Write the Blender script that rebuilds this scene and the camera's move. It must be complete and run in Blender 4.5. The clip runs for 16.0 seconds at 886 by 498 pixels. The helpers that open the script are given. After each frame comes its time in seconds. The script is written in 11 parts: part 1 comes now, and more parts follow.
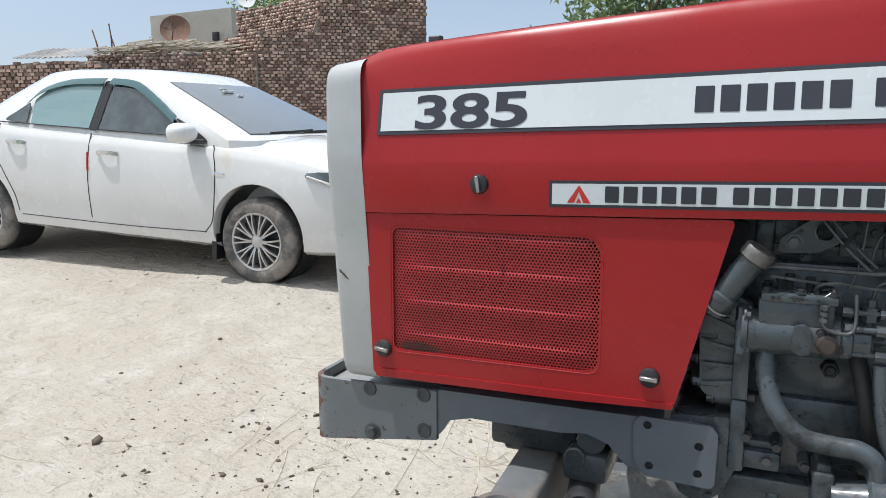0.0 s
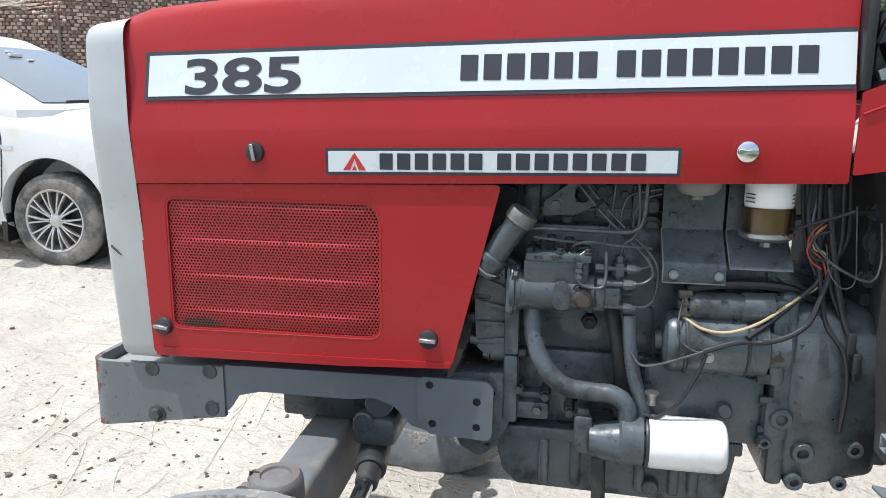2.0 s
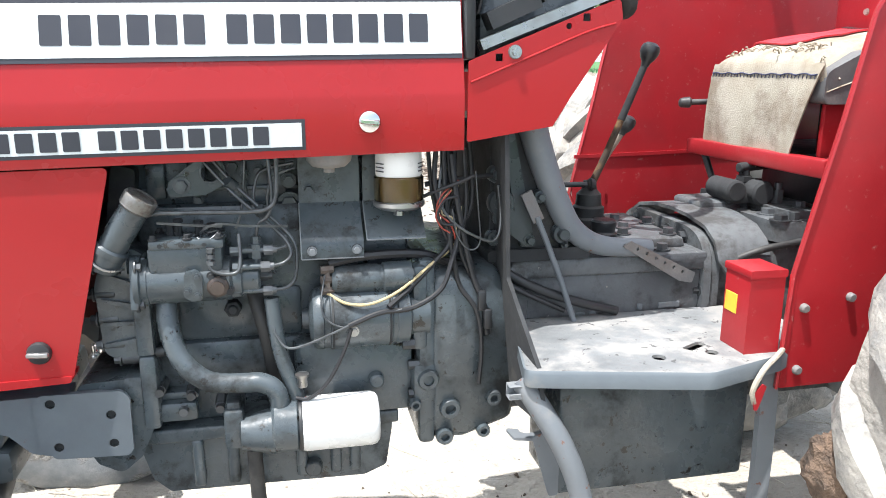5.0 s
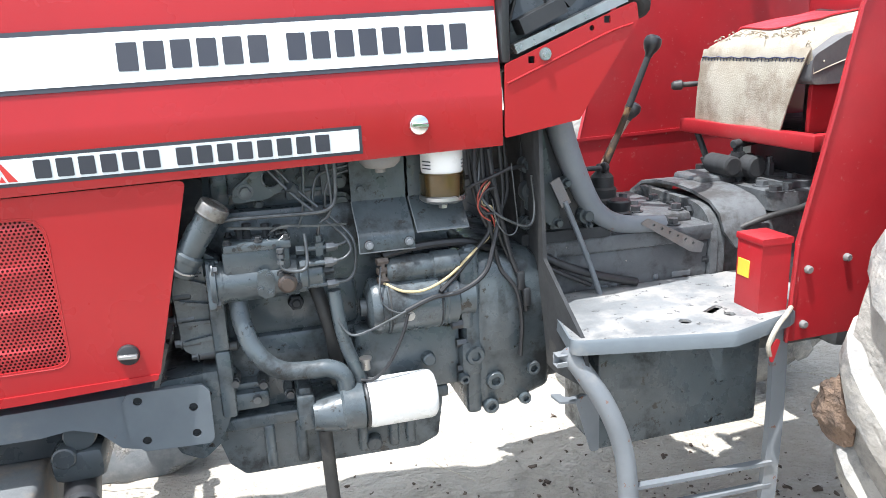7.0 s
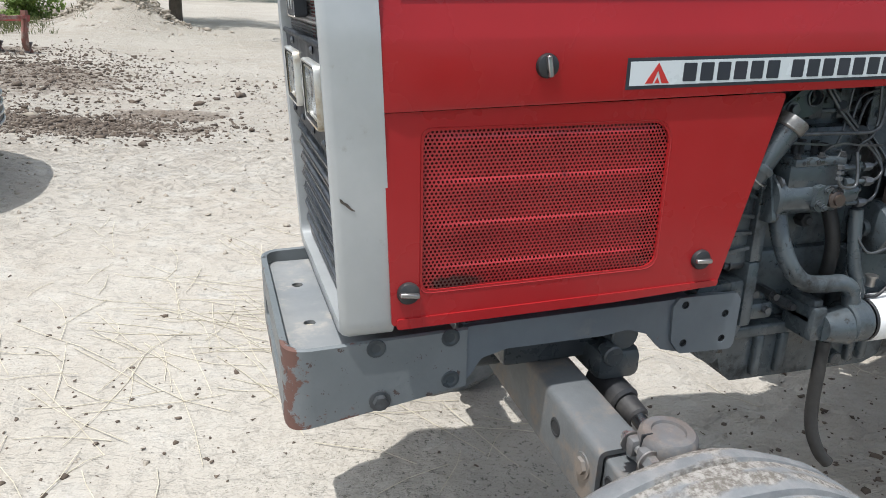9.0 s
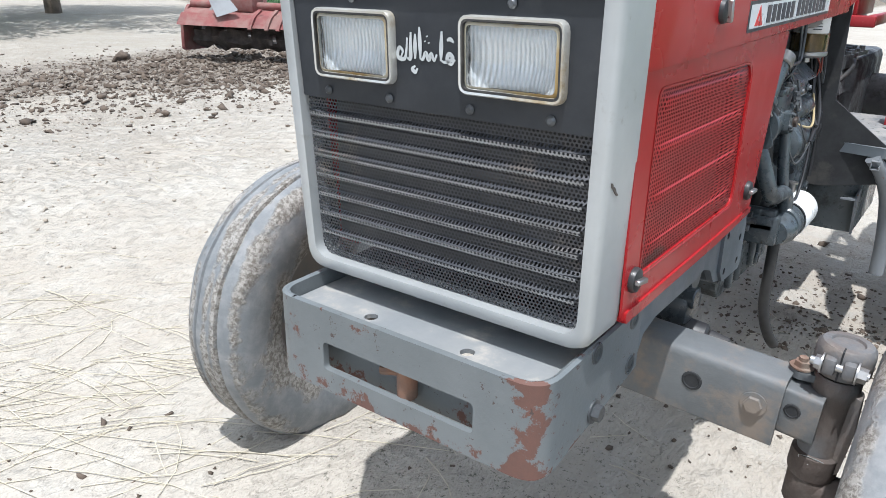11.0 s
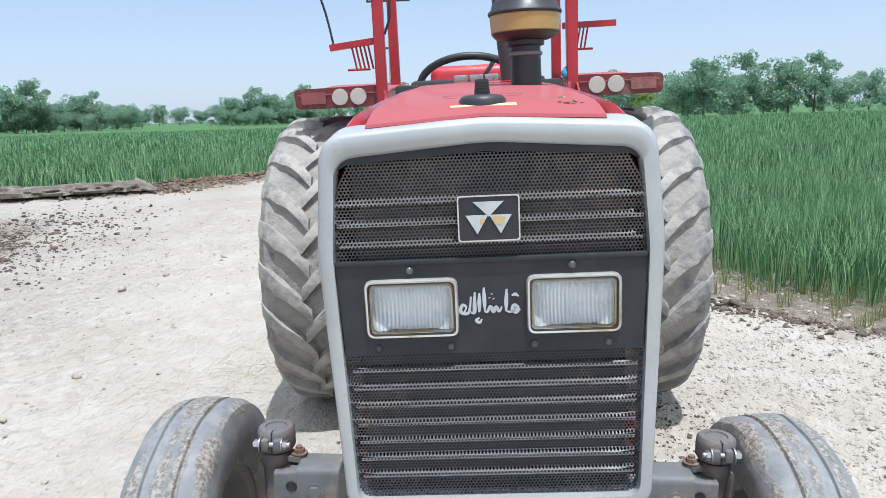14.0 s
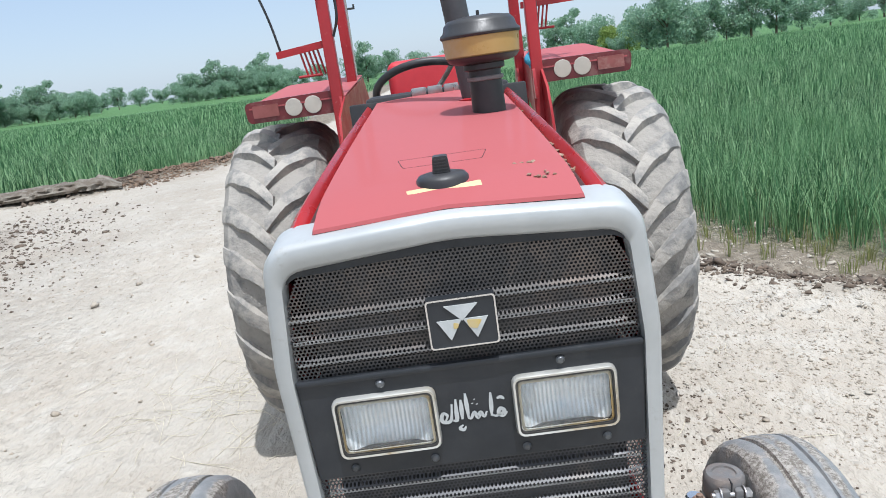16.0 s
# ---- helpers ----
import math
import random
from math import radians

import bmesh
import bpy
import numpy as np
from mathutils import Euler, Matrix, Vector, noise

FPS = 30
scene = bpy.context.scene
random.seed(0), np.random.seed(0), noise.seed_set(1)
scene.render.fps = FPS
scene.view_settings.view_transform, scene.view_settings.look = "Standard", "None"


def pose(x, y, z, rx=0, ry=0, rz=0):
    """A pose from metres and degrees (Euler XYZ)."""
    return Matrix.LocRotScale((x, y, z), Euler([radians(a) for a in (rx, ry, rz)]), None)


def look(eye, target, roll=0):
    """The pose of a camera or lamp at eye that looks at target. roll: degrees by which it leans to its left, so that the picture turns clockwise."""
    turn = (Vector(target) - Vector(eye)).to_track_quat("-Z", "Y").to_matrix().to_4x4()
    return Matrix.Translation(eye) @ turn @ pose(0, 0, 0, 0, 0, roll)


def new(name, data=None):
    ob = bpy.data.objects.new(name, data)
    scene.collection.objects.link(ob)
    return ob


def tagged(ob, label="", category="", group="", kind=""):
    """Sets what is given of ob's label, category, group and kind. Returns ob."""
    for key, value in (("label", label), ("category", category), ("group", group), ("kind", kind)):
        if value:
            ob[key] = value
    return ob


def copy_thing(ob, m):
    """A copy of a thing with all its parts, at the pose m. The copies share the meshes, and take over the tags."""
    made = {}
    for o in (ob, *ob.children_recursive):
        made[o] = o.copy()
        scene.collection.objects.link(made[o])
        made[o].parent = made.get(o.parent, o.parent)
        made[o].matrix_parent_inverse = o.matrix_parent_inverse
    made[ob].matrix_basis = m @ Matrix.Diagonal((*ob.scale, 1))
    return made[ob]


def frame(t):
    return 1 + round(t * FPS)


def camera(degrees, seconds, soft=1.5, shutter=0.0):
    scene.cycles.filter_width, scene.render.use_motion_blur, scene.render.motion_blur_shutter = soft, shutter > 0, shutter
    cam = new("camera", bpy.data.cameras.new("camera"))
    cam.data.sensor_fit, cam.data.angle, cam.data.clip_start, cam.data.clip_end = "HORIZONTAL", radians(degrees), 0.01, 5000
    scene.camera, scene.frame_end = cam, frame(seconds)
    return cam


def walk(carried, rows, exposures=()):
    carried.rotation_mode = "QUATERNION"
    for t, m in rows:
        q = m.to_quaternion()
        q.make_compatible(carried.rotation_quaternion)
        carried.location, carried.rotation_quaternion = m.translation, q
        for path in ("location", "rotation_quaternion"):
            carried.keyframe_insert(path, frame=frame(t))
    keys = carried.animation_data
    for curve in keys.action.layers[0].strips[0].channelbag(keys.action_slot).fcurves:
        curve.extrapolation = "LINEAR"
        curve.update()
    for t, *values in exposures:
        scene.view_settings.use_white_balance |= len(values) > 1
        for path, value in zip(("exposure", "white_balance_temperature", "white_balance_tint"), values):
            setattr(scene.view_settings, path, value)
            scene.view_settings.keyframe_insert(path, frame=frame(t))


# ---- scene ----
cam = camera(62.7, 16.0, 0.9)
PATH = [
    (0, (0.944, -1.687, 1.324), (0.165, 0.123, 0.98), -0.5),
    (0.5, (0.963, -1.694, 1.349), (0.237, 0.151, 1.09), -1.1),
    (1, (0.989, -1.692, 1.352), (0.292, 0.166, 1.105), -1.1),
    (1.5, (1.018, -1.671, 1.326), (0.48, 0.226, 0.989), 0.5),
    (2, (1.06, -1.651, 1.312), (0.7, 0.272, 0.896), 0.2),
    (2.5, (1.088, -1.643, 1.305), (0.84, 0.295, 0.876), 0.4),
    (3, (1.114, -1.625, 1.294), (0.943, 0.319, 0.855), 0.3),
    (3.5, (1.141, -1.593, 1.304), (1.103, 0.352, 0.839), 0.4),
    (4, (1.16, -1.58, 1.301), (1.28, 0.361, 0.836), 0.4),
    (4.5, (1.197, -1.564, 1.318), (1.48, 0.352, 0.819), 0.5),
    (4.7, (1.207, -1.563, 1.317), (1.555, 0.341, 0.812), 0.8),
    (6.8, (1.077, -1.637, 1.375), (1.616, 0.228, 0.895), -1.6),
    (7, (1.017, -1.644, 1.374), (1.523, 0.208, 0.813), -2.2),
    (7.4, (0.862, -1.637, 1.332), (1.182, 0.241, 0.724), -0.6),
    (7.5, (0.8, -1.614, 1.309), (1.1, 0.266, 0.697), -1.0),
    (8, (0.48, -1.471, 1.299), (0.673, 0.422, 0.682), 1.4),
    (8.5, (0.125, -1.45, 1.313), (0.466, 0.415, 0.677), 1.9),
    (9, (-0.09, -1.39, 1.323), (0.483, 0.397, 0.631), 1.4),
    (9.2, (-0.168, -1.317, 1.315), (0.444, 0.464, 0.641), -0.2),
    (11.3, (-0.902, -0.55, 1.252), (0.709, 0.378, 0.513), 0.5),
    (11.5, (-0.997, -0.483, 1.257), (0.664, 0.325, 0.491), -0.8),
    (11.7, (-1.065, -0.44, 1.274), (0.622, 0.236, 0.439), -1.0),
    (12, (-1.144, -0.339, 1.28), (0.593, 0.188, 0.442), 1.0),
    (12.5, (-1.081, -0.143, 1.33), (0.624, 0.427, 0.453), -5.7),
    (13, (-1.139, -0.012, 1.377), (0.688, 0.289, 0.623), -6.6),
    (13.3, (-1.22, 0.038, 1.378), (0.641, 0.264, 0.701), -7.2),
    (13.5, (-1.243, 0.056, 1.4), (0.649, 0.232, 0.775), -5.3),
    (13.8, (-1.192, 0.034, 1.437), (0.739, 0.16, 0.931), -2.6),
    (14, (-1.168, 0.026, 1.474), (0.796, 0.119, 1.107), -1.8),
    (14.5, (-1.11, -0.007, 1.586), (0.875, 0.046, 1.348), -3.6),
    (15, (-1.039, 0.006, 1.657), (0.928, 0.003, 1.291), -4.7),
    (15.3, (-1.012, -0.008, 1.657), (0.934, 0.02, 1.198), -6.8),
    (15.5, (-0.978, 0.008, 1.677), (0.958, 0.015, 1.176), -6.8),
    (16, (-0.977, -0.005, 1.675), (0.961, 0.042, 1.184), -7.3),
]
walk(cam, [(t, look(e, g, r)) for t, e, g, r in PATH], [(0.0, -0.26, 6300, 10), (1.5, -0.18, 6300, 10), (2.0, 0.15, 6100, 10), (3.5, 0.84, 6350, 10), (7.0, 0.96, 6150, 10), (8.0, 1.06, 6000, 10), (8.5, -0.05, 6450, 10), (9.0, -0.12, 6250, 10), (11.5, 0.13, 6000, 10), (13.5, 0.00, 5900, 10), (14.5, -0.06, 5950, 10), (16.0, -0.08, 6050, 10)])
SKY_STRENGTH = 0.20
SUN_STRENGTH = 5.0

# ---- light ----
SUN_WAY = Vector((0.28, 0.12, -1.0)).normalized()
world = bpy.data.worlds.new("sky")
scene.world = world
world.use_nodes = True
wn = world.node_tree.nodes
sky = wn.new("ShaderNodeTexSky")
sky.sky_type = "NISHITA"
sky.sun_disc = False
sky.sun_elevation = radians(73)
sky.sun_rotation = math.atan2(-0.28, -0.12)
sky.air_density, sky.dust_density, sky.ozone_density = 1.0, 1.0, 2.0
wn["Background"].inputs["Strength"].default_value = SKY_STRENGTH
haze = wn.new("ShaderNodeMix")
haze.data_type = "RGBA"
haze.inputs[0].default_value = 0.72
world.node_tree.links.new(sky.outputs[0], haze.inputs[6])
# hazy air: paler at the horizon, and a broad white glow round the high sun
way = wn.new("ShaderNodeTexCoord").outputs["Generated"]
dot = wn.new("ShaderNodeVectorMath")
dot.operation = "DOT_PRODUCT"
dot.inputs[1].default_value = -SUN_WAY
world.node_tree.links.new(way, dot.inputs[0])
lobe = wn.new("ShaderNodeMapRange")
lobe.interpolation_type = "SMOOTHSTEP"
lobe.inputs[1].default_value, lobe.inputs[2].default_value = 0.10, 1.0
world.node_tree.links.new(dot.outputs["Value"], lobe.inputs[0])
rise = wn.new("ShaderNodeSeparateXYZ")
world.node_tree.links.new(way, rise.inputs[0])
low = wn.new("ShaderNodeMapRange")
low.interpolation_type = "SMOOTHSTEP"
low.inputs[1].default_value, low.inputs[2].default_value = -0.05, 0.42
world.node_tree.links.new(rise.outputs[2], low.inputs[0])
pale = wn.new("ShaderNodeMix")
pale.data_type = "RGBA"
pale.inputs[6].default_value = (3.15, 3.65, 4.25, 1)
pale.inputs[7].default_value = (2.0, 2.7, 3.75, 1)
world.node_tree.links.new(low.outputs[0], pale.inputs[0])
world.node_tree.links.new(pale.outputs[2], haze.inputs[7])
glow = wn.new("ShaderNodeMix")
glow.data_type = "RGBA"
glow.inputs[7].default_value = (6.6, 6.8, 7.0, 1)
world.node_tree.links.new(lobe.outputs[0], glow.inputs[0])
world.node_tree.links.new(haze.outputs[2], glow.inputs[6])
world.node_tree.links.new(glow.outputs[2], wn["Background"].inputs["Color"])
sun = new("sun", bpy.data.lights.new("sun", "SUN"))
sun.data.energy, sun.data.angle, sun.data.color = SUN_STRENGTH, radians(0.6), (1.0, 0.975, 0.94)
sun.matrix_basis = Matrix.Translation((-3, -2, 12)) @ SUN_WAY.to_track_quat("-Z", "Y").to_matrix().to_4x4()


# ---- materials ----
class Nodes:
    """A short way to write node trees."""

    def __init__(self, name):
        self.mat = bpy.data.materials.new(name)
        self.mat.use_nodes = True
        self.tree = self.mat.node_tree
        self.bsdf = self.tree.nodes["Principled BSDF"]
        self.out = self.tree.nodes["Material Output"]

    def put(self, sock, value):
        if isinstance(value, bpy.types.NodeSocket):
            self.tree.links.new(value, sock)
        elif value is not None:
            if sock.type == "RGBA" and len(value) == 3:
                value = (*value, 1)
            sock.default_value = value

    def node(self, kind, **inputs):
        n = self.tree.nodes.new(kind)
        for k, v in inputs.items():
            self.put(n.inputs[k.replace("_", " ")], v)
        return n

    def math(self, op, a, b=None, clamp=False):
        n = self.tree.nodes.new("ShaderNodeMath")
        n.operation, n.use_clamp = op, clamp
        self.put(n.inputs[0], a)
        self.put(n.inputs[1], b)
        return n.outputs[0]

    def coords(self):
        return self.tree.nodes.new("ShaderNodeTexCoord").outputs["Object"]

    def noise(self, scale, detail=5.0, rough=0.55, vec=None, stretch=None):
        vec = vec or self.coords()
        if stretch:
            mp = self.node("ShaderNodeMapping", Vector=vec)
            mp.inputs["Scale"].default_value = stretch
            vec = mp.outputs[0]
        return self.node("ShaderNodeTexNoise", Vector=vec, Scale=scale, Detail=detail, Roughness=rough).outputs[0]

    def ramp(self, fac, lo, hi, a=0.0, b=1.0):
        n = self.node("ShaderNodeMapRange", Value=fac)
        for i, v in ((1, lo), (2, hi), (3, a), (4, b)):
            n.inputs[i].default_value = v
        n.interpolation_type = "SMOOTHSTEP"
        return n.outputs[0]

    def mix(self, fac, a, b):
        n = self.tree.nodes.new("ShaderNodeMix")
        n.data_type = "RGBA"
        self.put(n.inputs[0], fac)
        self.put(n.inputs[6], a)
        self.put(n.inputs[7], b)
        return n.outputs[2]

    def bump(self, height, strength=0.3, dist=0.01, normal=None):
        n = self.node("ShaderNodeBump", Height=height)
        n.inputs["Strength"].default_value = strength
        n.inputs["Distance"].default_value = dist
        self.put(n.inputs["Normal"], normal)
        return n.outputs[0]

    def done(self, color=None, rough=None, metal=None, normal=None, **more):
        self.put(self.bsdf.inputs["Base Color"], color)
        self.put(self.bsdf.inputs["Roughness"], rough)
        self.put(self.bsdf.inputs["Metallic"], metal)
        self.put(self.bsdf.inputs["Normal"], normal)
        for k, v in more.items():
            self.put(self.bsdf.inputs[k.replace("_", " ")], v)
        return self.mat


def surface(name, c, c2=None, rough=0.5, metal=0.0, s=6.0, fine=120.0, bump=0.06, dirt=None, amount=0.3, chips=None, chip_amount=0.0,
            dirt_scale=3.0, coat=0.0, vary=0.0, stretch=None, dist=0.004):
    """Paint, metal, rubber or plastic: two tones, dust or dirt in patches, small chips, fine relief."""
    k = Nodes(name)
    vec = k.coords()
    col = k.mix(k.ramp(k.noise(s, 6, 0.6, vec, stretch), 0.35, 0.68), c, c2 or tuple(v * 0.8 for v in c))
    r = k.ramp(k.noise(s * 3.1, 4, 0.6, vec), 0.3, 0.7, max(rough - 0.07, 0.03), min(rough + 0.1, 1))
    if vary:
        info = k.tree.nodes.new("ShaderNodeObjectInfo").outputs["Random"]
        hsv = k.node("ShaderNodeHueSaturation", Color=col, Value=k.ramp(info, 0, 1, 1 - vary, 1 + vary))
        col = hsv.outputs[0]
    mt = metal
    if dirt:
        mask = k.ramp(k.noise(dirt_scale, 11, 0.68, vec), 0.62 - amount * 0.5, 0.8 - amount * 0.45)
        col = k.mix(k.math("MULTIPLY", mask, 0.85), col, dirt)
        r = k.node("ShaderNodeMix", Factor=mask, A=r, B=0.9).outputs[0]
    if chips:
        mask = k.ramp(k.noise(38.0, 8, 0.7, vec), 0.72 - chip_amount, 0.735 - chip_amount)
        col = k.mix(mask, col, chips)
    nrm = k.bump(k.noise(fine, 4, 0.6, vec), bump, dist)
    return k.done(col, r, mt, nrm, Coat_Weight=coat, Coat_Roughness=0.08)


def perforated(name, axis, c, dark, pitch, hole, rough=0.45, dirt=None, amount=0.3, grime=None):
    """Sheet metal with round holes cut through it in staggered rows."""
    k = Nodes(name)
    vec = k.coords()
    sep = k.node("ShaderNodeSeparateXYZ", Vector=vec)
    u = k.math("DIVIDE", sep.outputs[axis], pitch)
    v = k.math("DIVIDE", sep.outputs[2], pitch * 0.866)
    row = k.math("FLOOR", v)
    shift = k.math("MULTIPLY", k.math("MODULO", k.math("ADD", row, 4000.0), 2.0), 0.5)
    du = k.math("SUBTRACT", k.math("FRACT", k.math("ADD", u, shift)), 0.5)
    dv = k.math("MULTIPLY", k.math("SUBTRACT", k.math("FRACT", v), 0.5), 0.866)
    d2 = k.math("ADD", k.math("MULTIPLY", du, du), k.math("MULTIPLY", dv, dv))
    mask = k.math("LESS_THAN", d2, hole * hole)
    col = k.mix(k.ramp(k.noise(9.0, 6, 0.6, vec), 0.35, 0.7), c, dark)
    if dirt:
        col = k.mix(k.ramp(k.noise(5.0, 10, 0.7, vec), 0.66 - amount * 0.5, 0.8 - amount * 0.4), col, dirt)
    if grime:
        # one oily patch: place along the sheet, height and half sizes
        a, b, ra, rb = grime
        ga, gb = k.math("DIVIDE", k.math("SUBTRACT", sep.outputs[axis], a), ra), k.math("DIVIDE", k.math("SUBTRACT", sep.outputs[2], b), rb)
        g = k.math("ADD", k.math("ADD", k.math("MULTIPLY", ga, ga), k.math("MULTIPLY", gb, gb)), k.math("MULTIPLY", k.math("SUBTRACT", k.noise(60.0, 6, 0.75, vec), 0.5), 2.2))
        col = k.mix(k.ramp(g, 0.4, 1.3, 0.85, 0), col, (0.05, 0.03, 0.025))
    k.done(col, rough)
    tr = k.tree.nodes.new("ShaderNodeBsdfTransparent")
    mx = k.node("ShaderNodeMixShader", Fac=mask)
    k.tree.links.new(k.bsdf.outputs[0], mx.inputs[1])
    k.tree.links.new(tr.outputs[0], mx.inputs[2])
    k.tree.links.new(mx.outputs[0], k.out.inputs[0])
    return k.mat


DUST = (0.44, 0.40, 0.34)
M_RED = surface("red_paint", (0.345, 0.0165, 0.019), (0.30, 0.0145, 0.0165), rough=0.26, s=1.6, fine=30, bump=0.03, chips=(0.30, 0.12, 0.10), chip_amount=-0.045, coat=0.12)
M_RED.node_tree.nodes["Principled BSDF"].inputs["Specular IOR Level"].default_value = 0.28
M_RED_OLD = surface("worn_red_paint", (0.37, 0.014, 0.020), (0.29, 0.012, 0.017), rough=0.42, s=3.0, bump=0.06, dirt=(0.42, 0.22, 0.19), amount=0.04, dirt_scale=55,
                    chips=(0.18, 0.11, 0.085), chip_amount=0.035, coat=0.15)
M_RED_TOP = surface("sun_faded_red_paint", (0.38, 0.045, 0.052), (0.34, 0.038, 0.045), rough=0.45, s=2.5, bump=0.05, dirt=(0.335, 0.080, 0.085), amount=0.88, dirt_scale=9, coat=0.1)
M_SILVER = surface("silver_paint", (0.46, 0.475, 0.475), (0.39, 0.405, 0.405), rough=0.36, metal=0.25, s=4, bump=0.03, dirt=(0.33, 0.31, 0.28), amount=0.04, dirt_scale=22,
                   chips=(0.10, 0.085, 0.07), chip_amount=-0.015)
# black patches are oil grime, laid thicker to stand for deep shadow too
M_GREY = surface("grey_engine_paint", (0.076, 0.093, 0.103), (0.050, 0.062, 0.069), rough=0.28, s=7, fine=45, bump=0.18, dirt=(0.012, 0.012, 0.012), amount=0.30, dirt_scale=9,
                 chips=(0.016, 0.015, 0.014), chip_amount=0.105, coat=0.15, dist=0.006)
M_GREY_DK = surface("dark_grey_oily_paint", (0.056, 0.066, 0.072), (0.034, 0.040, 0.044), rough=0.30, s=6, fine=60, bump=0.12, dirt=(0.09, 0.088, 0.085), amount=0.06)
# near-black steel, also used as the shade inside holes and gaps
M_NEARBLACK = surface("near_black_oily_steel_and_shade", (0.022, 0.023, 0.025), (0.032, 0.034, 0.036), rough=0.85, s=11, fine=70, bump=0.2, dirt=(0.07, 0.066, 0.06), amount=0.18, dirt_scale=9)
M_TRANS = surface("grimy_gearbox_paint", (0.115, 0.124, 0.130), (0.080, 0.086, 0.092), rough=0.45, s=8, fine=45, bump=0.45, dirt=(0.045, 0.042, 0.040), amount=0.36, dirt_scale=11,
                  chips=(0.25, 0.235, 0.21), chip_amount=0.045, dist=0.006)
M_ALU = surface("worn_aluminium_cap", (0.30, 0.295, 0.285), (0.20, 0.195, 0.185), rough=0.40, metal=0.7, s=14, bump=0.2, dirt=(0.11, 0.085, 0.065), amount=0.34, dirt_scale=24)
M_GREY_WORN = surface("worn_grey_paint", (0.17, 0.185, 0.20), (0.13, 0.145, 0.16), rough=0.5, s=5, fine=100, bump=0.08, dirt=(0.30, 0.28, 0.25), amount=0.2,
                      chips=(0.17, 0.085, 0.06), chip_amount=0.075)
M_FRAME = surface("dusty_grey_frame_paint", (0.125, 0.145, 0.16), (0.10, 0.115, 0.13), rough=0.45, s=5, fine=100, bump=0.08, dirt=(0.25, 0.23, 0.20), amount=0.16,
                  chips=(0.12, 0.075, 0.055), chip_amount=0.03)
M_STEP = surface("worn_footboard", (0.19, 0.198, 0.202), (0.12, 0.128, 0.132), rough=0.6, s=6, bump=0.3, dirt=(0.29, 0.28, 0.265), amount=0.40, dirt_scale=11, stretch=(0.5, 1, 1), chips=(0.075, 0.075, 0.075), chip_amount=0.11)
M_BLACK = surface("black_plastic", (0.018, 0.019, 0.021), (0.03, 0.03, 0.032), rough=0.42, s=8, bump=0.08, dirt=(0.12, 0.11, 0.10), amount=0.15)
M_RUBBER = surface("black_rubber_hose", (0.02, 0.02, 0.02), (0.035, 0.034, 0.033), rough=0.6, s=12, bump=0.1, dirt=(0.14, 0.13, 0.115), amount=0.2)
M_PANEL = surface("black_painted_panel", (0.014, 0.017, 0.021), (0.024, 0.027, 0.032), rough=0.5, s=7, bump=0.06, dirt=(0.09, 0.09, 0.088), amount=0.14)
M_STEEL = surface("bare_steel", (0.45, 0.45, 0.45), (0.32, 0.31, 0.30), rough=0.32, metal=0.9, s=12, bump=0.1, dirt=(0.20, 0.15, 0.11), amount=0.15)
M_BOLT = surface("grey_bolt", (0.105, 0.112, 0.118), (0.06, 0.062, 0.066), rough=0.4, metal=0.5, s=20, bump=0.1, vary=0.4)
M_CHROME = surface("chrome", (0.75, 0.75, 0.76), (0.66, 0.66, 0.67), rough=0.16, metal=1.0, s=12, bump=0.02)
M_RUST = surface("rusty_steel", (0.23, 0.115, 0.07), (0.15, 0.10, 0.075), rough=0.75, s=14, bump=0.3, dirt=DUST, amount=0.2)
M_RUSTYGREY = surface("rusty_grey_casting", (0.150, 0.152, 0.155), (0.165, 0.140, 0.125), rough=0.6, s=9, bump=0.3, dirt=(0.30, 0.27, 0.24), amount=0.25)
M_WHITE_CAN = surface("white_filter_can", (0.78, 0.78, 0.77), (0.72, 0.72, 0.70), rough=0.3, s=8, bump=0.02, dirt=(0.45, 0.43, 0.40), amount=0.06)
M_TYRE = surface("dusty_tyre_rubber", (0.140, 0.138, 0.133), (0.20, 0.193, 0.182), rough=0.9, s=7, fine=36, bump=0.8, dirt=(0.32, 0.300, 0.268), amount=0.58, dirt_scale=6, dist=0.012, chips=(0.17, 0.13, 0.10), chip_amount=0.03)
M_LUG = surface("muddy_tyre_lug", (0.180, 0.179, 0.175), (0.235, 0.230, 0.221), rough=0.85, s=8, fine=30, bump=0.8, dirt=(0.39, 0.365, 0.325), amount=0.50, dirt_scale=9, vary=0.14, dist=0.010, chips=(0.16, 0.12, 0.095), chip_amount=0.02)
M_RIM = surface("grey_wheel_rim", (0.15, 0.165, 0.175), (0.11, 0.12, 0.13), rough=0.5, s=6, bump=0.1, dirt=(0.27, 0.24, 0.21), amount=0.45)
M_DECAL = surface("silver_decal_film", (0.62, 0.66, 0.67), (0.58, 0.62, 0.63), rough=0.28, s=3, bump=0.01)
M_SEAM = surface("dirty_dark_panel_gap", (0.055, 0.014, 0.014), (0.03, 0.012, 0.012), rough=0.7, s=12, bump=0.1, dirt=(0.20, 0.10, 0.07), amount=0.12, dirt_scale=14)
M_DECAL_INK = surface("dark_decal_ink", (0.028, 0.030, 0.040), (0.035, 0.036, 0.045), rough=0.35, s=5, bump=0.01)
M_DECAL_RED = surface("red_decal_ink", (0.52, 0.03, 0.025), rough=0.4, s=5, bump=0.01)
M_GOLD = surface("faded_yellow_ink", (0.55, 0.40, 0.12), (0.50, 0.42, 0.25), rough=0.5, s=20, bump=0.01)
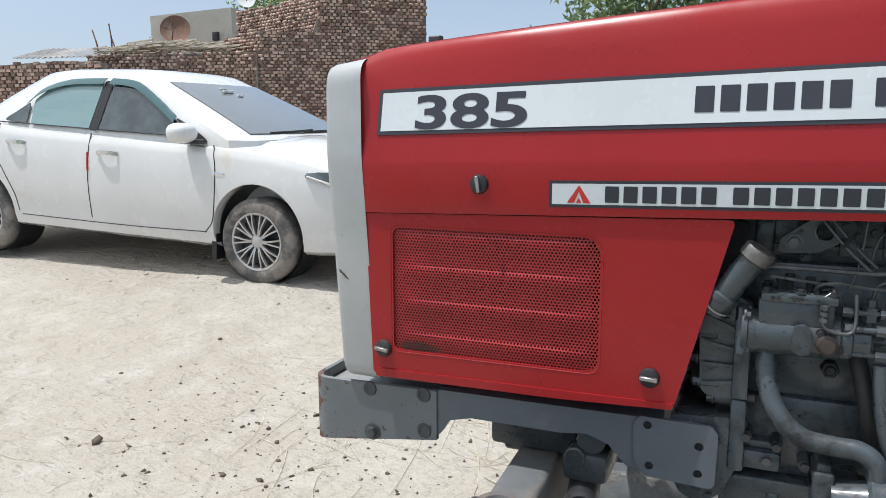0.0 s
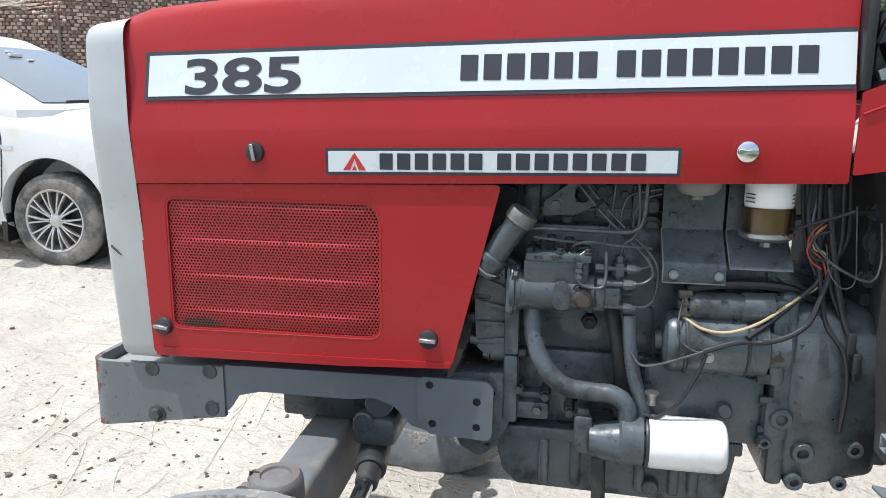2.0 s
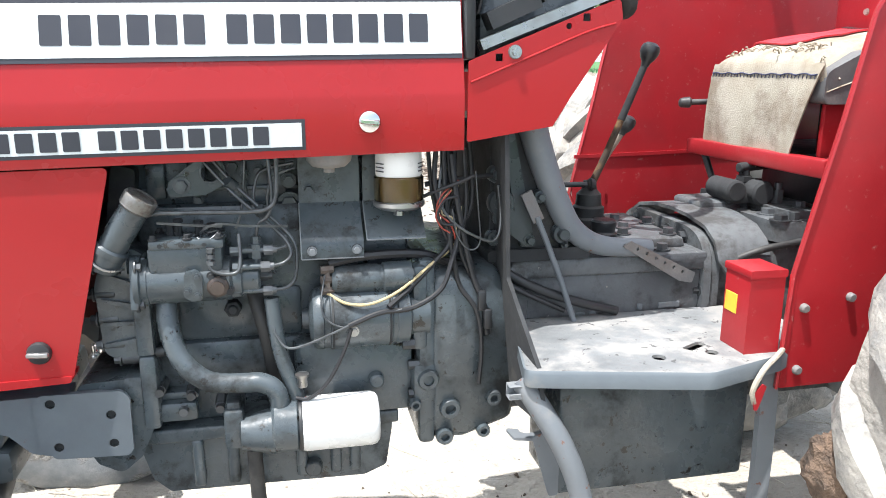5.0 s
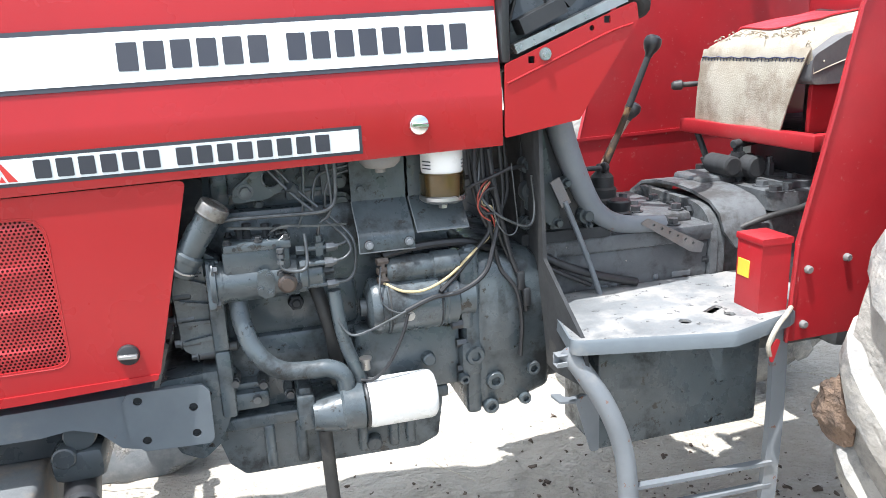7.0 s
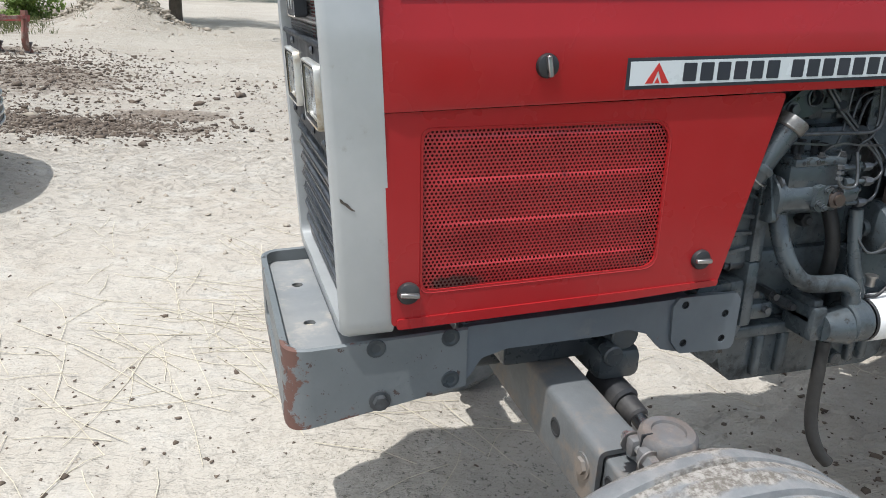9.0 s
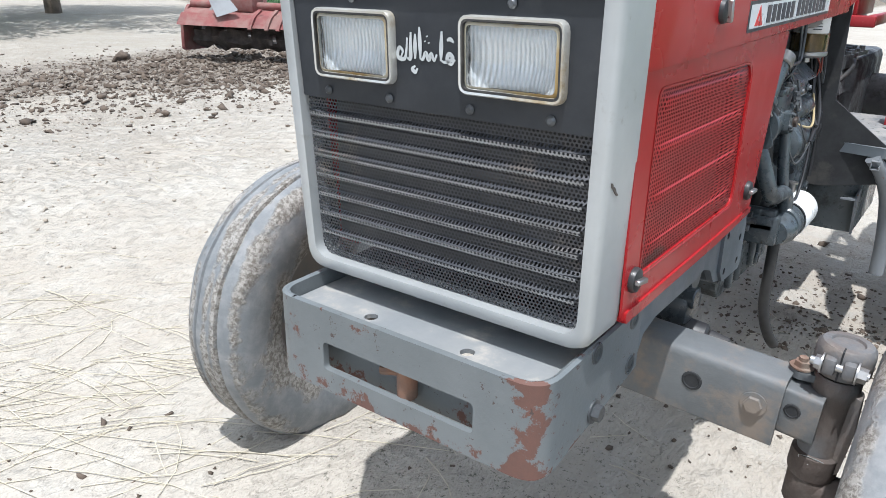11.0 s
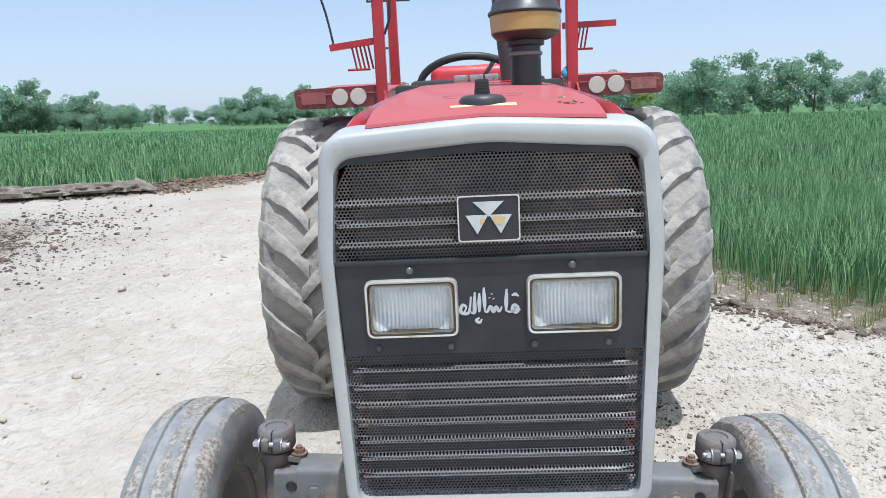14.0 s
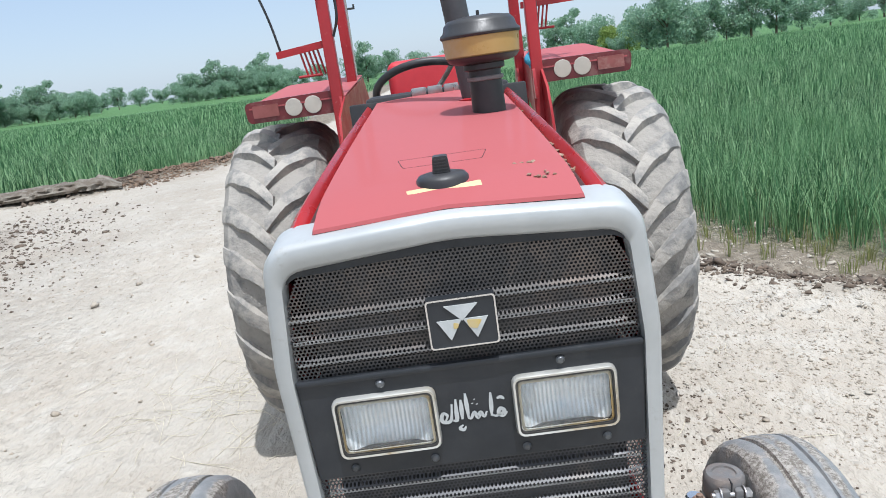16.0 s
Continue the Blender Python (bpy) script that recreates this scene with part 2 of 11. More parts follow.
M_PAINTED_WHITE = surface("hand_painted_white", (0.50, 0.52, 0.52), (0.38, 0.40, 0.40), rough=0.6, s=20, bump=0.1)
M_YELLOW = surface("yellow_sticker", (0.75, 0.55, 0.04), (0.65, 0.47, 0.05), rough=0.4, s=15, bump=0.02)
M_WIRE = surface("black_wire", (0.018, 0.018, 0.02), rough=0.5, s=20, bump=0.02)
M_WIRE_Y = surface("cream_wire", (0.45, 0.36, 0.20), (0.32, 0.26, 0.15), rough=0.5, s=20, bump=0.02)
M_WIRE_R = surface("red_wire", (0.35, 0.06, 0.04), rough=0.5, s=20, bump=0.02)
M_PIPE = surface("steel_fuel_line", (0.115, 0.122, 0.126), (0.055, 0.058, 0.062), rough=0.35, metal=0.5, s=30, bump=0.05)
M_CLOTH = surface("dirty_cream_cloth", (0.45, 0.415, 0.345), (0.36, 0.315, 0.245), rough=0.95, s=7, fine=300, bump=0.5, dirt=(0.21, 0.165, 0.12), amount=0.34, dirt_scale=6)
M_SEATRED = surface("worn_red_vinyl", (0.50, 0.03, 0.04), (0.44, 0.025, 0.035), rough=0.45, s=8, bump=0.15, dirt=(0.5, 0.35, 0.3), amount=0.15)
M_SEATGREY = surface("grey_vinyl", (0.10, 0.10, 0.105), (0.14, 0.14, 0.14), rough=0.55, s=8, bump=0.2, dirt=DUST, amount=0.2)
M_AMBERCAN = surface("amber_plastic_bowl", (0.42, 0.27, 0.09), (0.36, 0.23, 0.08), rough=0.3, s=6, bump=0.03, dirt=(0.45, 0.38, 0.28), amount=0.3)
M_REFLECTOR = surface("dull_red_reflector", (0.25, 0.075, 0.068), (0.21, 0.06, 0.052), rough=0.35, s=20, bump=0.05, dirt=DUST, amount=0.2)
M_LAMPRED = surface("dark_red_lamp_plastic", (0.135, 0.016, 0.020), (0.105, 0.013, 0.016), rough=0.35, s=6, bump=0.04, dirt=(0.20, 0.10, 0.09), amount=0.25, dirt_scale=12)
M_LAMPFACE = surface("dusty_lamp_face", (0.50, 0.46, 0.40), (0.42, 0.39, 0.34), rough=0.35, s=15, bump=0.05, dirt=DUST, amount=0.35)
M_BLUE = surface("blue_plastic_rope", (0.03, 0.22, 0.36), (0.05, 0.3, 0.42), rough=0.6, s=30, bump=0.3)
M_GREENSACK = surface("green_plastic_sack", (0.05, 0.38, 0.17), (0.04, 0.3, 0.14), rough=0.5, s=15, bump=0.3)
M_MUD = surface("dried_mud", (0.17, 0.115, 0.080), (0.085, 0.060, 0.045), rough=0.95, s=30, fine=38, bump=1.0, dist=0.02)
M_SCREEN = perforated("red_perforated_screen", 0, (0.37, 0.021, 0.023), (0.31, 0.018, 0.020), 0.0073, 0.300, 0.40, (0.10, 0.03, 0.025), 0.03, (0.285, 0.836, 0.05, 0.014))
M_GRILLE = perforated("black_perforated_grille", 1, (0.040, 0.043, 0.050), (0.066, 0.068, 0.074), 0.0066, 0.33, 0.42, (0.14, 0.118, 0.10), 0.26)
M_GRILLE_TOP = perforated("dusty_perforated_grille", 1, (0.060, 0.058, 0.058), (0.085, 0.078, 0.074), 0.0066, 0.32, 0.5, (0.165, 0.130, 0.108), 0.42)
M_GRILLE_EDGE = perforated("pale_grille_ridge", 1, (0.36, 0.365, 0.37), (0.22, 0.222, 0.225), 0.0066, 0.30, 0.34, (0.06, 0.06, 0.062), 0.22)

def tray_material():
    """Grey paint worn to rust along the lower edge, at the bent corners and in chips."""
    k = Nodes("chipped_grey_tray_paint")
    vec = k.coords()
    sep = k.node("ShaderNodeSeparateXYZ", Vector=vec)
    col = k.mix(k.ramp(k.noise(5, 6, 0.6, vec), 0.35, 0.68), (0.160, 0.175, 0.180), (0.130, 0.145, 0.150))
    n = k.noise(16.0, 10, 0.72, vec)
    low = k.ramp(sep.outputs[2], 0.555, 0.625, 0.16, 0.0)
    y = k.math("ABSOLUTE", k.math("SUBTRACT", sep.outputs[1], 0.02))
    corner = k.math("MULTIPLY", k.ramp(y, 0.215, 0.275, 0.0, 0.22), k.ramp(sep.outputs[0], -0.02, 0.05, 1.0, 0.0))
    mask = k.ramp(k.math("ADD", n, k.math("ADD", low, corner)), 0.615, 0.66)
    col = k.mix(mask, col, k.mix(k.noise(40, 5, 0.7, vec), (0.16, 0.075, 0.055), (0.10, 0.06, 0.05)))
    chip = k.ramp(k.noise(45.0, 6, 0.7, vec), 0.635, 0.65)
    col = k.mix(chip, col, (0.07, 0.05, 0.045))
    r = k.ramp(mask, 0, 1, 0.48, 0.85)
    h = k.math("SUBTRACT", k.noise(100, 4, 0.6, vec), k.math("MULTIPLY", chip, 0.6))
    return k.done(col, r, 0.0, k.bump(h, 0.18, 0.004))


M_TRAY = tray_material()


def ribbed_tyre_material():
    """Front tyre rubber: smooth blue-grey ribs, crumbling pale dust and grit between them."""
    k = Nodes("worn_front_tyre_rubber")
    vec = k.coords()
    sep = k.node("ShaderNodeSeparateXYZ", Vector=vec)
    z = k.math("ABSOLUTE", k.math("ADD", sep.outputs[2], 0.012))
    band = k.math("SINE", k.math("MULTIPLY", z, 105.0))
    n = k.noise(4.6, 9, 0.68, vec)
    mask = k.ramp(k.math("ADD", k.math("MULTIPLY", band, 0.10), n), 0.46, 0.58)
    smooth_ = k.mix(k.ramp(k.noise(18.0, 6, 0.65, vec), 0.35, 0.7), (0.165, 0.177, 0.185), (0.25, 0.255, 0.256))
    grit = k.noise(85.0, 6, 0.75, vec)
    dusty = k.mix(k.ramp(grit, 0.40, 0.60), (0.155, 0.14, 0.12), (0.37, 0.352, 0.322))
    col = k.mix(mask, smooth_, dusty)
    col = k.mix(k.ramp(k.noise(6.0, 8, 0.7, vec), 0.62, 0.74, 0, 0.25), col, (0.20, 0.175, 0.145))
    h = k.math("MULTIPLY", grit, k.ramp(mask, 0, 1, 0.25, 1.0))
    return k.done(col, k.ramp(mask, 0, 1, 0.6, 0.92), 0.0, k.bump(h, 0.7, 0.010))


M_TYRE_F = ribbed_tyre_material()


def glass(name, tint=(1, 1, 1), rough=0.02, transmission=1.0):
    k = Nodes(name)
    vec = k.coords()
    r = k.ramp(k.noise(6.0, 8, 0.65, vec), 0.4, 0.8, rough, rough + 0.15)
    return k.done(tint, r, 0.0, Transmission_Weight=transmission, IOR=1.45)


M_BOWL = glass("amber_glass_bowl", (0.75, 0.62, 0.40))
M_CARGLASS = surface("tinted_car_glass", (0.022, 0.034, 0.036), (0.060, 0.085, 0.090), rough=0.04, s=5, bump=0.0, coat=1.0)
# teal base holds the glass tint and the sky mirrored in it
M_CARGLASS_REAR = surface("teal_sky_mirror_glass", (0.17, 0.27, 0.28), (0.13, 0.23, 0.245), rough=0.05, s=3, bump=0.0, coat=1.0, stretch=(0.4, 1, 2.5))
# greyed base: dust plus the sky's reflection on the windscreen
M_SCREENGLASS = surface("dusty_sky_mirror_windscreen", (0.10, 0.115, 0.12), (0.13, 0.145, 0.15), rough=0.07, s=2, bump=0.0, coat=1.0)


def fluted_glass():
    """Headlamp glass pressed in upright flutes over a silvered bowl."""
    k = Nodes("fluted_headlamp_glass")
    vec = k.coords()
    sep = k.node("ShaderNodeSeparateXYZ", Vector=vec)
    wave = k.math("SINE", k.math("MULTIPLY", sep.outputs[1], 900.0))
    bars = k.math("SINE", k.math("MULTIPLY", sep.outputs[2], 330.0))
    n = k.bump(k.math("ADD", wave, k.math("MULTIPLY", bars, 0.3)), 0.35, 0.002)
    tr = k.tree.nodes.new("ShaderNodeBsdfTransparent")
    # tint darkens between flutes, in place of their bent light
    k.put(tr.inputs["Color"], k.mix(k.ramp(wave, -0.9, 0.5), (0.84, 0.88, 0.90), (0.99, 1.0, 1.0)))
    gl = k.node("ShaderNodeBsdfGlossy", Roughness=0.06, Normal=n)
    mx = k.node("ShaderNodeMixShader", Fac=k.math("ADD", k.math("MULTIPLY", k.node("ShaderNodeFresnel", IOR=1.5, Normal=n).outputs[0], 0.9), 0.03))
    # a pale diffuse share, mixed in to brighten the lens
    df = k.node("ShaderNodeBsdfDiffuse", Color=(0.86, 0.89, 0.89), Normal=n)
    dm = k.node("ShaderNodeMixShader", Fac=k.ramp(k.noise(24.0, 7, 0.7, vec), 0.35, 0.70, 0.06, 0.20))
    k.tree.links.new(tr.outputs[0], dm.inputs[1])
    k.tree.links.new(df.outputs[0], dm.inputs[2])
    k.tree.links.new(dm.outputs[0], mx.inputs[1])
    k.tree.links.new(gl.outputs[0], mx.inputs[2])
    k.tree.links.new(mx.outputs[0], k.out.inputs[0])
    return k.mat


M_LENS = fluted_glass()


def silvered_bowl():
    """Bright metal that shows the daylight broken up by the pressed flutes of its glass."""
    k = Nodes("silvered_lamp_bowl")
    vec = k.coords()
    sep = k.node("ShaderNodeSeparateXYZ", Vector=vec)
    wave = k.math("SINE", k.math("MULTIPLY", sep.outputs[1], 900.0))
    steps = k.math("SINE", k.math("MULTIPLY", sep.outputs[2], 210.0))
    h = k.math("ADD", k.math("ADD", wave, k.math("MULTIPLY", steps, 0.8)), k.math("MULTIPLY", k.noise(60.0, 4, 0.6, vec), 2.5))
    col = k.mix(k.ramp(k.noise(16.0, 5, 0.6, vec), 0.35, 0.65), (0.97, 0.98, 0.99), (0.86, 0.90, 0.93))
    return k.done(col, 0.28, 0.40, k.bump(h, 0.40, 0.002))


M_BOWL_SILVER = silvered_bowl()


# ---- mesh helpers ----
ORIGIN = {}


def part(name, bm, material, parent=None, label="", smooth=True, flat=None, at=None):
    """Link a bmesh as one mesh object, under a thing or a part, in world coordinates."""
    me = bpy.data.meshes.new(name)
    bmesh.ops.recalc_face_normals(bm, faces=bm.faces)
    if smooth:
        for f in bm.faces:
            f.smooth = True
        for e in bm.edges:
            if len(e.link_faces) == 2 and e.calc_face_angle(0) > radians(flat or 38):
                e.smooth = False
    bm.to_mesh(me)
    bm.free()
    for mt in material if isinstance(material, (list, tuple)) else [material]:
        me.materials.append(mt)
    return hang(new(name, me), parent, label, at)


def hang(ob, parent=None, label="", at=None):
    m = at or Matrix.Identity(4)
    ob.matrix_basis = m
    ORIGIN[ob.name] = m.copy()
    if parent:
        ob.parent = parent
        ob.matrix_parent_inverse = ORIGIN[parent.name].inverted()
    if label:
        tagged(ob, label)
    return ob


def thing(name, base, label, category, group="", kind=""):
    """An Empty at the base of a thing."""
    ob = hang(new(name), at=Matrix.Translation(base))
    ob.empty_display_size = 0.1
    return tagged(ob, label, category, group, kind)


def BM():
    return bmesh.new()


def box(bm, lo, hi, bevel=0.0, seg=2, m=None):
    """A box between two corners, its edges rounded."""
    r = bmesh.ops.create_cube(bm, size=1)
    vs = r["verts"]
    lo, hi = Vector(lo), Vector(hi)
    for v in vs:
        v.co = Vector([(lo[i] + hi[i]) / 2 + v.co[i] * (hi[i] - lo[i]) for i in range(3)])
    if bevel:
        es = list({e for v in vs for e in v.link_edges})
        g = bmesh.ops.bevel(bm, geom=es, offset=bevel, segments=seg, affect="EDGES", profile=0.5)
        vs = list({v for f in g["faces"] for v in f.verts} | {v for v in vs if v.is_valid})
    if m:
        bmesh.ops.transform(bm, matrix=m, verts=vs)
    return vs


def frame_of(a, b):
    a, b = Vector(a), Vector(b)
    d = b - a
    return Matrix.Translation(a) @ d.to_track_quat("Z", "Y").to_matrix().to_4x4(), d.length


def lathe(bm, prof, m=None, seg=32, closed=False):
    """Turn a profile of (radius, height) about the z axis, then place it."""
    rings = []
    for r, h in prof:
        if r < 1e-6:
            rings.append([bm.verts.new((0, 0, h))])
        else:
            rings.append([bm.verts.new((r * math.cos(2 * math.pi * i / seg), r * math.sin(2 * math.pi * i / seg), h)) for i in range(seg)])
    pairs = list(zip(rings, rings[1:]))
    if closed:
        pairs.append((rings[-1], rings[0]))
    for a, b in pairs:
        for i in range(seg):
            j = (i + 1) % seg
            if len(a) == 1 and len(b) == 1:
                continue
            if len(a) == 1:
                bm.faces.new((a[0], b[i], b[j]))
            elif len(b) == 1:
                bm.faces.new((a[i], a[j], b[0]))
            else:
                bm.faces.new((a[i], a[j], b[j], b[i]))
    if m:
        bmesh.ops.transform(bm, matrix=m, verts=[v for r in rings for v in r])


def rod(bm, a, b, r, r2=None, seg=16, bevel=0.0):
    """A round bar from a to b, closed at both ends."""
    m, n = frame_of(a, b)
    r2 = r if r2 is None else r2
    c = min(bevel, r * 0.9, r2 * 0.9, n * 0.45)
    prof = [(0, 0), (r - c, 0), (r, c), (r2, n - c), (r2 - c, n), (0, n)] if c else [(0, 0), (r, 0), (r2, n), (0, n)]
    lathe(bm, prof, m, seg)


def bolt(bm, p, way, r=0.009, h=0.008):
    """A hexagon head with a washer."""
    p, way = Vector(p), Vector(way).normalized()
    rod(bm, p, p + way * 0.003, r * 1.45, seg=14)
    rod(bm, p + way * 0.003, p + way * (0.003 + h), r, r * 0.95, seg=6)


def smooth_line(pts, n=6):
    """Points on a smooth line through the given ones."""
    pts = [Vector(p) for p in pts]
    if len(pts) < 3:
        return pts
    ext = [pts[0] * 2 - pts[1]] + pts + [pts[-1] * 2 - pts[-2]]
    out = []
    for i in range(1, len(ext) - 2):
        p0, p1, p2, p3 = ext[i - 1:i + 3]
        for s in range(n):
            t = s / n
            out.append(0.5 * ((2 * p1) + (p2 - p0) * t + (2 * p0 - 5 * p1 + 4 * p2 - p3) * t * t + (3 * p1 - p0 - 3 * p2 + p3) * t ** 3))
    return out + [pts[-1]]


def tube(bm, pts, r, seg=10, n=6, r_end=None, smoothed=True):
    """A hose, wire or bent pipe along points."""
    pts = smooth_line(pts, n) if smoothed else [Vector(p) for p in pts]
    rings, up = [], None
    for i, p in enumerate(pts):
        d = (pts[min(i + 1, len(pts) - 1)] - pts[max(i - 1, 0)]).normalized()
        if up is None:
            up = d.orthogonal().normalized()
        up = (up - d * up.dot(d)).normalized()
        side = d.cross(up)
        rr = r if r_end is None else r + (r_end - r) * i / (len(pts) - 1)
        rings.append([bm.verts.new(p + (up * math.cos(2 * math.pi * k / seg) + side * math.sin(2 * math.pi * k / seg)) * rr) for k in range(seg)])
    for a, b in zip(rings, rings[1:]):
        for k in range(seg):
            bm.faces.new((a[k], a[(k + 1) % seg], b[(k + 1) % seg], b[k]))
    bm.faces.new(rings[0][::-1])
    bm.faces.new(rings[-1])


def bar(bm, pts, w, h, across=(0, 1, 0), n=6):
    """A flat or square bar, w across and h thick, along points."""
    pts = smooth_line(pts, n)
    across = Vector(across).normalized()
    rings = []
    for i, p in enumerate(pts):
        d = (pts[min(i + 1, len(pts) - 1)] - pts[max(i - 1, 0)]).normalized()
        up = d.cross(across).normalized()
        rings.append([bm.verts.new(p + across * (w / 2 * a) + up * (h / 2 * b)) for a, b in ((-1, -1), (1, -1), (1, 1), (-1, 1))])
    for a, b in zip(rings, rings[1:]):
        for k in range(4):
            bm.faces.new((a[k], a[(k + 1) % 4], b[(k + 1) % 4], b[k]))
    bm.faces.new(rings[0][::-1])
    bm.faces.new(rings[-1])


def rounded(pts, radii, seg=5):
    """The corners of a flat outline, rounded: the same number of points for the same number of corners."""
    out, n = [], len(pts)
    if not isinstance(radii, (list, tuple)):
        radii = [radii] * n
    for i in range(n):
        p, a, b = Vector(pts[i]), Vector(pts[i - 1]), Vector(pts[(i + 1) % n])
        u, v = (a - p).normalized(), (b - p).normalized()
        half = math.acos(max(-1, min(1, u.dot(v)))) / 2
        t = min(radii[i] / max(math.tan(half), 1e-4), (a - p).length * 0.49, (b - p).length * 0.49)
        s, e = p + u * t, p + v * t
        for k in range(seg + 1):
            f = k / seg
            out.append(((1 - f) ** 2) * s + 2 * f * (1 - f) * p + f * f * e)
    return out


def plate(bm, outline, put, depth, holes=()):
    """A flat outline given thickness; put(u, v, d) lays its points in the world. holes: other outlines cut through."""
    def ring(pts, d):
        return [bm.verts.new(put(p[0], p[1], d)) for p in pts]
    tops = []
    for d in (0.0, depth):
        es = []
        loops = []
        for pts in (outline, *holes):
            r = ring(pts, d)
            loops.append(r)
            for i in range(len(r)):
                es.append(bm.edges.new((r[i], r[(i + 1) % len(r)])))
        if holes:
            bmesh.ops.triangle_fill(bm, use_beauty=True, use_dissolve=False, edges=es)
        else:
            bm.faces.new(loops[0])
        tops.append(loops)
    for a, b in zip(*tops):
        for i in range(len(a)):
            j = (i + 1) % len(a)
            bm.faces.new((a[i], a[j], b[j], b[i]))


def circle(u, v, r, seg=14):
    return [Vector((u + r * math.cos(2 * math.pi * i / seg), v + r * math.sin(2 * math.pi * i / seg))) for i in range(seg)]


def rect(u0, v0, u1, v1, r=0.0, seg=4):
    pts = [(u0, v0), (u1, v0), (u1, v1), (u0, v1)]
    return rounded(pts, r, seg) if r else [Vector(p) for p in pts]


def thick(bm, t):
    """Give a sheet thickness, half to each side."""
    bmesh.ops.recalc_face_normals(bm, faces=bm.faces)
    bm.normal_update()
    for v in bm.verts:
        v.co += v.normal * (abs(t) / 2)
    bmesh.ops.solidify(bm, geom=bm.faces[:], thickness=abs(t))


def loft(bm, loops, closed=True, cap=False):
    rows = [[bm.verts.new(p) for p in l] for l in loops]
    for a, b in zip(rows, rows[1:]):
        for i in range(len(a) if closed else len(a) - 1):
            j = (i + 1) % len(a)
            bm.faces.new((a[i], a[j], b[j], b[i]))
    if cap:
        bm.faces.new(rows[0][::-1])
        bm.faces.new(rows[-1])
    return rows


def lettering(text, material, name, parent, x0, x1, z0, z1, put, bold=0.0):
    """Words in the built-in font, fitted to a box on a surface given by put(u, v, d)."""
    cu = bpy.data.curves.new(name, "FONT")
    cu.body, cu.size, cu.offset = text, 1.0, bold
    tmp = new("tmp", cu)
    me = bpy.data.meshes.new_from_object(tmp.evaluated_get(bpy.context.evaluated_depsgraph_get()))
    bpy.data.objects.remove(tmp)
    bpy.data.curves.remove(cu)
    co = np.array([v.co[:2] for v in me.vertices])
    lo, hi = co.min(0), co.max(0)
    for v in me.vertices:
        f, g = (v.co.x - lo[0]) / (hi[0] - lo[0]), (v.co.y - lo[1]) / (hi[1] - lo[1])
        v.co = put(x0 + (x1 - x0) * f, z0 + (z1 - z0) * g + (x1 - x0) * f * 0.02, 0.0026)
    me.materials.clear()
    me.materials.append(material)
    return hang(new(name, me), parent)


def mesh_np(name, verts, faces, material, kind_of=3):
    """A large mesh from arrays: verts (n, 3), faces (m, 3 or 4)."""
    me = bpy.data.meshes.new(name)
    verts, faces = np.asarray(verts, np.float32), np.asarray(faces, np.int32)
    w = faces.shape[1]
    me.vertices.add(len(verts))
    me.vertices.foreach_set("co", verts.ravel())
    me.loops.add(faces.size)
    me.loops.foreach_set("vertex_index", faces.ravel())
    me.polygons.add(len(faces))
    me.polygons.foreach_set("loop_start", np.arange(0, faces.size, w, dtype=np.int32))
    me.update(calc_edges=True)
    me.materials.append(material)
    return me


# ---- ground ----
def smooth01(t):
    t = min(max(t, 0.0), 1.0)
    return t * t * (3 - 2 * t)


def field_depth(x, y):
    """How far a place lies inside one of the rice fields, in metres (below zero: outside)."""
    right = min(-y - 1.45, ((x - 5.72) * 0.89 + (-y - 2.20) * 1.40) / 1.66 + 0.80)
    left = min(((x - 13.4) * 2.2 + (y - 9.4) * 0.9) / 2.38 - 1.3, ((x - 14.3) * 1.9 + (y - 7.2) * 2.4) / 3.06 - 1.3, x - 11.2 - 0.35 * max(y - 9, 0), y - 6.0 - 0.01 * max(x - 17.5, 0))
    return max(right, left)


def ground_z(x, y, fine=True):
    z = 0.20 * smooth01((-x - 0.2) / 2.6) * smooth01((y - 0.9) / 2.2) + 0.03 * smooth01((-x - 3) / 3) - 0.09 * max(smooth01((x - 0.9) / 1.5), smooth01((-y - 0.25) / 0.45) * smooth01((x + 1.2) / 1.2)) + 0.010 * max(-x - 6, 0) ** 0.8
    d = field_depth(x, y)
    z -= 0.06 * smooth01((d + 0.2) / 0.7)
    if y > 4 and x > 9:
        z += 0.20 * math.exp(-((d + 0.75) / 0.42) ** 2)
    elif x > 2:
        z += 0.05 * math.exp(-((d + 0.2) / 0.2) ** 2)
    m = math.exp(-(((x + 1.9) / 1.05) ** 2 + ((y - 18.1) / 1.3) ** 2))
    z += 0.95 * m
    if fine:
        p = Vector((x, y, 0))
        rough = 0.55 + 1.3 * smooth01((noise.noise(p * 0.35) + 0.1) * 1.6)
        if d > -0.8 and d < 0.3:
            rough = 2.2
        rough += 2.4 * math.exp(-(((x - 6.5) / 4.0) ** 2 + ((y - 7.6) / 1.7) ** 2)) + 1.0 * m
        near = smooth01((22 - math.hypot(x, y)) / 8)
        z += near * rough * (0.020 * noise.noise(p * 1.7) + 0.013 * noise.noise(p * 5.1) + 0.011 * noise.noise(p * 10.3) + 0.009 * abs(noise.noise(p * 7.0 + Vector((9, 0, 0)))) - 0.010 * max(0, noise.noise(p * 8.3 + Vector((0, 4, 0))) - 0.25))
    return z


def soft_axis(lo, hi, step, far):
    a = list(np.arange(lo, hi + 1e-6, step))
    s, v = step, hi
    while v < far:
        s *= 1.22
        v += s
        a.append(v)
    s, v = step, lo
    while v > -far:
        s *= 1.22
        v -= s
        a.insert(0, v)
    return a


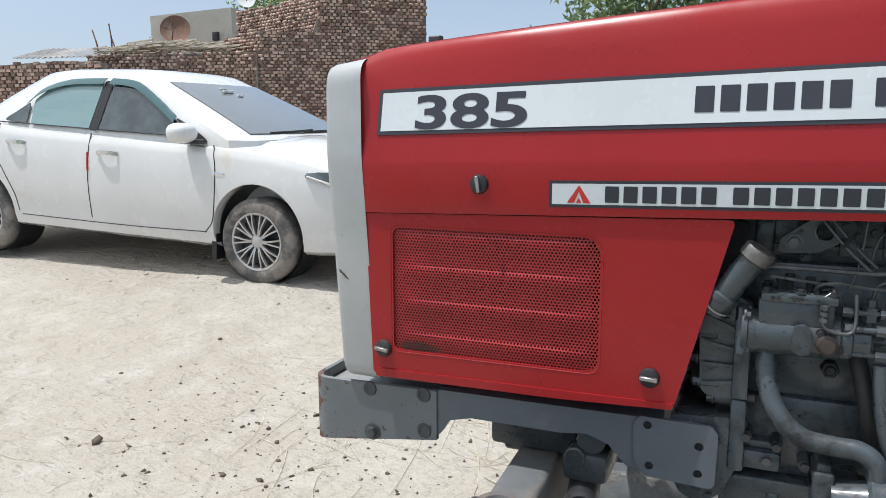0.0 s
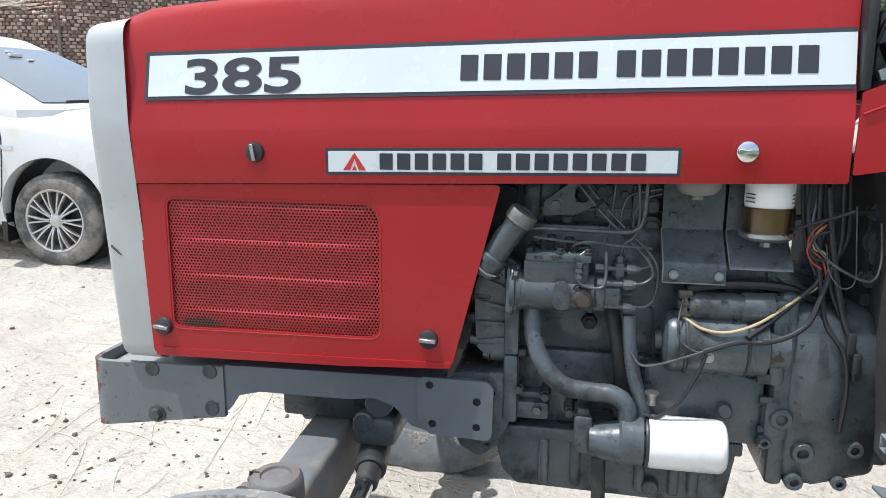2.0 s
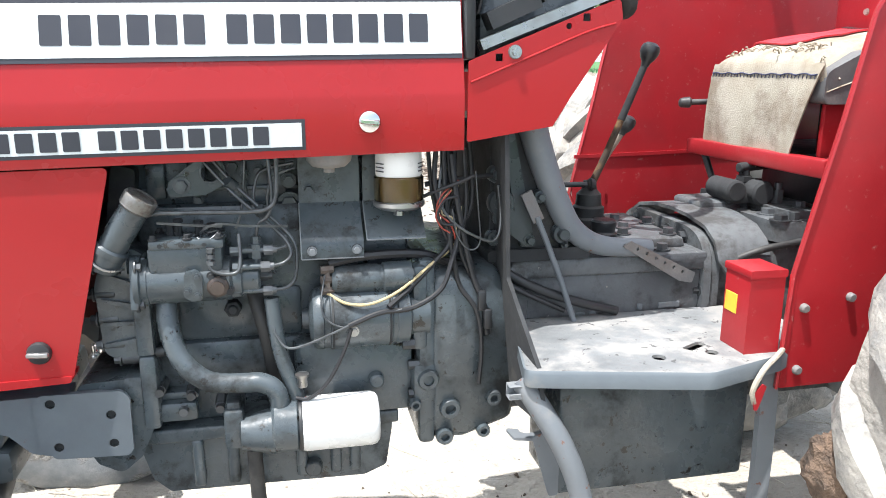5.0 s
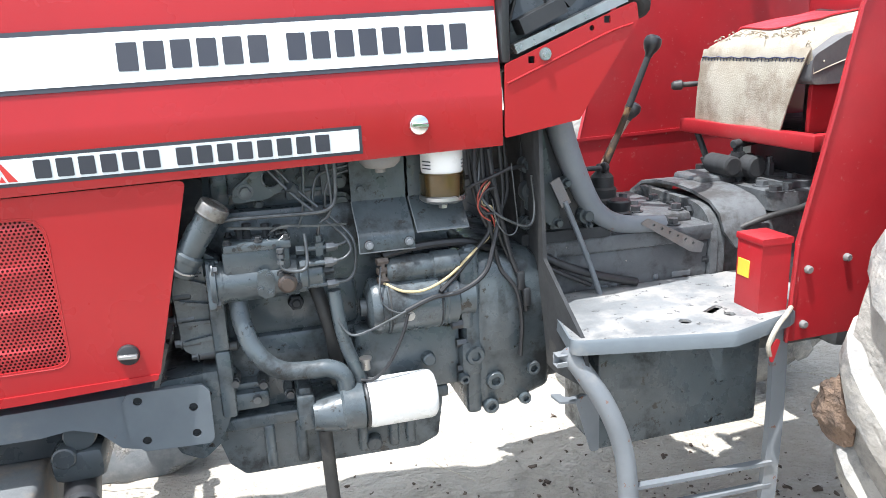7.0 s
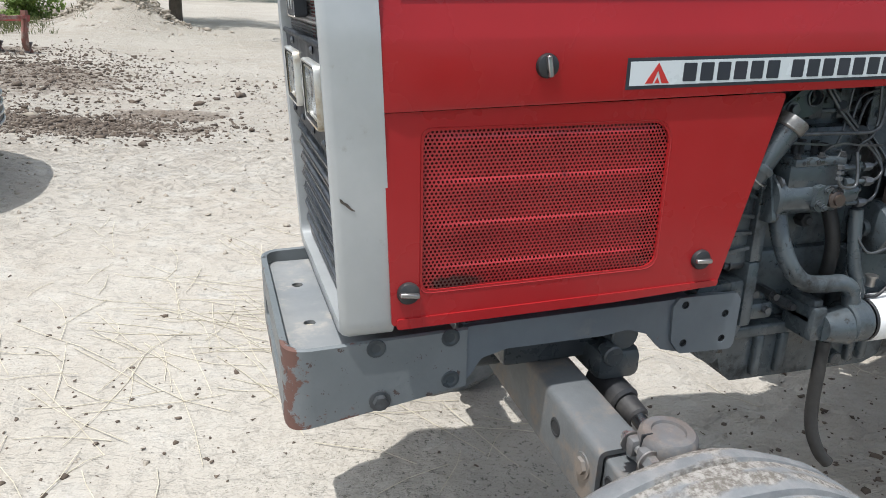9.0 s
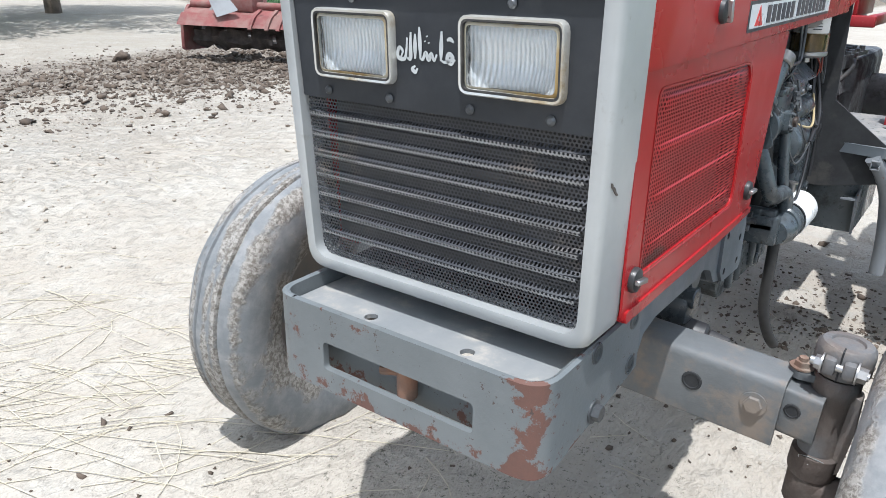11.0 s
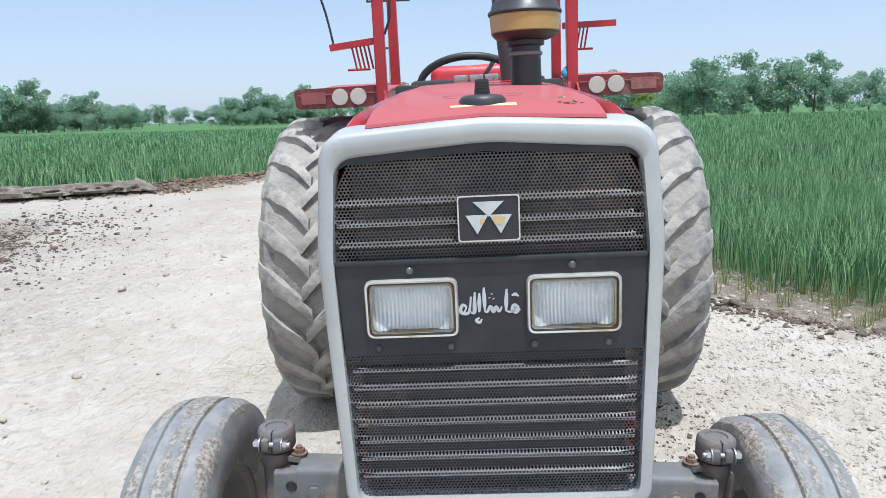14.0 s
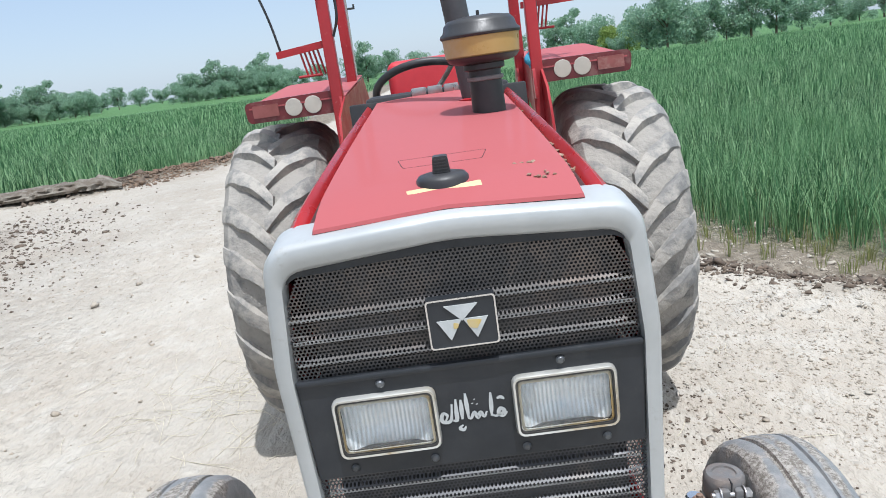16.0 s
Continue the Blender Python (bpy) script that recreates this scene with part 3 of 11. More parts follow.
def ground_material():
    k = Nodes("dry_pale_earth")
    vec = k.coords()
    sep = k.node("ShaderNodeSeparateXYZ", Vector=vec)
    big = k.noise(0.55, 6, 0.6, vec)
    midn = k.noise(4.0, 8, 0.65, vec)
    col = k.mix(k.ramp(big, 0.35, 0.65), (0.430, 0.394, 0.340), (0.390, 0.348, 0.292))
    col = k.mix(k.ramp(midn, 0.45, 0.75), col, (0.468, 0.438, 0.388))
    # smooth trodden stretches keep fewer crumbs than the loose ones
    loose = k.ramp(k.noise(0.42, 4, 0.55, vec), 0.40, 0.60, 0.25, 1.0)
    # trodden flakes and crumbs, their small shadows coloured in, thicker away from the tractor
    crumbly = k.ramp(sep.outputs[1], 1.2, 4.5, 0.30, 1.0)
    loose = k.math("MULTIPLY", loose, crumbly)
    thick_ = k.math("MULTIPLY", k.ramp(sep.outputs[1], 0.8, 6.5, -0.065, 0.065), 1.0)
    patch = k.math("ADD", k.math("MULTIPLY", k.math("SUBTRACT", k.noise(1.3, 6, 0.7, vec), 0.5), 0.20), thick_)
    flake = k.math("ADD", k.noise(17.0, 9, 0.72, vec), patch)
    col = k.mix(k.math("MULTIPLY", k.ramp(flake, 0.52, 0.68, 0, 0.42), loose), col, (0.325, 0.285, 0.235))
    fine = k.math("ADD", k.noise(46.0, 7, 0.75, vec), patch)
    col = k.mix(k.math("MULTIPLY", k.ramp(fine, 0.57, 0.70, 0, 0.40), loose), col, (0.26, 0.222, 0.18))
    col = k.mix(k.math("MULTIPLY", k.ramp(k.noise(120.0, 4, 0.8, vec), 0.34, 0.55, 0.16, 0), loose), col, (0.33, 0.295, 0.25))
    # fine dark dung trodden in under the tractor's nose
    ux, uy = k.math("DIVIDE", k.math("SUBTRACT", sep.outputs[0], 0.45), 0.75), k.math("DIVIDE", k.math("SUBTRACT", sep.outputs[1], 0.1), 0.55)
    under = k.math("ADD", k.math("MULTIPLY", ux, ux), k.math("MULTIPLY", uy, uy))
    speck = k.math("MULTIPLY", k.ramp(k.noise(62.0, 7, 0.75, vec), 0.56, 0.62), k.ramp(under, 0.3, 1.3, 0.8, 0.03))
    col = k.mix(speck, col, (0.085, 0.085, 0.062))
    x, y = sep.outputs[0], sep.outputs[1]
    # dark churned soil beside the yard
    dx, dy = k.math("DIVIDE", k.math("SUBTRACT", x, 6.5), 4.2), k.math("DIVIDE", k.math("SUBTRACT", y, 7.9), 2.0)
    blob = k.math("ADD", k.math("MULTIPLY", dx, dx), k.math("MULTIPLY", dy, dy))
    wob = k.math("ADD", blob, k.math("MULTIPLY", k.math("SUBTRACT", k.noise(1.1, 8, 0.7, vec), 0.5), 2.4))
    col = k.mix(k.ramp(wob, 0.5, 1.3, 0.85, 0), col, k.mix(k.ramp(k.noise(14, 8, 0.7, vec), 0.42, 0.62), (0.13, 0.105, 0.082), (0.28, 0.24, 0.20)))
    # wet mud along the right-hand field, then green shade between the plants
    wn_ = k.math("MULTIPLY", k.math("SUBTRACT", k.noise(1.6, 8, 0.7, vec), 0.5), 0.9)
    r1 = k.math("SUBTRACT", k.math("MULTIPLY", y, -1.0), 1.45)
    r2 = k.math("ADD", k.math("ADD", k.math("MULTIPLY", k.math("SUBTRACT", x, 5.72), 0.536), k.math("MULTIPLY", k.math("SUBTRACT", r1, 0.75), 0.843)), 0.80)
    right = k.math("ADD", k.math("MINIMUM", r1, r2), wn_)
    la = k.math("ADD", k.math("MULTIPLY", k.math("SUBTRACT", x, 13.4), 0.924), k.math("MULTIPLY", k.math("SUBTRACT", y, 9.4), 0.378))
    lb = k.math("ADD", k.math("MULTIPLY", k.math("SUBTRACT", x, 14.3), 0.621), k.math("MULTIPLY", k.math("SUBTRACT", y, 7.2), 0.784))
    l1 = k.math("SUBTRACT", k.math("MINIMUM", la, lb), 1.3)
    l2 = k.math("SUBTRACT", y, 6.0)
    l3 = k.math("SUBTRACT", k.math("SUBTRACT", x, 11.2), k.math("MULTIPLY", k.math("MAXIMUM", k.math("SUBTRACT", y, 9.0), 0.0), 0.35))
    left = k.math("ADD", k.math("MINIMUM", k.math("MINIMUM", l1, l2), l3), wn_)
    wet = k.math("MAXIMUM", right, k.math("ADD", left, 1.25))
    mud = k.mix(k.ramp(k.noise(7, 8, 0.7, vec), 0.4, 0.65), (0.15, 0.125, 0.095), (0.24, 0.205, 0.16))
    wetmask = k.ramp(wet, -0.25, 0.12)
    col = k.mix(wetmask, col, mud)
    far = k.ramp(k.math("MAXIMUM", r2, l1), 6.0, 26.0)
    infield = k.math("MULTIPLY", k.ramp(k.math("MAXIMUM", right, left), 0.6, 1.6), k.math("ADD", 0.35, k.math("MULTIPLY", far, 0.65)))
    green = k.mix(k.ramp(k.noise(0.12, 8, 0.65, vec), 0.35, 0.68), (0.060, 0.145, 0.045), (0.085, 0.185, 0.062))
    green = k.mix(k.ramp(k.noise(3.0, 6, 0.7, vec, (0.35, 1, 1)), 0.4, 0.7), green, (0.03, 0.10, 0.022))
    col = k.mix(infield, col, green)
    water = k.math("MULTIPLY", k.ramp(k.math("MAXIMUM", right, left), 0.45, 0.8), k.math("SUBTRACT", 1.0, far))
    rough = k.ramp(water, 0, 1, 0.95, 0.25)
    # trodden dung in front of the yard wall
    for px, py, rx, ry in ((-1.25, 5.6, 1.3, 0.55), (-2.3, 8.3, 1.4, 1.5), (-0.5, 6.3, 0.7, 0.4), (-6.5, 21, 4.5, 9.0), (-3.4, 11.4, 1.3, 0.7)):
        ex, ey = k.math("DIVIDE", k.math("SUBTRACT", x, px), rx), k.math("DIVIDE", k.math("SUBTRACT", y, py), ry)
        e = k.math("ADD", k.math("ADD", k.math("MULTIPLY", ex, ex), k.math("MULTIPLY", ey, ey)), k.math("MULTIPLY", k.math("SUBTRACT", k.noise(3.2, 9, 0.75, vec), 0.5), 3.4))
        col = k.mix(k.ramp(e, 0.25, 0.95, 0.8, 0), col, k.mix(k.ramp(k.noise(18, 8, 0.7, vec), 0.42, 0.62), (0.115, 0.085, 0.062), (0.25, 0.20, 0.155)))
    hoof = k.node("ShaderNodeTexVoronoi", Vector=vec, Scale=6.5).outputs["Distance"]
    dent = k.math("MULTIPLY", k.ramp(k.math("ADD", hoof, k.math("MULTIPLY", k.math("SUBTRACT", k.noise(14.0, 5, 0.7, vec), 0.5), 0.5)), 0.10, 0.30, 1.0, 0.0), k.ramp(k.noise(0.8, 5, 0.6, vec), 0.42, 0.60))
    h = k.math("ADD", k.math("MULTIPLY", k.noise(6.5, 5, 0.62, vec, (1.0, 1.7, 1.0)), 1.7), k.math("MULTIPLY", k.math("MULTIPLY", k.noise(42.0, 5, 0.65, vec), 0.40), loose))
    h = k.math("SUBTRACT", h, k.math("ADD", k.math("MULTIPLY", dent, 0.24), k.math("MULTIPLY", k.math("MULTIPLY", k.ramp(flake, 0.50, 0.62), 0.13), crumbly)))
    nrm = k.bump(h, 1.0, 0.041)
    return k.done(col, rough, 0.0, nrm)


M_GROUND = ground_material()
gx, gy = soft_axis(-6.0, 14.0, 0.06, 900), soft_axis(-5.0, 11.0, 0.06, 900)
gv = np.array([(x, y, ground_z(x, y)) for x in gx for y in gy], np.float32)
ny = len(gy)
gi = np.arange(len(gx) * ny).reshape(len(gx), ny)
gf = np.stack([gi[:-1, :-1], gi[1:, :-1], gi[1:, 1:], gi[:-1, 1:]], -1).reshape(-1, 4)
ground_me = mesh_np("ground", gv, gf, M_GROUND)
ground_me.polygons.foreach_set("use_smooth", np.ones(len(gf), bool))
ground = hang(new("ground", ground_me))
tagged(ground, "pale dry trampled earth with hoof marks and muddy edges", "ground", kind="structure")


# ---- the tractor: front at x = 0, its left side towards -y ----
tractor = thing("tractor", (1.7, 0, 0), "red and grey farm tractor with a silver nose on dry earth", "tractor")


def nose_x(z):
    return 0.055 + (1.46 - z) * 0.045


def nose_loop(hw_low, hw_mid, hw_top, z_low, z_mid, z_top, crown, r_low, r_top, dx):
    """The outline of the nose seen from ahead, laid on its leaning plane."""
    pts = [(-hw_low, z_low), (hw_low, z_low), (hw_mid, z_mid), (hw_top, z_top), (0, crown), (-hw_top, z_top), (-hw_mid, z_mid)]
    ring = rounded(pts, [r_low, r_low, 0.3, r_top, 0.5, r_top, 0.3], 6)
    return [Vector((nose_x(p[1]) + dx, p[0], p[1])) for p in ring]


bm = BM()
outer = dict(hw_low=0.286, hw_mid=0.302, hw_top=0.283, z_low=0.740, z_mid=1.25, z_top=1.452, crown=1.470, r_low=0.040, r_top=0.055)
mid = dict(hw_low=0.277, hw_mid=0.293, hw_top=0.274, z_low=0.748, z_mid=1.25, z_top=1.443, crown=1.461, r_low=0.040, r_top=0.055)
inner = dict(hw_low=0.263, hw_mid=0.274, hw_top=0.258, z_low=0.764, z_mid=1.24, z_top=1.410, crown=1.430, r_low=0.030, r_top=0.040)
loft(bm, [nose_loop(**{**outer, "z_top": 1.463, "crown": 1.476}, dx=0.091), nose_loop(**outer, dx=0.014), nose_loop(**{**outer, "hw_low": 0.283, "hw_mid": 0.299, "hw_top": 0.280, "z_low": 0.743, "z_top": 1.449, "crown": 1.467}, dx=0.004),
          nose_loop(**mid, dx=-0.001), nose_loop(**{**inner, "z_top": 1.418, "crown": 1.435}, dx=0.002), nose_loop(**inner, dx=0.008), nose_loop(**inner, dx=0.045)])
nose = part("nose_cowl", bm, M_SILVER, tractor, "dull silver sheet-metal nose surround with chipped paint", flat=60)
bm = BM()
plate(bm, rounded([(0.088, 0.998), (0.092, 0.9965), (0.095, 0.992), (0.102, 0.988), (0.107, 0.981), (0.115, 0.975), (0.108, 0.9765), (0.102, 0.981), (0.096, 0.987), (0.090, 0.991)], 0.001, 2), lambda u, v, d: (u, -0.2938 - d - (v - 0.98) * 0.031, v), 0.0012)
part("paint_scratch", bm, surface("bare_scraped_metal", (0.075, 0.065, 0.055), (0.12, 0.09, 0.07), rough=0.7, s=40, bump=0.2), nose)

# dark strip standing for the dirty, shadowed recess above the upper grille
bm = BM()
plate(bm, [Vector(p) for p in ((-0.268, 1.385), (-0.240, 1.400), (0, 1.414), (0.240, 1.400), (0.268, 1.385), (0.268, 1.430), (0, 1.448), (-0.268, 1.430))], lambda u, v, d: (nose_x(v) + 0.016 + d, u, v), 0.004)
part("grille_rim", bm, M_PANEL, nose, "black strip for the dirty, shadowed recess above the grille", smooth=False)

# grille sheets with pressed ridges


def ridged(name, z0, z1, ridges, half, mat, label):
    bm = BM()
    zs = []
    for z in ridges:
        zs += [(z - 0.009, 0.0), (z - 0.002, -0.009), (z + 0.004, -0.010), (z + 0.010, 0.0)]
    zs = [(z0, 0.0)] + zs + [(z1, 0.0)]
    loops = []
    for z, d in zs:
        h = half(z)
        loops.append([Vector((nose_x(z) + 0.022 + d * (0 if i in (0, 14) else 1), -h + 2 * h * i / 14, z)) for i in range(15)])
    loft(bm, loops, closed=False)
    return part(name, bm, mat, tractor, label, flat=25)


ridged("lower_grille", 0.766, 1.062, [0.812 + 0.0353 * i for i in range(7)], lambda z: 0.262 + (z - 0.766) * 0.033, M_GRILLE, "black perforated grille with pressed ridges, paler along the edges")
ridged("upper_grille", 1.225, 1.412, [1.257, 1.294, 1.331], lambda z: 0.270 if z < 1.39 else 0.235, M_GRILLE_TOP, "black perforated upper grille with dust on its ridges")
# a narrow paler strip along each ridge
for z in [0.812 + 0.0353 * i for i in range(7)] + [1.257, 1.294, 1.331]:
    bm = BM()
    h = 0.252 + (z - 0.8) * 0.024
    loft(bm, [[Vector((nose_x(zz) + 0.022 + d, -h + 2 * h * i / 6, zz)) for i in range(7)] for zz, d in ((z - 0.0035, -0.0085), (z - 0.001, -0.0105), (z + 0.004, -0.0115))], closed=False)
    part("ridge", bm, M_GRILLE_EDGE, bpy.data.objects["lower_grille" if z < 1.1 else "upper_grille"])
bm = BM()
box(bm, (0.135, -0.245, 0.79), (0.205, 0.245, 1.40), 0.004)
part("radiator", bm, M_BLACK, tractor, "dark radiator core behind the grille")

# headlamp panel
bm = BM()
HL = ((0.141, 1.143), (-0.144, 1.143))


def on_panel(u, v, d):
    return (nose_x(v) + 0.010 + d, u, v)


plate(bm, [Vector(p) for p in ((-0.266, 1.054), (0.266, 1.054), (0.273, 1.229), (-0.273, 1.229))], on_panel, 0.012,
      [rect(u - 0.071, v - 0.043, u + 0.071, v + 0.043, 0.012) for u, v in HL])
panel = part("headlamp_panel", bm, M_PANEL, tractor, "black headlamp panel with hand-painted white script", smooth=False)
bm = BM()
box(bm, (nose_x(1.228) + 0.004, -0.272, 1.222), (nose_x(1.228) + 0.012, 0.272, 1.232), 0.003)
part("panel_lip", bm, M_PANEL, panel)
for u, v in HL:
    bm = BM()
    o = rect(u - 0.0825, v - 0.0535, u + 0.0825, v + 0.0535, 0.016)
    o2 = rect(u - 0.0805, v - 0.0515, u + 0.0805, v + 0.0515, 0.014)
    i1 = rect(u - 0.0768, v - 0.0478, u + 0.0768, v + 0.0478, 0.011)
    i2 = rect(u - 0.073, v - 0.044, u + 0.073, v + 0.044, 0.010)
    loft(bm, [[Vector(on_panel(p[0], p[1], d)) for p in l] for l, d in ((o, 0.0), (o, -0.009), (o2, -0.013), (i1, -0.012), (i2, 0.002))])
    lamp = part("headlamp", bm, surface("lamp_bezel", (0.66, 0.66, 0.63), (0.55, 0.52, 0.44), rough=0.35, metal=0.6, s=9, bump=0.1, dirt=(0.34, 0.24, 0.12), amount=0.24, dirt_scale=9), tractor, "rectangular headlamp in a tarnished bright bezel")
    bm = BM()
    i0 = rect(u - 0.0735, v - 0.0445, u + 0.0735, v + 0.0445, 0.010)
    loft(bm, [[Vector(on_panel(u + (p[0] - u) * f, v + (p[1] - v) * f, d)) for p in i0] for f, d in ((1, -0.004), (0.93, -0.008), (0.5, -0.012), (0.02, -0.013))])
    part("lens", bm, M_LENS, lamp, "upright-fluted clear headlamp glass").visible_shadow = False
    bm = BM()
    # a parabolic bowl, cut off flat above and below
    rows = []
    for i in range(23):
        q = -0.0445 + 0.089 * i / 22
        row = [Vector(on_panel(u + w, v + q, 0.034 * max(0.0, 1 - (w * w + q * q * 1.2) / 0.0750 ** 2))) for w in (-0.0735 + 0.147 * j / 30 for j in range(31))]
        if i in (0, 22):
            rows.append([Vector(on_panel(u - 0.0735 + 0.147 * j / 30, v + q, 0.0)) for j in range(31)])
        rows.append(row)
    rows[-1], rows[-2] = rows[-2], rows[-1]
    loft(bm, rows, closed=False)
    part("reflector_bowl", bm, M_BOWL_SILVER, lamp, flat=50)
    # black ring added to draw the dark gap line inside the bezel
    bm = BM()
    s1, s2 = rect(u - 0.0772, v - 0.0482, u + 0.0772, v + 0.0482, 0.011), rect(u - 0.0745, v - 0.0455, u + 0.0745, v + 0.0455, 0.010)
    loft(bm, [[Vector(on_panel(p[0], p[1], d)) for p in l] for l, d in ((s1, -0.0100), (s1, -0.0122), (s2, -0.0122), (s2, -0.0060))])
    part("lamp_seal", bm, M_RUBBER, lamp, "thin black ring drawn for the dark gap in the bezel")
    bm = BM()
    g1, g2 = rect(u - 0.0735, v - 0.0445, u + 0.0735, v + 0.0445, 0.010), rect(u - 0.0695, v - 0.0405, u + 0.0695, v + 0.0405, 0.008)
    loft(bm, [[Vector(on_panel(p[0], p[1], d)) for p in l] for l, d in ((g1, -0.0075), (g2, -0.0105))])
    part("lamp_gasket", bm, surface("tarnished_lamp_ring", (0.50, 0.47, 0.38), (0.40, 0.30, 0.14), rough=0.5, s=9, bump=0.1, dirt=(0.36, 0.23, 0.08), amount=0.35, dirt_scale=7), lamp, "tarnished yellow-brown inner ring")
for u, v in ((0.142, 1.212), (-0.142, 1.213), (0.205, 1.068), (0.075, 1.068), (-0.075, 1.068), (-0.205, 1.068)):
    bmb = BM()
    rod(bmb, on_panel(u, v, 0), on_panel(u, v, -0.006), 0.0075, 0.006, 12, 0.002)
    part("panel_screw", bmb, M_BOLT, panel)


def brush(pts, w0, w1=None):
    """One stroke of a brush on the headlamp panel."""
    bm = BM()
    line = smooth_line([Vector((p[0], p[1], 0)) for p in pts], 5)
    a, b = [], []
    for i, p in enumerate(line):
        d = (line[min(i + 1, len(line) - 1)] - line[max(i - 1, 0)]).normalized()
        f = i / (len(line) - 1)
        w = (w0 + ((w1 or w0) - w0) * f) * (0.55 + 0.9 * math.sin(math.pi * min(max(f, 0.06), 0.94)))
        s = Vector((-d.y, d.x, 0)) * w
        a.append(Vector(on_panel(*(p + s).xy, -0.0015)))
        b.append(Vector(on_panel(*(p - s).xy, -0.0015)))
    loft(bm, [a, b], closed=False)
    part("painted_stroke", bm, M_PAINTED_WHITE, panel)


# the script runs from right to left: +y is the left of the words
for st, w in ((((-0.050, 1.135), (-0.043, 1.128), (-0.036, 1.134), (-0.040, 1.142), (-0.046, 1.136), (-0.033, 1.130), (-0.026, 1.132)), 0.0022),
              (((-0.027, 1.172), (-0.026, 1.150), (-0.025, 1.131)), 0.0024),
              (((-0.018, 1.140), (-0.013, 1.131), (-0.008, 1.140), (-0.003, 1.131), (0.002, 1.141), (0.008, 1.131), (0.013, 1.133)), 0.0022),
              (((0.013, 1.176), (0.0125, 1.155), (0.012, 1.132)), 0.0024),
              (((0.003, 1.156), (0.0035, 1.1575)), 0.0024), (((-0.004, 1.154), (-0.0035, 1.1555)), 0.0024), (((-0.001, 1.163), (-0.0005, 1.1645)), 0.0024),
              (((0.018, 1.118), (0.022, 1.112), (0.028, 1.116), (0.022, 1.121)), 0.002),
              (((0.021, 1.166), (0.0215, 1.148), (0.022, 1.131)), 0.0024),
              (((0.029, 1.168), (0.030, 1.147), (0.031, 1.131), (0.037, 1.131)), 0.0024),
              (((0.036, 1.160), (0.038, 1.142), (0.041, 1.131), (0.048, 1.129), (0.055, 1.133), (0.052, 1.145), (0.045, 1.141), (0.049, 1.131)), 0.0022),
              (((-0.048, 1.158), (-0.042, 1.162), (-0.036, 1.160)), 0.002)):
    brush(st, w)

# badge
bm = BM()
BZ = 1.301
plate(bm, rect(-0.053, BZ - 0.040, 0.053, BZ + 0.040, 0.006), lambda u, v, d: (nose_x(v) - 0.004 + d, u, v), 0.022)
badge = part("badge", bm, M_PANEL, tractor, "black badge plate with pale triangles", smooth=False)
bm = BM()
o, i = rect(-0.053, BZ - 0.040, 0.053, BZ + 0.040, 0.006), rect(-0.0505, BZ - 0.0375, 0.0505, BZ + 0.0375, 0.005)
plate(bm, o, lambda u, v, d: (nose_x(v) - 0.0055 + d, u, v), 0.0015, [i])
part("badge_border", bm, M_CHROME, badge, smooth=False)
for tri, mt in ((((-0.026, BZ + 0.029), (0.026, BZ + 0.029), (0, BZ + 0.003)), M_PAINTED_WHITE), (((-0.039, BZ + 0.006), (-0.001, BZ + 0.006), (-0.02, BZ - 0.027)), M_PAINTED_WHITE),
                (((0.001, BZ + 0.006), (0.039, BZ + 0.006), (0.02, BZ - 0.027)), M_PAINTED_WHITE)):
    bm = BM()
    plate(bm, [Vector(p) for p in tri], lambda u, v, d: (nose_x(v) - 0.0060 + d, u, v), 0.0015)
    part("badge_triangle", bm, mt, badge, smooth=False)
for spot in (((-0.030, BZ + 0.002), (-0.006, BZ + 0.004), (-0.009, BZ - 0.009), (-0.021, BZ - 0.012)), ((0.006, BZ - 0.001), (0.014, BZ + 0.002), (0.015, BZ - 0.009), (0.008, BZ - 0.008))):
    bm = BM()
    plate(bm, rounded(list(spot), 0.002, 2), lambda u, v, d: (nose_x(v) - 0.0064 + d, u, v), 0.0012)
    part("yellow_stain", bm, M_GOLD, badge, "yellowed remains of a sticker", smooth=False)


# hood
def hood_top(x):
    return 1.478 + 0.098 * min(max((x - 0.13) / 1.385, 0), 1) ** 0.82


def crease(x):
    return 1.238 + (x - 0.17) * 0.0175


def hood_low(x):
    return 1.131 + (x - 0.17) * 0.0245


XF, XR = 0.128, 1.515


def hood_section(x, side):
    t, c = hood_top(x), crease(x)
    pts = [(0.2985, hood_low(x)), (0.2995, hood_low(x) + 0.006), (0.3000, c - 0.004), (0.2990, c + 0.004), (0.268, 1.385 + (x - 0.17) * 0.03), (0.2605, t - 0.058), (0.252, t - 0.028), (0.244, t - 0.010), (0.237, t - 0.004), (0.229, t - 0.010), (0.223, t - 0.021), (0.204, t - 0.023)]
    return [Vector((x, side * y, z)) for y, z in pts]


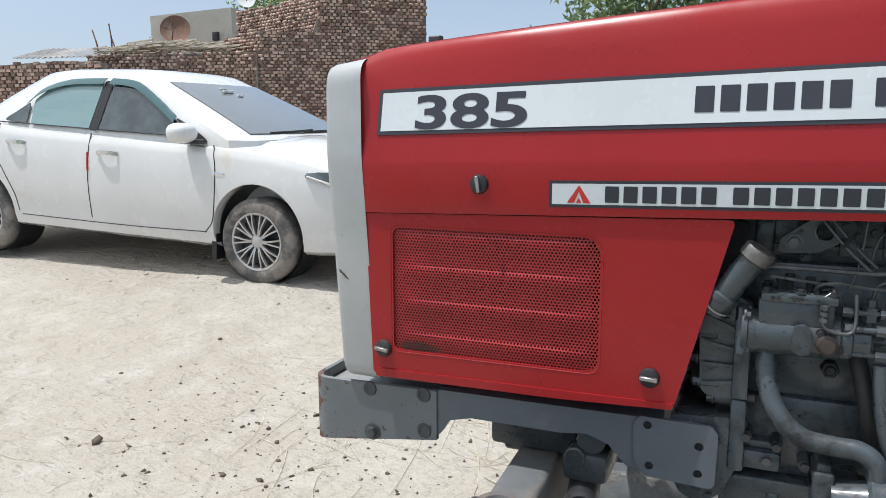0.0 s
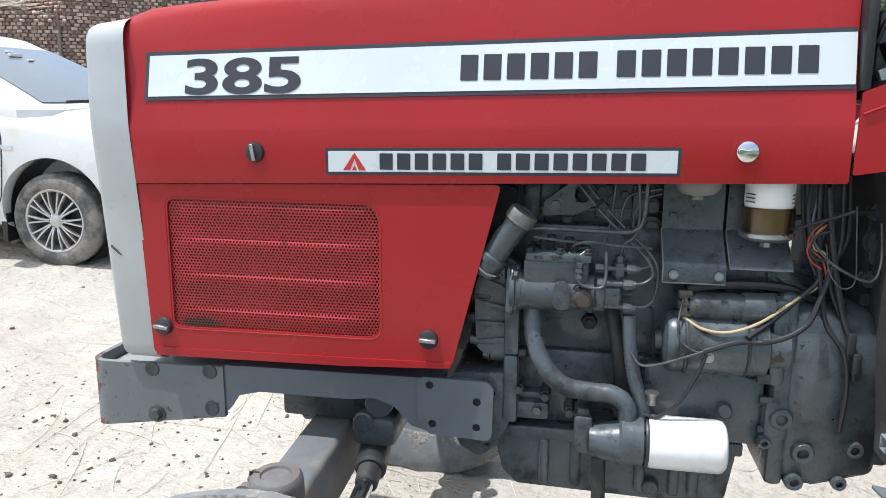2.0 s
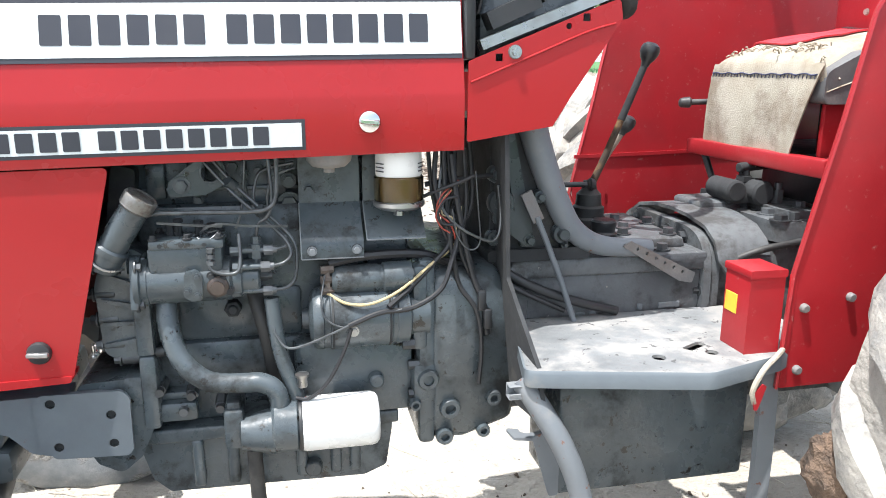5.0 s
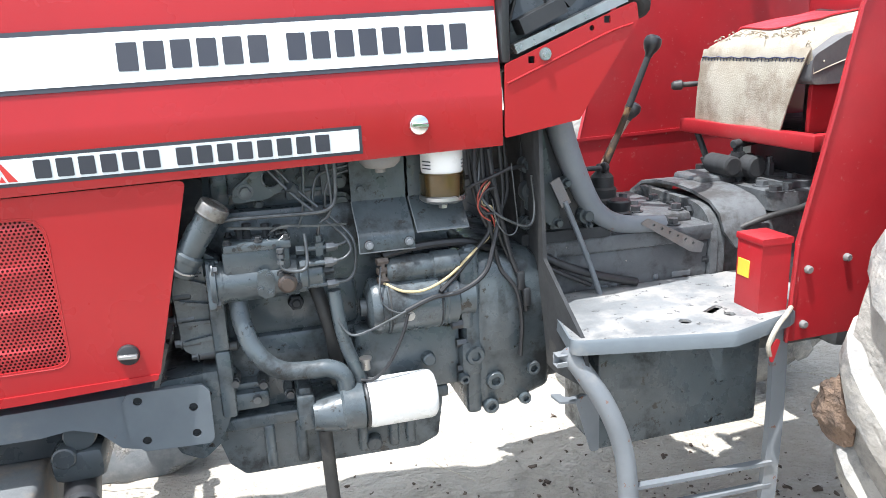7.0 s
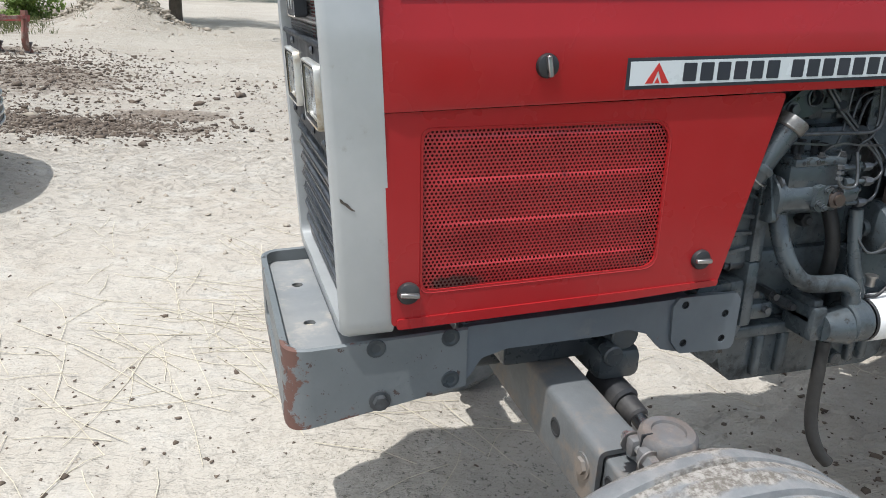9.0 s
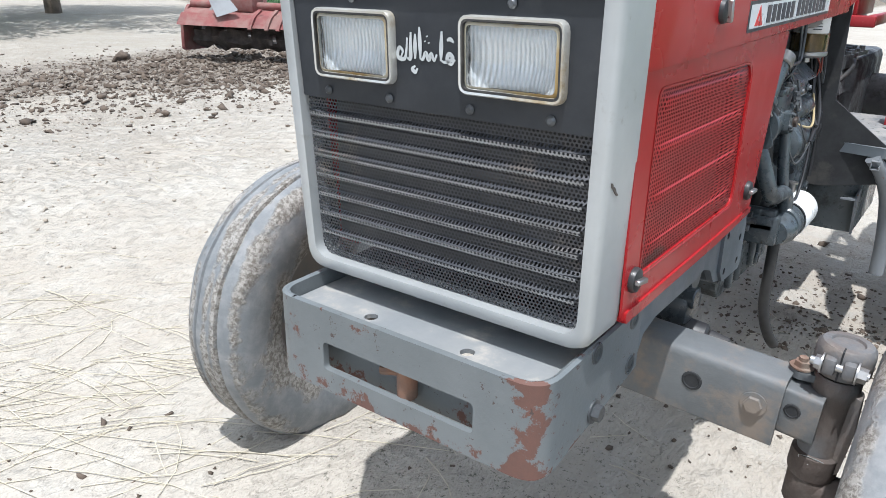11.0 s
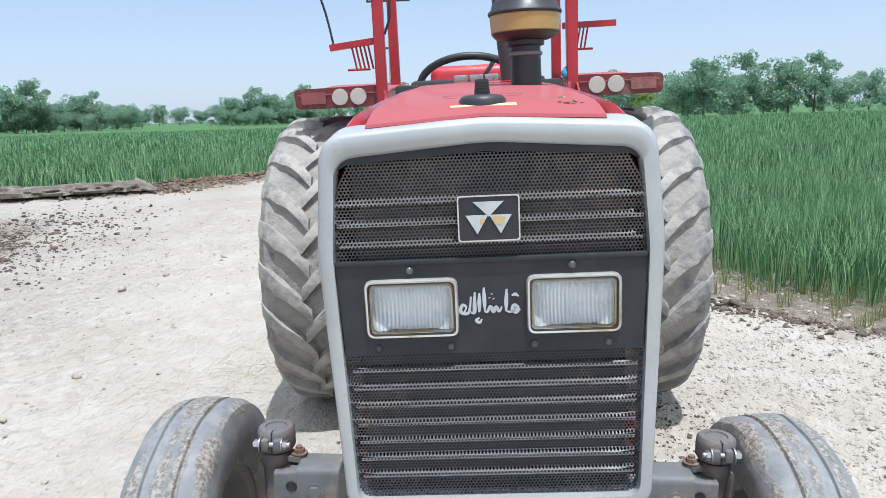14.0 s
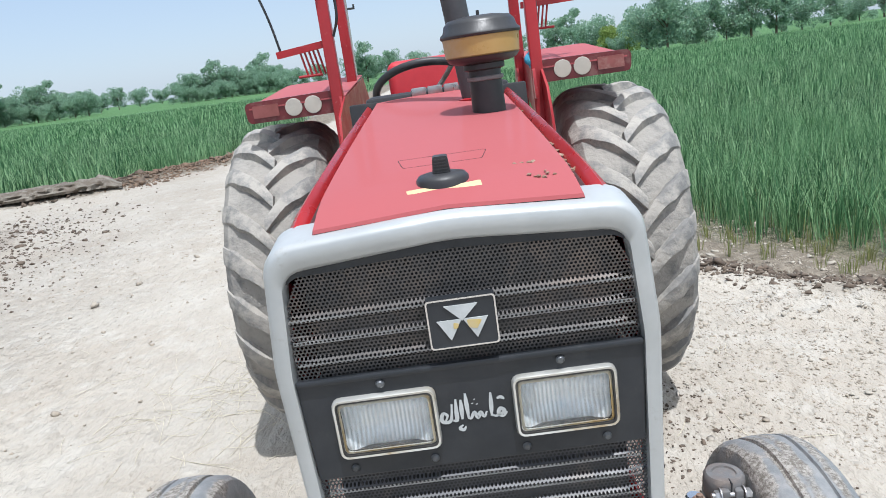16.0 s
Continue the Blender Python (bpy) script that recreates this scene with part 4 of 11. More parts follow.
for side, nm in ((-1, "left"), (1, "right")):
    bm = BM()
    xs = [XF + (XR - XF) * i / 24 for i in range(25)]
    rows = []
    for i, x in enumerate(xs):
        sec = hood_section(x, side)
        # the upper part flares out to meet the nose
        flare = max(0.0, 1 - (x - XF) / 0.050)
        sec = [p + Vector((0, side * flare * w, -flare * dz)) for p, w, dz in zip(sec, (0, 0, 0, 0.001, 0.017, 0.018, 0.016, 0.012, 0.009, 0.006, 0.003, 0), (0, 0, 0, 0, 0.002, 0.008, 0.015, 0.019, 0.018, 0.013, 0.008, 0.006))]
        if i == 0:
            sec = [Vector((nose_x(p.z) + 0.070, p.y, p.z)) for p in sec]
        # the panel slips in under the rim of the nose
        if x < XF + 0.06:
            sec = [Vector((p.x, side * min(abs(p.y), 0.286 + 0.016 * min(1.0, (p.z - 0.74) / 0.51) - 0.004 + 0.006 * smooth01((x - XF - 0.022) / 0.04)), p.z)) for p in sec]
        rows.append(sec)
    loft(bm, rows, closed=False)
    thick(bm, 0.003 * side)
    hood_side = part("hood_side", bm, M_RED, tractor, "glossy red hood side panel with a long crease", flat=30)
    if side < 0:
        hood_left = hood_side
LID = (-0.2035, -0.203, -0.2, -0.15, -0.08, 0, 0.08, 0.15, 0.2, 0.203, 0.2035)


def cowl_z(y):
    return 1.468 - 0.016 * abs(y) / 0.283


def lid_z(x, y):
    rise = 0.006 if abs(y) < 0.1 else 0.003 if abs(y) < 0.17 else 0
    f = min(1.0, max(0.0, (x - 0.088) / 0.085)) ** 0.7
    return (hood_top(x) + 0.003 + rise) * f + (cowl_z(y) + 0.008) * (1 - f)


# black strip added where the lid leaves a dark gap over the nose
bm = BM()
loft(bm, [[Vector((0.0872 + dx, y, cowl_z(y) + dz)) for y in LID] for dx, dz in ((0.0, -0.006), (-0.003, 0.0), (-0.002, 0.0042), (0.004, 0.0048))], closed=False)
part("lid_seal", bm, M_RUBBER, tractor, "black strip that draws the dark gap under the hood lid's front edge")
bm = BM()
rows = []
for i in range(25):
    x = 0.088 + (XR - 0.088) * i / 24
    if i == 0:
        rows.append([Vector((x - 0.002, y, cowl_z(y) + 0.003)) for y in LID])
    rows.append([Vector((x, y, lid_z(x, y) - (0.018 if abs(y) > 0.203 else 0))) for y in LID])
loft(bm, rows, closed=False)
thick(bm, 0.004)
hood_lid = part("hood_top", bm, M_RED_TOP, tractor, "sun-faded red top of the hood with a dust film")
# panel gap, scratched bright, both sides; catch and marks on the lid
for side in (-1, 1):
    bm = BM()
    rows = [[Vector((x, side * 0.2215, hood_top(x) - 0.0195)), Vector((x, side * 0.206, hood_top(x) - 0.0205))] for x in (XF + (XR - XF) * i / 12 for i in range(13))]
    loft(bm, rows, closed=False)
    thick(bm, 0.002)
    part("hood_seam", bm, M_SEAM, hood_lid)
bm = BM()
plate(bm, rounded([(0.30, -0.072), (0.375, -0.085), (0.375, 0.085), (0.300, 0.072)], 0.008), lambda u, v, d: (u + 0.02, v, lid_z(u + 0.02, v) + 0.0022 - d), 0.006,
      [rounded([(0.3015, -0.0705), (0.3735, -0.0835), (0.3735, 0.0835), (0.3015, 0.0705)], 0.008)])
part("filler_flap_seam", bm, M_SEAM, hood_lid)
bm = BM()
plate(bm, rounded([(0.140, -0.060), (0.145, -0.020), (0.141, 0.030), (0.146, 0.058), (0.166, 0.062), (0.170, 0.015), (0.167, -0.025), (0.172, -0.058)], 0.003, 2), lambda u, v, d: (u, v, lid_z(u, v) + 0.0016 - d), 0.002)
part("sticker", bm, surface("yellowed_paper_strip", (0.62, 0.50, 0.27), (0.52, 0.38, 0.22), rough=0.7, s=30, bump=0.05), hood_lid, "torn yellowed sticker strip")
M_CRUST = surface("dry_leaf_crust", (0.20, 0.125, 0.085), (0.34, 0.25, 0.19), rough=0.9, s=40, fine=120, bump=0.6)
rc = random.Random(12)


def crumb(bm, p, r):
    """One uneven dry crumb."""
    q = bmesh.ops.create_icosphere(bm, subdivisions=1, radius=1)
    turn = Matrix.Rotation(rc.uniform(0, 6.28), 3, "Z")
    for v in q["verts"]:
        v.co = turn @ Vector((v.co.x * r * rc.uniform(0.6, 1.4), v.co.y * r * rc.uniform(0.5, 1.0), v.co.z * r * 0.5)) + Vector(p)


for x0, y0, count, spread in ((0.165, -0.160, 7, 0.012), (0.245, -0.135, 6, 0.014)):
    bm = BM()
    for _ in range(count):
        x, y = x0 + rc.gauss(0, spread * 0.5), y0 + rc.gauss(0, spread)
        crumb(bm, (x, y, lid_z(x, y) + 0.002), rc.uniform(0.003, 0.007))
    part("bird_mess", bm, M_CRUST, hood_lid, "dried crust on the hood")["kind"] = "stuff"
bm = BM()
for _ in range(46):
    x = rc.uniform(0.28, 0.62) if rc.random() < 0.75 else rc.uniform(0.2, 1.2)
    crumb(bm, (x, -0.2145 + rc.gauss(0, 0.004), hood_top(x) - 0.017), rc.uniform(0.003, 0.008))
part("channel_litter", bm, M_CRUST, hood_lid, "dry leaf litter caught in the hood channel")["kind"] = "stuff"
bm = BM()
tz = hood_top(0.2) + 0.007
lathe(bm, [(0, 0.016), (0.025, 0.017), (0.038, 0.014), (0.043, 0.008), (0.044, -0.004), (0.0, -0.004)], Matrix.Translation((0.200, 0.002, tz)), 32)
cap = part("radiator_cap_cover", bm, M_BLACK, tractor, "black plastic twist cap on the hood")
bm = BM()
plate(bm, rounded([(-0.015, 0), (0.015, 0), (0.012, 0.032), (-0.012, 0.032)], 0.005), lambda u, v, d: (0.186 + d, u + 0.002, tz + 0.012 + v), 0.028)
for i in range(5):
    box(bm, (0.184, -0.009, tz + 0.018 + i * 0.005), (0.187, 0.013, tz + 0.020 + i * 0.005))
part("cap_grip", bm, M_BLACK, cap)


# decals on the left side of the hood
def on_upper(u, v, d):
    """u along the tractor, v up: a point on the leaning upper side, d out of it."""
    c = crease(u)
    f = (v - (c + 0.004)) / (1.385 + (u - 0.17) * 0.03 - c - 0.004)
    return (u, -(0.2990 - f * 0.031) - 0.0040 - d, v)


def stripe(x0, x1, lo, hi, n, put, d, name, mat, parent):
    bm = BM()
    rows = [[Vector(put(x, lo(x), d)), Vector(put(x, (lo(x) + hi(x)) / 2, d)), Vector(put(x, hi(x), d))] for x in (x0 + (x1 - x0) * i / n for i in range(n + 1))]
    loft(bm, rows, closed=False)
    thick(bm, 0.0006)
    return part(name, bm, mat, parent)


s_lo = lambda x: 1.2975 + (x - 0.19) * 0.0195
s_hi = lambda x: 1.394 + (x - 0.19) * 0.0245
band = stripe(0.188, 1.512, s_lo, s_hi, 16, on_upper, 0.0, "decal_border", M_DECAL_INK, hood_left)
stripe(0.197, 1.512, lambda x: s_lo(x) + 0.008, lambda x: s_hi(x) - 0.008, 16, on_upper, 0.0012, "decal_stripe", M_DECAL, hood_left)
lettering("385", M_DECAL_INK, "model_number", hood_left, 0.278, 0.522, 1.3085, 1.380, on_upper, 0.025)


def word_bars(x0, x1, words, z, h, put, d, parent, mat, gap=0.28, slope=0.02):
    """A line of writing kept as plain upright bars, one for each letter."""
    n = sum(words) + 0.55 * (len(words) - 1)
    w = (x1 - x0) / n
    x = x0
    for i, count in enumerate(words):
        for j in range(count):
            bm = BM()
            zz = z + (x - x0) * slope
            plate(bm, rect(x + 0.001, zz, x + w * (1 - gap), zz + h, 0.002, 2), lambda u, v, e: put(u, v, d + e), -0.0008)
            part("letter_bar", bm, mat, parent, smooth=False)
            x += w
        x += 0.55 * w


word_bars(0.834, 1.462, [6, 8], 1.3375, 0.047, on_upper, 0.0024, hood_left, M_DECAL_INK, 0.22, 0.021)


def on_side(u, v, d):
    return (u, -0.3002 - d, v)


p_lo = lambda x: 1.158 + (x - 0.576) * 0.0175
p_hi = lambda x: 1.210 + (x - 0.576) * 0.0175
stripe(0.574, 1.237, p_lo, p_hi, 6, on_side, 0.0012, "name_plate_border", M_DECAL_INK, hood_left)
stripe(0.580, 1.231, lambda x: p_lo(x) + 0.006, lambda x: p_hi(x) - 0.006, 6, on_side, 0.0026, "name_plate", M_DECAL, hood_left)
word_bars(0.682, 1.184, [6, 8], 1.1705, 0.031, on_side, 0.0038, hood_left, M_DECAL_INK, 0.22, 0.0175)
for tri in (((0.610, 1.168), (0.624, 1.168), (0.633, 1.190), (0.633, 1.202)), ((0.656, 1.168), (0.642, 1.168), (0.633, 1.190), (0.633, 1.202)), ((0.628, 1.168), (0.638, 1.168), (0.633, 1.178))):
    bm = BM()
    plate(bm, [Vector(p) for p in tri], lambda u, v, d: on_side(u, v, 0.0038 + d), -0.0008)
    part("emblem_shape", bm, M_DECAL_RED, hood_left, smooth=False)


def fastener(x, z, y, mat, parent=None, turn=0):
    """A quarter-turn fastener with a slot bar."""
    bm = BM()
    m, _ = frame_of((x, y, z), (x, y - 1, z))
    lathe(bm, [(0.0195, -0.002), (0.020, 0.003), (0.018, 0.008), (0.013, 0.010), (0, 0.0105)], m, 24)
    k = part("panel_fastener", bm, mat, parent or tractor, "round quarter-turn panel fastener")
    bm = BM()
    box(bm, (-0.017, -0.0175, -0.004), (0.017, -0.0085, 0.004), 0.0015, 1, Matrix.Translation((x, y, z)) @ pose(0, 0, 0, 0, turn, 0))
    part("slot_bar", bm, M_STEEL if mat is M_BLACK else M_CHROME, k)


fastener(0.428, 1.199, -0.300, M_BLACK, turn=80)
fastener(1.346, 1.216, -0.301, M_CHROME, turn=5)

# lower side screens, one on each side
LOWER = [(0.172, 0.766), (0.60, 0.772), (0.826, 0.782), (0.917, 1.146), (0.158, 1.129)]
SCREEN = rounded([(0.225, 0.826), (0.677, 0.830), (0.677, 1.100), (0.225, 1.100)], [0.02, 0.03, 0.04, 0.02], 5)
for side in (-1, 1):
    bm = BM()
    plate(bm, rounded(LOWER, [0.008, 0.4, 0.012, 0.01, 0.004], 4), lambda u, v, d: (u, side * (0.2945 - d), v), 0.004, [SCREEN])
    low = part("side_panel", bm, M_RED, tractor, "red lower engine side panel around a perforated screen", smooth=False)
    bm = BM()
    plate(bm, rounded([(0.18, 0.760), (0.60, 0.766), (0.822, 0.776), (0.826, 0.788), (0.60, 0.784), (0.18, 0.779)], 0.005, 2), lambda u, v, d: (u, side * (0.2985 - d), v), 0.05)
    part("bottom_flange", bm, M_RED, low)
    bm = BM()
    big = [Vector((0.451 + (p[0] - 0.451) * 1.022, 0.964 + (p[1] - 0.964) * 1.035)) for p in SCREEN]
    loft(bm, [[Vector((p[0], side * y, p[1])) for p in l] for l, y in ((big, 0.2955), (SCREEN, 0.2915))])
    part("screen_edge", bm, M_RED, low)
    bm = BM()
    zs = [(0.820, 0.0)]
    for z in (0.862, 0.936, 1.010, 1.083):
        zs += [(z - 0.030, 0.0), (z - 0.014, 0.0030), (z - 0.001, 0.0036), (z + 0.003, 0.0031), (z + 0.009, 0.0)]
    zs.append((1.105, 0.0))
    xs = [0.22, 0.245, 0.257] + [0.257 + 0.39 * i / 8 for i in range(1, 9)] + [0.66, 0.682]
    loft(bm, [[Vector((x, side * (0.2905 + (d if 0.25 < x < 0.655 else 0)), z)) for x in xs] for z, d in zs], closed=False)
    part("perforated_screen", bm, M_SCREEN, low, "red perforated screen with four pressed ridges", flat=20)
fastener(0.200, 0.826, -0.295, M_BLACK, turn=8)
fastener(0.778, 0.834, -0.295, M_BLACK, turn=3)

# weight tray and frame rails
bm = BM()

def tray_low(x):
    return 0.570 + max(x, 0) * 0.15


# the wall of the tray is one bent plate, open to the rear
wall_o = rounded([(0.318, -0.272), (-0.012, -0.272), (-0.012, 0.272), (0.318, 0.272)], [0.0, 0.05, 0.05, 0.0], 8)
wall_i = rounded([(0.318, -0.260), (0.0, -0.260), (0.0, 0.260), (0.318, 0.260)], [0.0, 0.04, 0.04, 0.0], 8)
n = len(wall_o)
top = lambda p: 0.729 if p[0] < 0.06 else 0.735
SL = [(-0.158, 0.612), (0.150, 0.612), (0.150, 0.664), (-0.158, 0.664)]


def strip(bm, loop_o, loop_i):
    rows = [[Vector((p[0], p[1], tray_low(p[0]))) for p in loop_o], [Vector((p[0], p[1], top(p) - 0.003)) for p in loop_o], [Vector(((p[0] + q[0]) / 2, (p[1] + q[1]) / 2, top(p))) for p, q in zip(loop_o, loop_i)],
            [Vector((p[0], p[1], top(p) - 0.003)) for p in loop_i], [Vector((p[0], p[1], tray_low(p[0]))) for p in loop_i], [Vector((p[0], p[1], tray_low(p[0]))) for p in loop_o]]
    loft(bm, rows, closed=False)


left_half = [k for k in range(n) if wall_o[k][1] < 0]
right_half = [k for k in range(n) if wall_o[k][1] > 0]
for ks in (left_half, right_half):
    strip(bm, [wall_o[k] for k in ks], [wall_i[k] for k in ks])
# front face with its slot
y0 = max(wall_o[k][1] for k in left_half)
y1 = min(wall_o[k][1] for k in right_half)
plate(bm, [Vector(p) for p in ((y0, 0.570), (y1, 0.570), (y1, 0.726), (y0, 0.726))], lambda u, v, d: (-0.012 + d, u, v), 0.012, [rounded(SL, 0.008, 3)])
tray = part("weight_tray", bm, M_TRAY, tractor, "chipped grey steel front weight tray with a slot", flat=40)
bm = BM()
plate(bm, rect(0.004, -0.258, 0.315, 0.258), lambda u, v, d: (u, v, 0.700 - d), 0.008, [circle(0.055, -0.10, 0.012), circle(0.055, 0.10, 0.012)])
part("tray_floor", bm, surface("dusty_grey_tray_floor", (0.205, 0.218, 0.226), (0.26, 0.265, 0.262), rough=0.6, s=7, fine=50, bump=0.1, dirt=(0.40, 0.37, 0.33), amount=0.2, dirt_scale=14), tray, "dusty pale grey tray floor", smooth=False)
bm = BM()
plate(bm, [Vector(p) for p in ((-0.2, 0.585), (0.2, 0.585), (0.2, 0.695), (-0.2, 0.695))], lambda u, v, d: (0.034 + d, u, v), 0.01)
part("slot_backing", bm, M_TRAY, tray, smooth=False)
bm = BM()
tube(bm, [(0.012, 0.04, 0.64), (0.02, 0.0, 0.645), (0.012, -0.02, 0.632)], 0.009, 8)
rod(bm, (0.015, -0.012, 0.605), (0.015, -0.012, 0.66), 0.017, 0.017, 14, 0.004)
part("tow_pin", bm, M_RUST, tray, "rusty drawbar pin inside the slot")
for side in (-1, 1):
    # a ring round a dark disc that stands for the hole's shade
    for x, z in ((0.149, 0.716), (0.286, 0.720), (0.287, 0.635)):
        bm = BM()
        m, _ = frame_of((x, side * 0.2715, z), (x, side * 1, z))
        lathe(bm, [(0.007, 0.0005), (0.011, 0.003), (0.0165, 0.0025), (0.018, 0.0)], m, 16)
        lathe(bm, [(0.0085, 0.0012), (0.0, 0.0012)], m, 16)
        part("bolt_hole", bm, M_GREY_DK, tray)
    bm = BM()
    bolt(bm, (0.154, side * 0.272, 0.612), (0, side, 0), 0.014, 0.012)
    part("tray_bolt", bm, M_BOLT, tray)
    bm = BM()
    RAIL = [(0.314, 0.620), (0.330, 0.640), (0.348, 0.668), (0.40, 0.681), (0.60, 0.681), (0.655, 0.688), (0.70, 0.672), (0.735, 0.634), (0.78, 0.622), (0.892, 0.620), (0.902, 0.63), (0.902, 0.735), (0.85, 0.742), (0.314, 0.736)]
    plate(bm, rounded(RAIL, 0.012, 3), lambda u, v, d: (u, side * (0.268 - d), v), 0.014, [circle(x, z, 0.0075) for x, z in ((0.776, 0.729), (0.874, 0.700), (0.782, 0.645), (0.874, 0.644))])
    rail = part("frame_rail", bm, M_FRAME, tractor, "grey steel frame rail with four bolt holes", smooth=False)
    bm = BM()
    plate(bm, rounded([(0.752, 0.652), (0.775, 0.622), (0.898, 0.617), (0.906, 0.628), (0.908, 0.728), (0.895, 0.744), (0.760, 0.746), (0.748, 0.728)], 0.012, 3), lambda u, v, d: (u, side * (0.275 - d), v), 0.008, [circle(x, z, 0.0085) for x, z in ((0.776, 0.729), (0.874, 0.700), (0.782, 0.645), (0.874, 0.644))])
    part("rail_end_plate", bm, M_FRAME, rail, "bolted grey end plate", smooth=False)
    # near-black cups stand for the shade in the bolt holes
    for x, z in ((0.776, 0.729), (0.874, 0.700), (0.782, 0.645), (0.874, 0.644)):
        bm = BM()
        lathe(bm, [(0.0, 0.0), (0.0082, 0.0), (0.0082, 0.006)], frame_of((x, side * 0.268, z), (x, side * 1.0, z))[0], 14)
        part("bolt_recess", bm, M_NEARBLACK, rail)
    bm = BM()
    box(bm, (0.32, side * 0.20, 0.725), (0.80, side * 0.255, 0.737))
    box(bm, (0.32, side * 0.20, 0.690), (0.62, side * 0.215, 0.73))
    part("rail_flange", bm, M_FRAME, rail)
bm = BM()
box(bm, (0.42, -0.20, 0.60), (0.62, 0.20, 0.70), 0.012)
box(bm, (0.36, -0.12, 0.64), (0.46, 0.12, 0.69), 0.01)
rod(bm, (0.40, 0, 0.56), (0.66, 0, 0.56), 0.055, seg=20, bevel=0.006)
part("axle_bracket", bm, M_GREY_DK, tractor, "dark cast axle pivot bracket")

M_KINGPIN = surface("stained_kingpin_casting", (0.125, 0.13, 0.135), (0.13, 0.108, 0.094), rough=0.58, s=12, bump=0.3, dirt=(0.24, 0.205, 0.175), amount=0.22, dirt_scale=14)
M_SPINDLE = surface("dark_rusty_casting", (0.105, 0.082, 0.070), (0.075, 0.06, 0.052), rough=0.75, s=14, bump=0.4, dirt=(0.17, 0.15, 0.13), amount=0.2, dirt_scale=16)
# front axle, tilted a little: the right end stands higher
TILT = Matrix.Translation((0.535, 0, 0.513)) @ pose(0, 0, 0, 2.1, 0, 0) @ Matrix.Translation((-0.52, 0, -0.522))
M_AXLE = surface("muddy_grey_axle_paint", (0.135, 0.145, 0.150), (0.105, 0.112, 0.115), rough=0.6, s=6, fine=60, bump=0.3, dirt=(0.24, 0.195, 0.155), amount=0.34, dirt_scale=8)
axle = hang(new("front_axle"), tractor)
axle.empty_display_size = 0.05


def tilted(bm):
    bmesh.ops.transform(bm, matrix=TILT, verts=bm.verts[:])
    return bm


for side in (-1, 1):
    bm = BM()
    plate(bm, rounded([(0.468, 0.480), (0.468, 0.612), (0.566, 0.612), (0.566, 0.480), (0.556, 0.480), (0.556, 0.602), (0.478, 0.602), (0.478, 0.480)], [0.003, 0.018, 0.018, 0.003, 0.003, 0.01, 0.01, 0.003], 4),
          lambda u, v, d: (u, side * d, v), 0.488)
    part("axle_beam", tilted(bm), M_AXLE, axle, "grey steel channel axle beam", flat=50)
    bm = BM()
    plate(bm, rounded([(0.484, 0.508), (0.484, 0.600), (0.550, 0.600), (0.550, 0.508)], 0.008, 3), lambda u, v, d: (u, side * (0.40 + d), v - d * 0.05), 0.15)
    part("axle_extension", tilted(bm), M_AXLE, axle)
    # flat near-black discs draw the shade of two open holes
    bm = BM()
    lathe(bm, [(0.0, 0.0008), (0.0135, 0.0008), (0.0145, 0.0022), (0.018, 0.0018), (0.0195, 0.0)], frame_of((0.468, side * 0.330, 0.552), (0.0, side * 0.330, 0.552))[0], 18)
    part("axle_hole", tilted(bm), M_NEARBLACK, axle)
    bm = BM()
    lathe(bm, [(0.0, 0.0008), (0.010, 0.0008), (0.011, 0.002), (0.0135, 0.0016), (0.0145, 0.0)], frame_of((0.484, side * 0.506, 0.556), (0.0, side * 0.506, 0.556))[0], 16)
    part("extension_hole", tilted(bm), M_NEARBLACK, axle)
    bm = BM()
    bolt(bm, (0.468, side * 0.444, 0.552), (-1, 0, 0), 0.0165, 0.007)
    part("beam_bolt", tilted(bm), M_AXLE, axle, "hexagon bolt head in the beam")
    # kingpin: sleeve with a flat web, a split clamp on top, a rusty collar and the spindle boss below
    K = Vector((0.545, side * 0.556, 0))

    def turned(profile, name, mat, label, sides=26):
        t_ = BM()
        lathe(t_, profile, Matrix.Translation(K), sides)
        return part(name, tilted(t_), mat, axle, label, flat=40)

    turned([(0.0, 0.625), (0.036, 0.625), (0.040, 0.618), (0.040, 0.596), (0.036, 0.588), (0.034, 0.520), (0.035, 0.455), (0.0, 0.455)], "kingpin", M_KINGPIN, "stained grey kingpin sleeve")
    bm = BM()
    plate(bm, rounded([(0.000, 0.605), (0.046, 0.598), (0.050, 0.52), (0.044, 0.44), (0.010, 0.415), (0.0, 0.42)], 0.010, 3), lambda u, v, d: (K.x - 0.018 + d, K.y + side * u, v), 0.036)
    part("kingpin_web", tilted(bm), M_KINGPIN, axle, flat=40)
    cap = turned([(0.0, 0.686), (0.026, 0.686), (0.028, 0.6905), (0.041, 0.690), (0.0465, 0.684), (0.048, 0.672), (0.048, 0.640), (0.043, 0.632), (0.0, 0.632)], "clamp_cap", M_KINGPIN, "dusty split clamp cap of the steering arm", 30)
    bm = BM()
    box(bm, (K.x - 0.0495, K.y - 0.0014, 0.634), (K.x - 0.030, K.y + 0.0014, 0.6915), 0.0004, 1)
    part("clamp_split", tilted(bm), M_NEARBLACK, axle)
    for y0, y1 in ((-0.026, -0.005), (0.005, 0.026)):
        bm = BM()
        box(bm, (K.x - 0.060, K.y + y0, 0.644), (K.x - 0.024, K.y + y1, 0.676), 0.006)
        part("clamp_ear", tilted(bm), M_KINGPIN, axle, flat=40)
    bm = BM()
    rod(bm, (K.x - 0.048, K.y - 0.046, 0.660), (K.x - 0.048, K.y + 0.046, 0.660), 0.0075, seg=12)
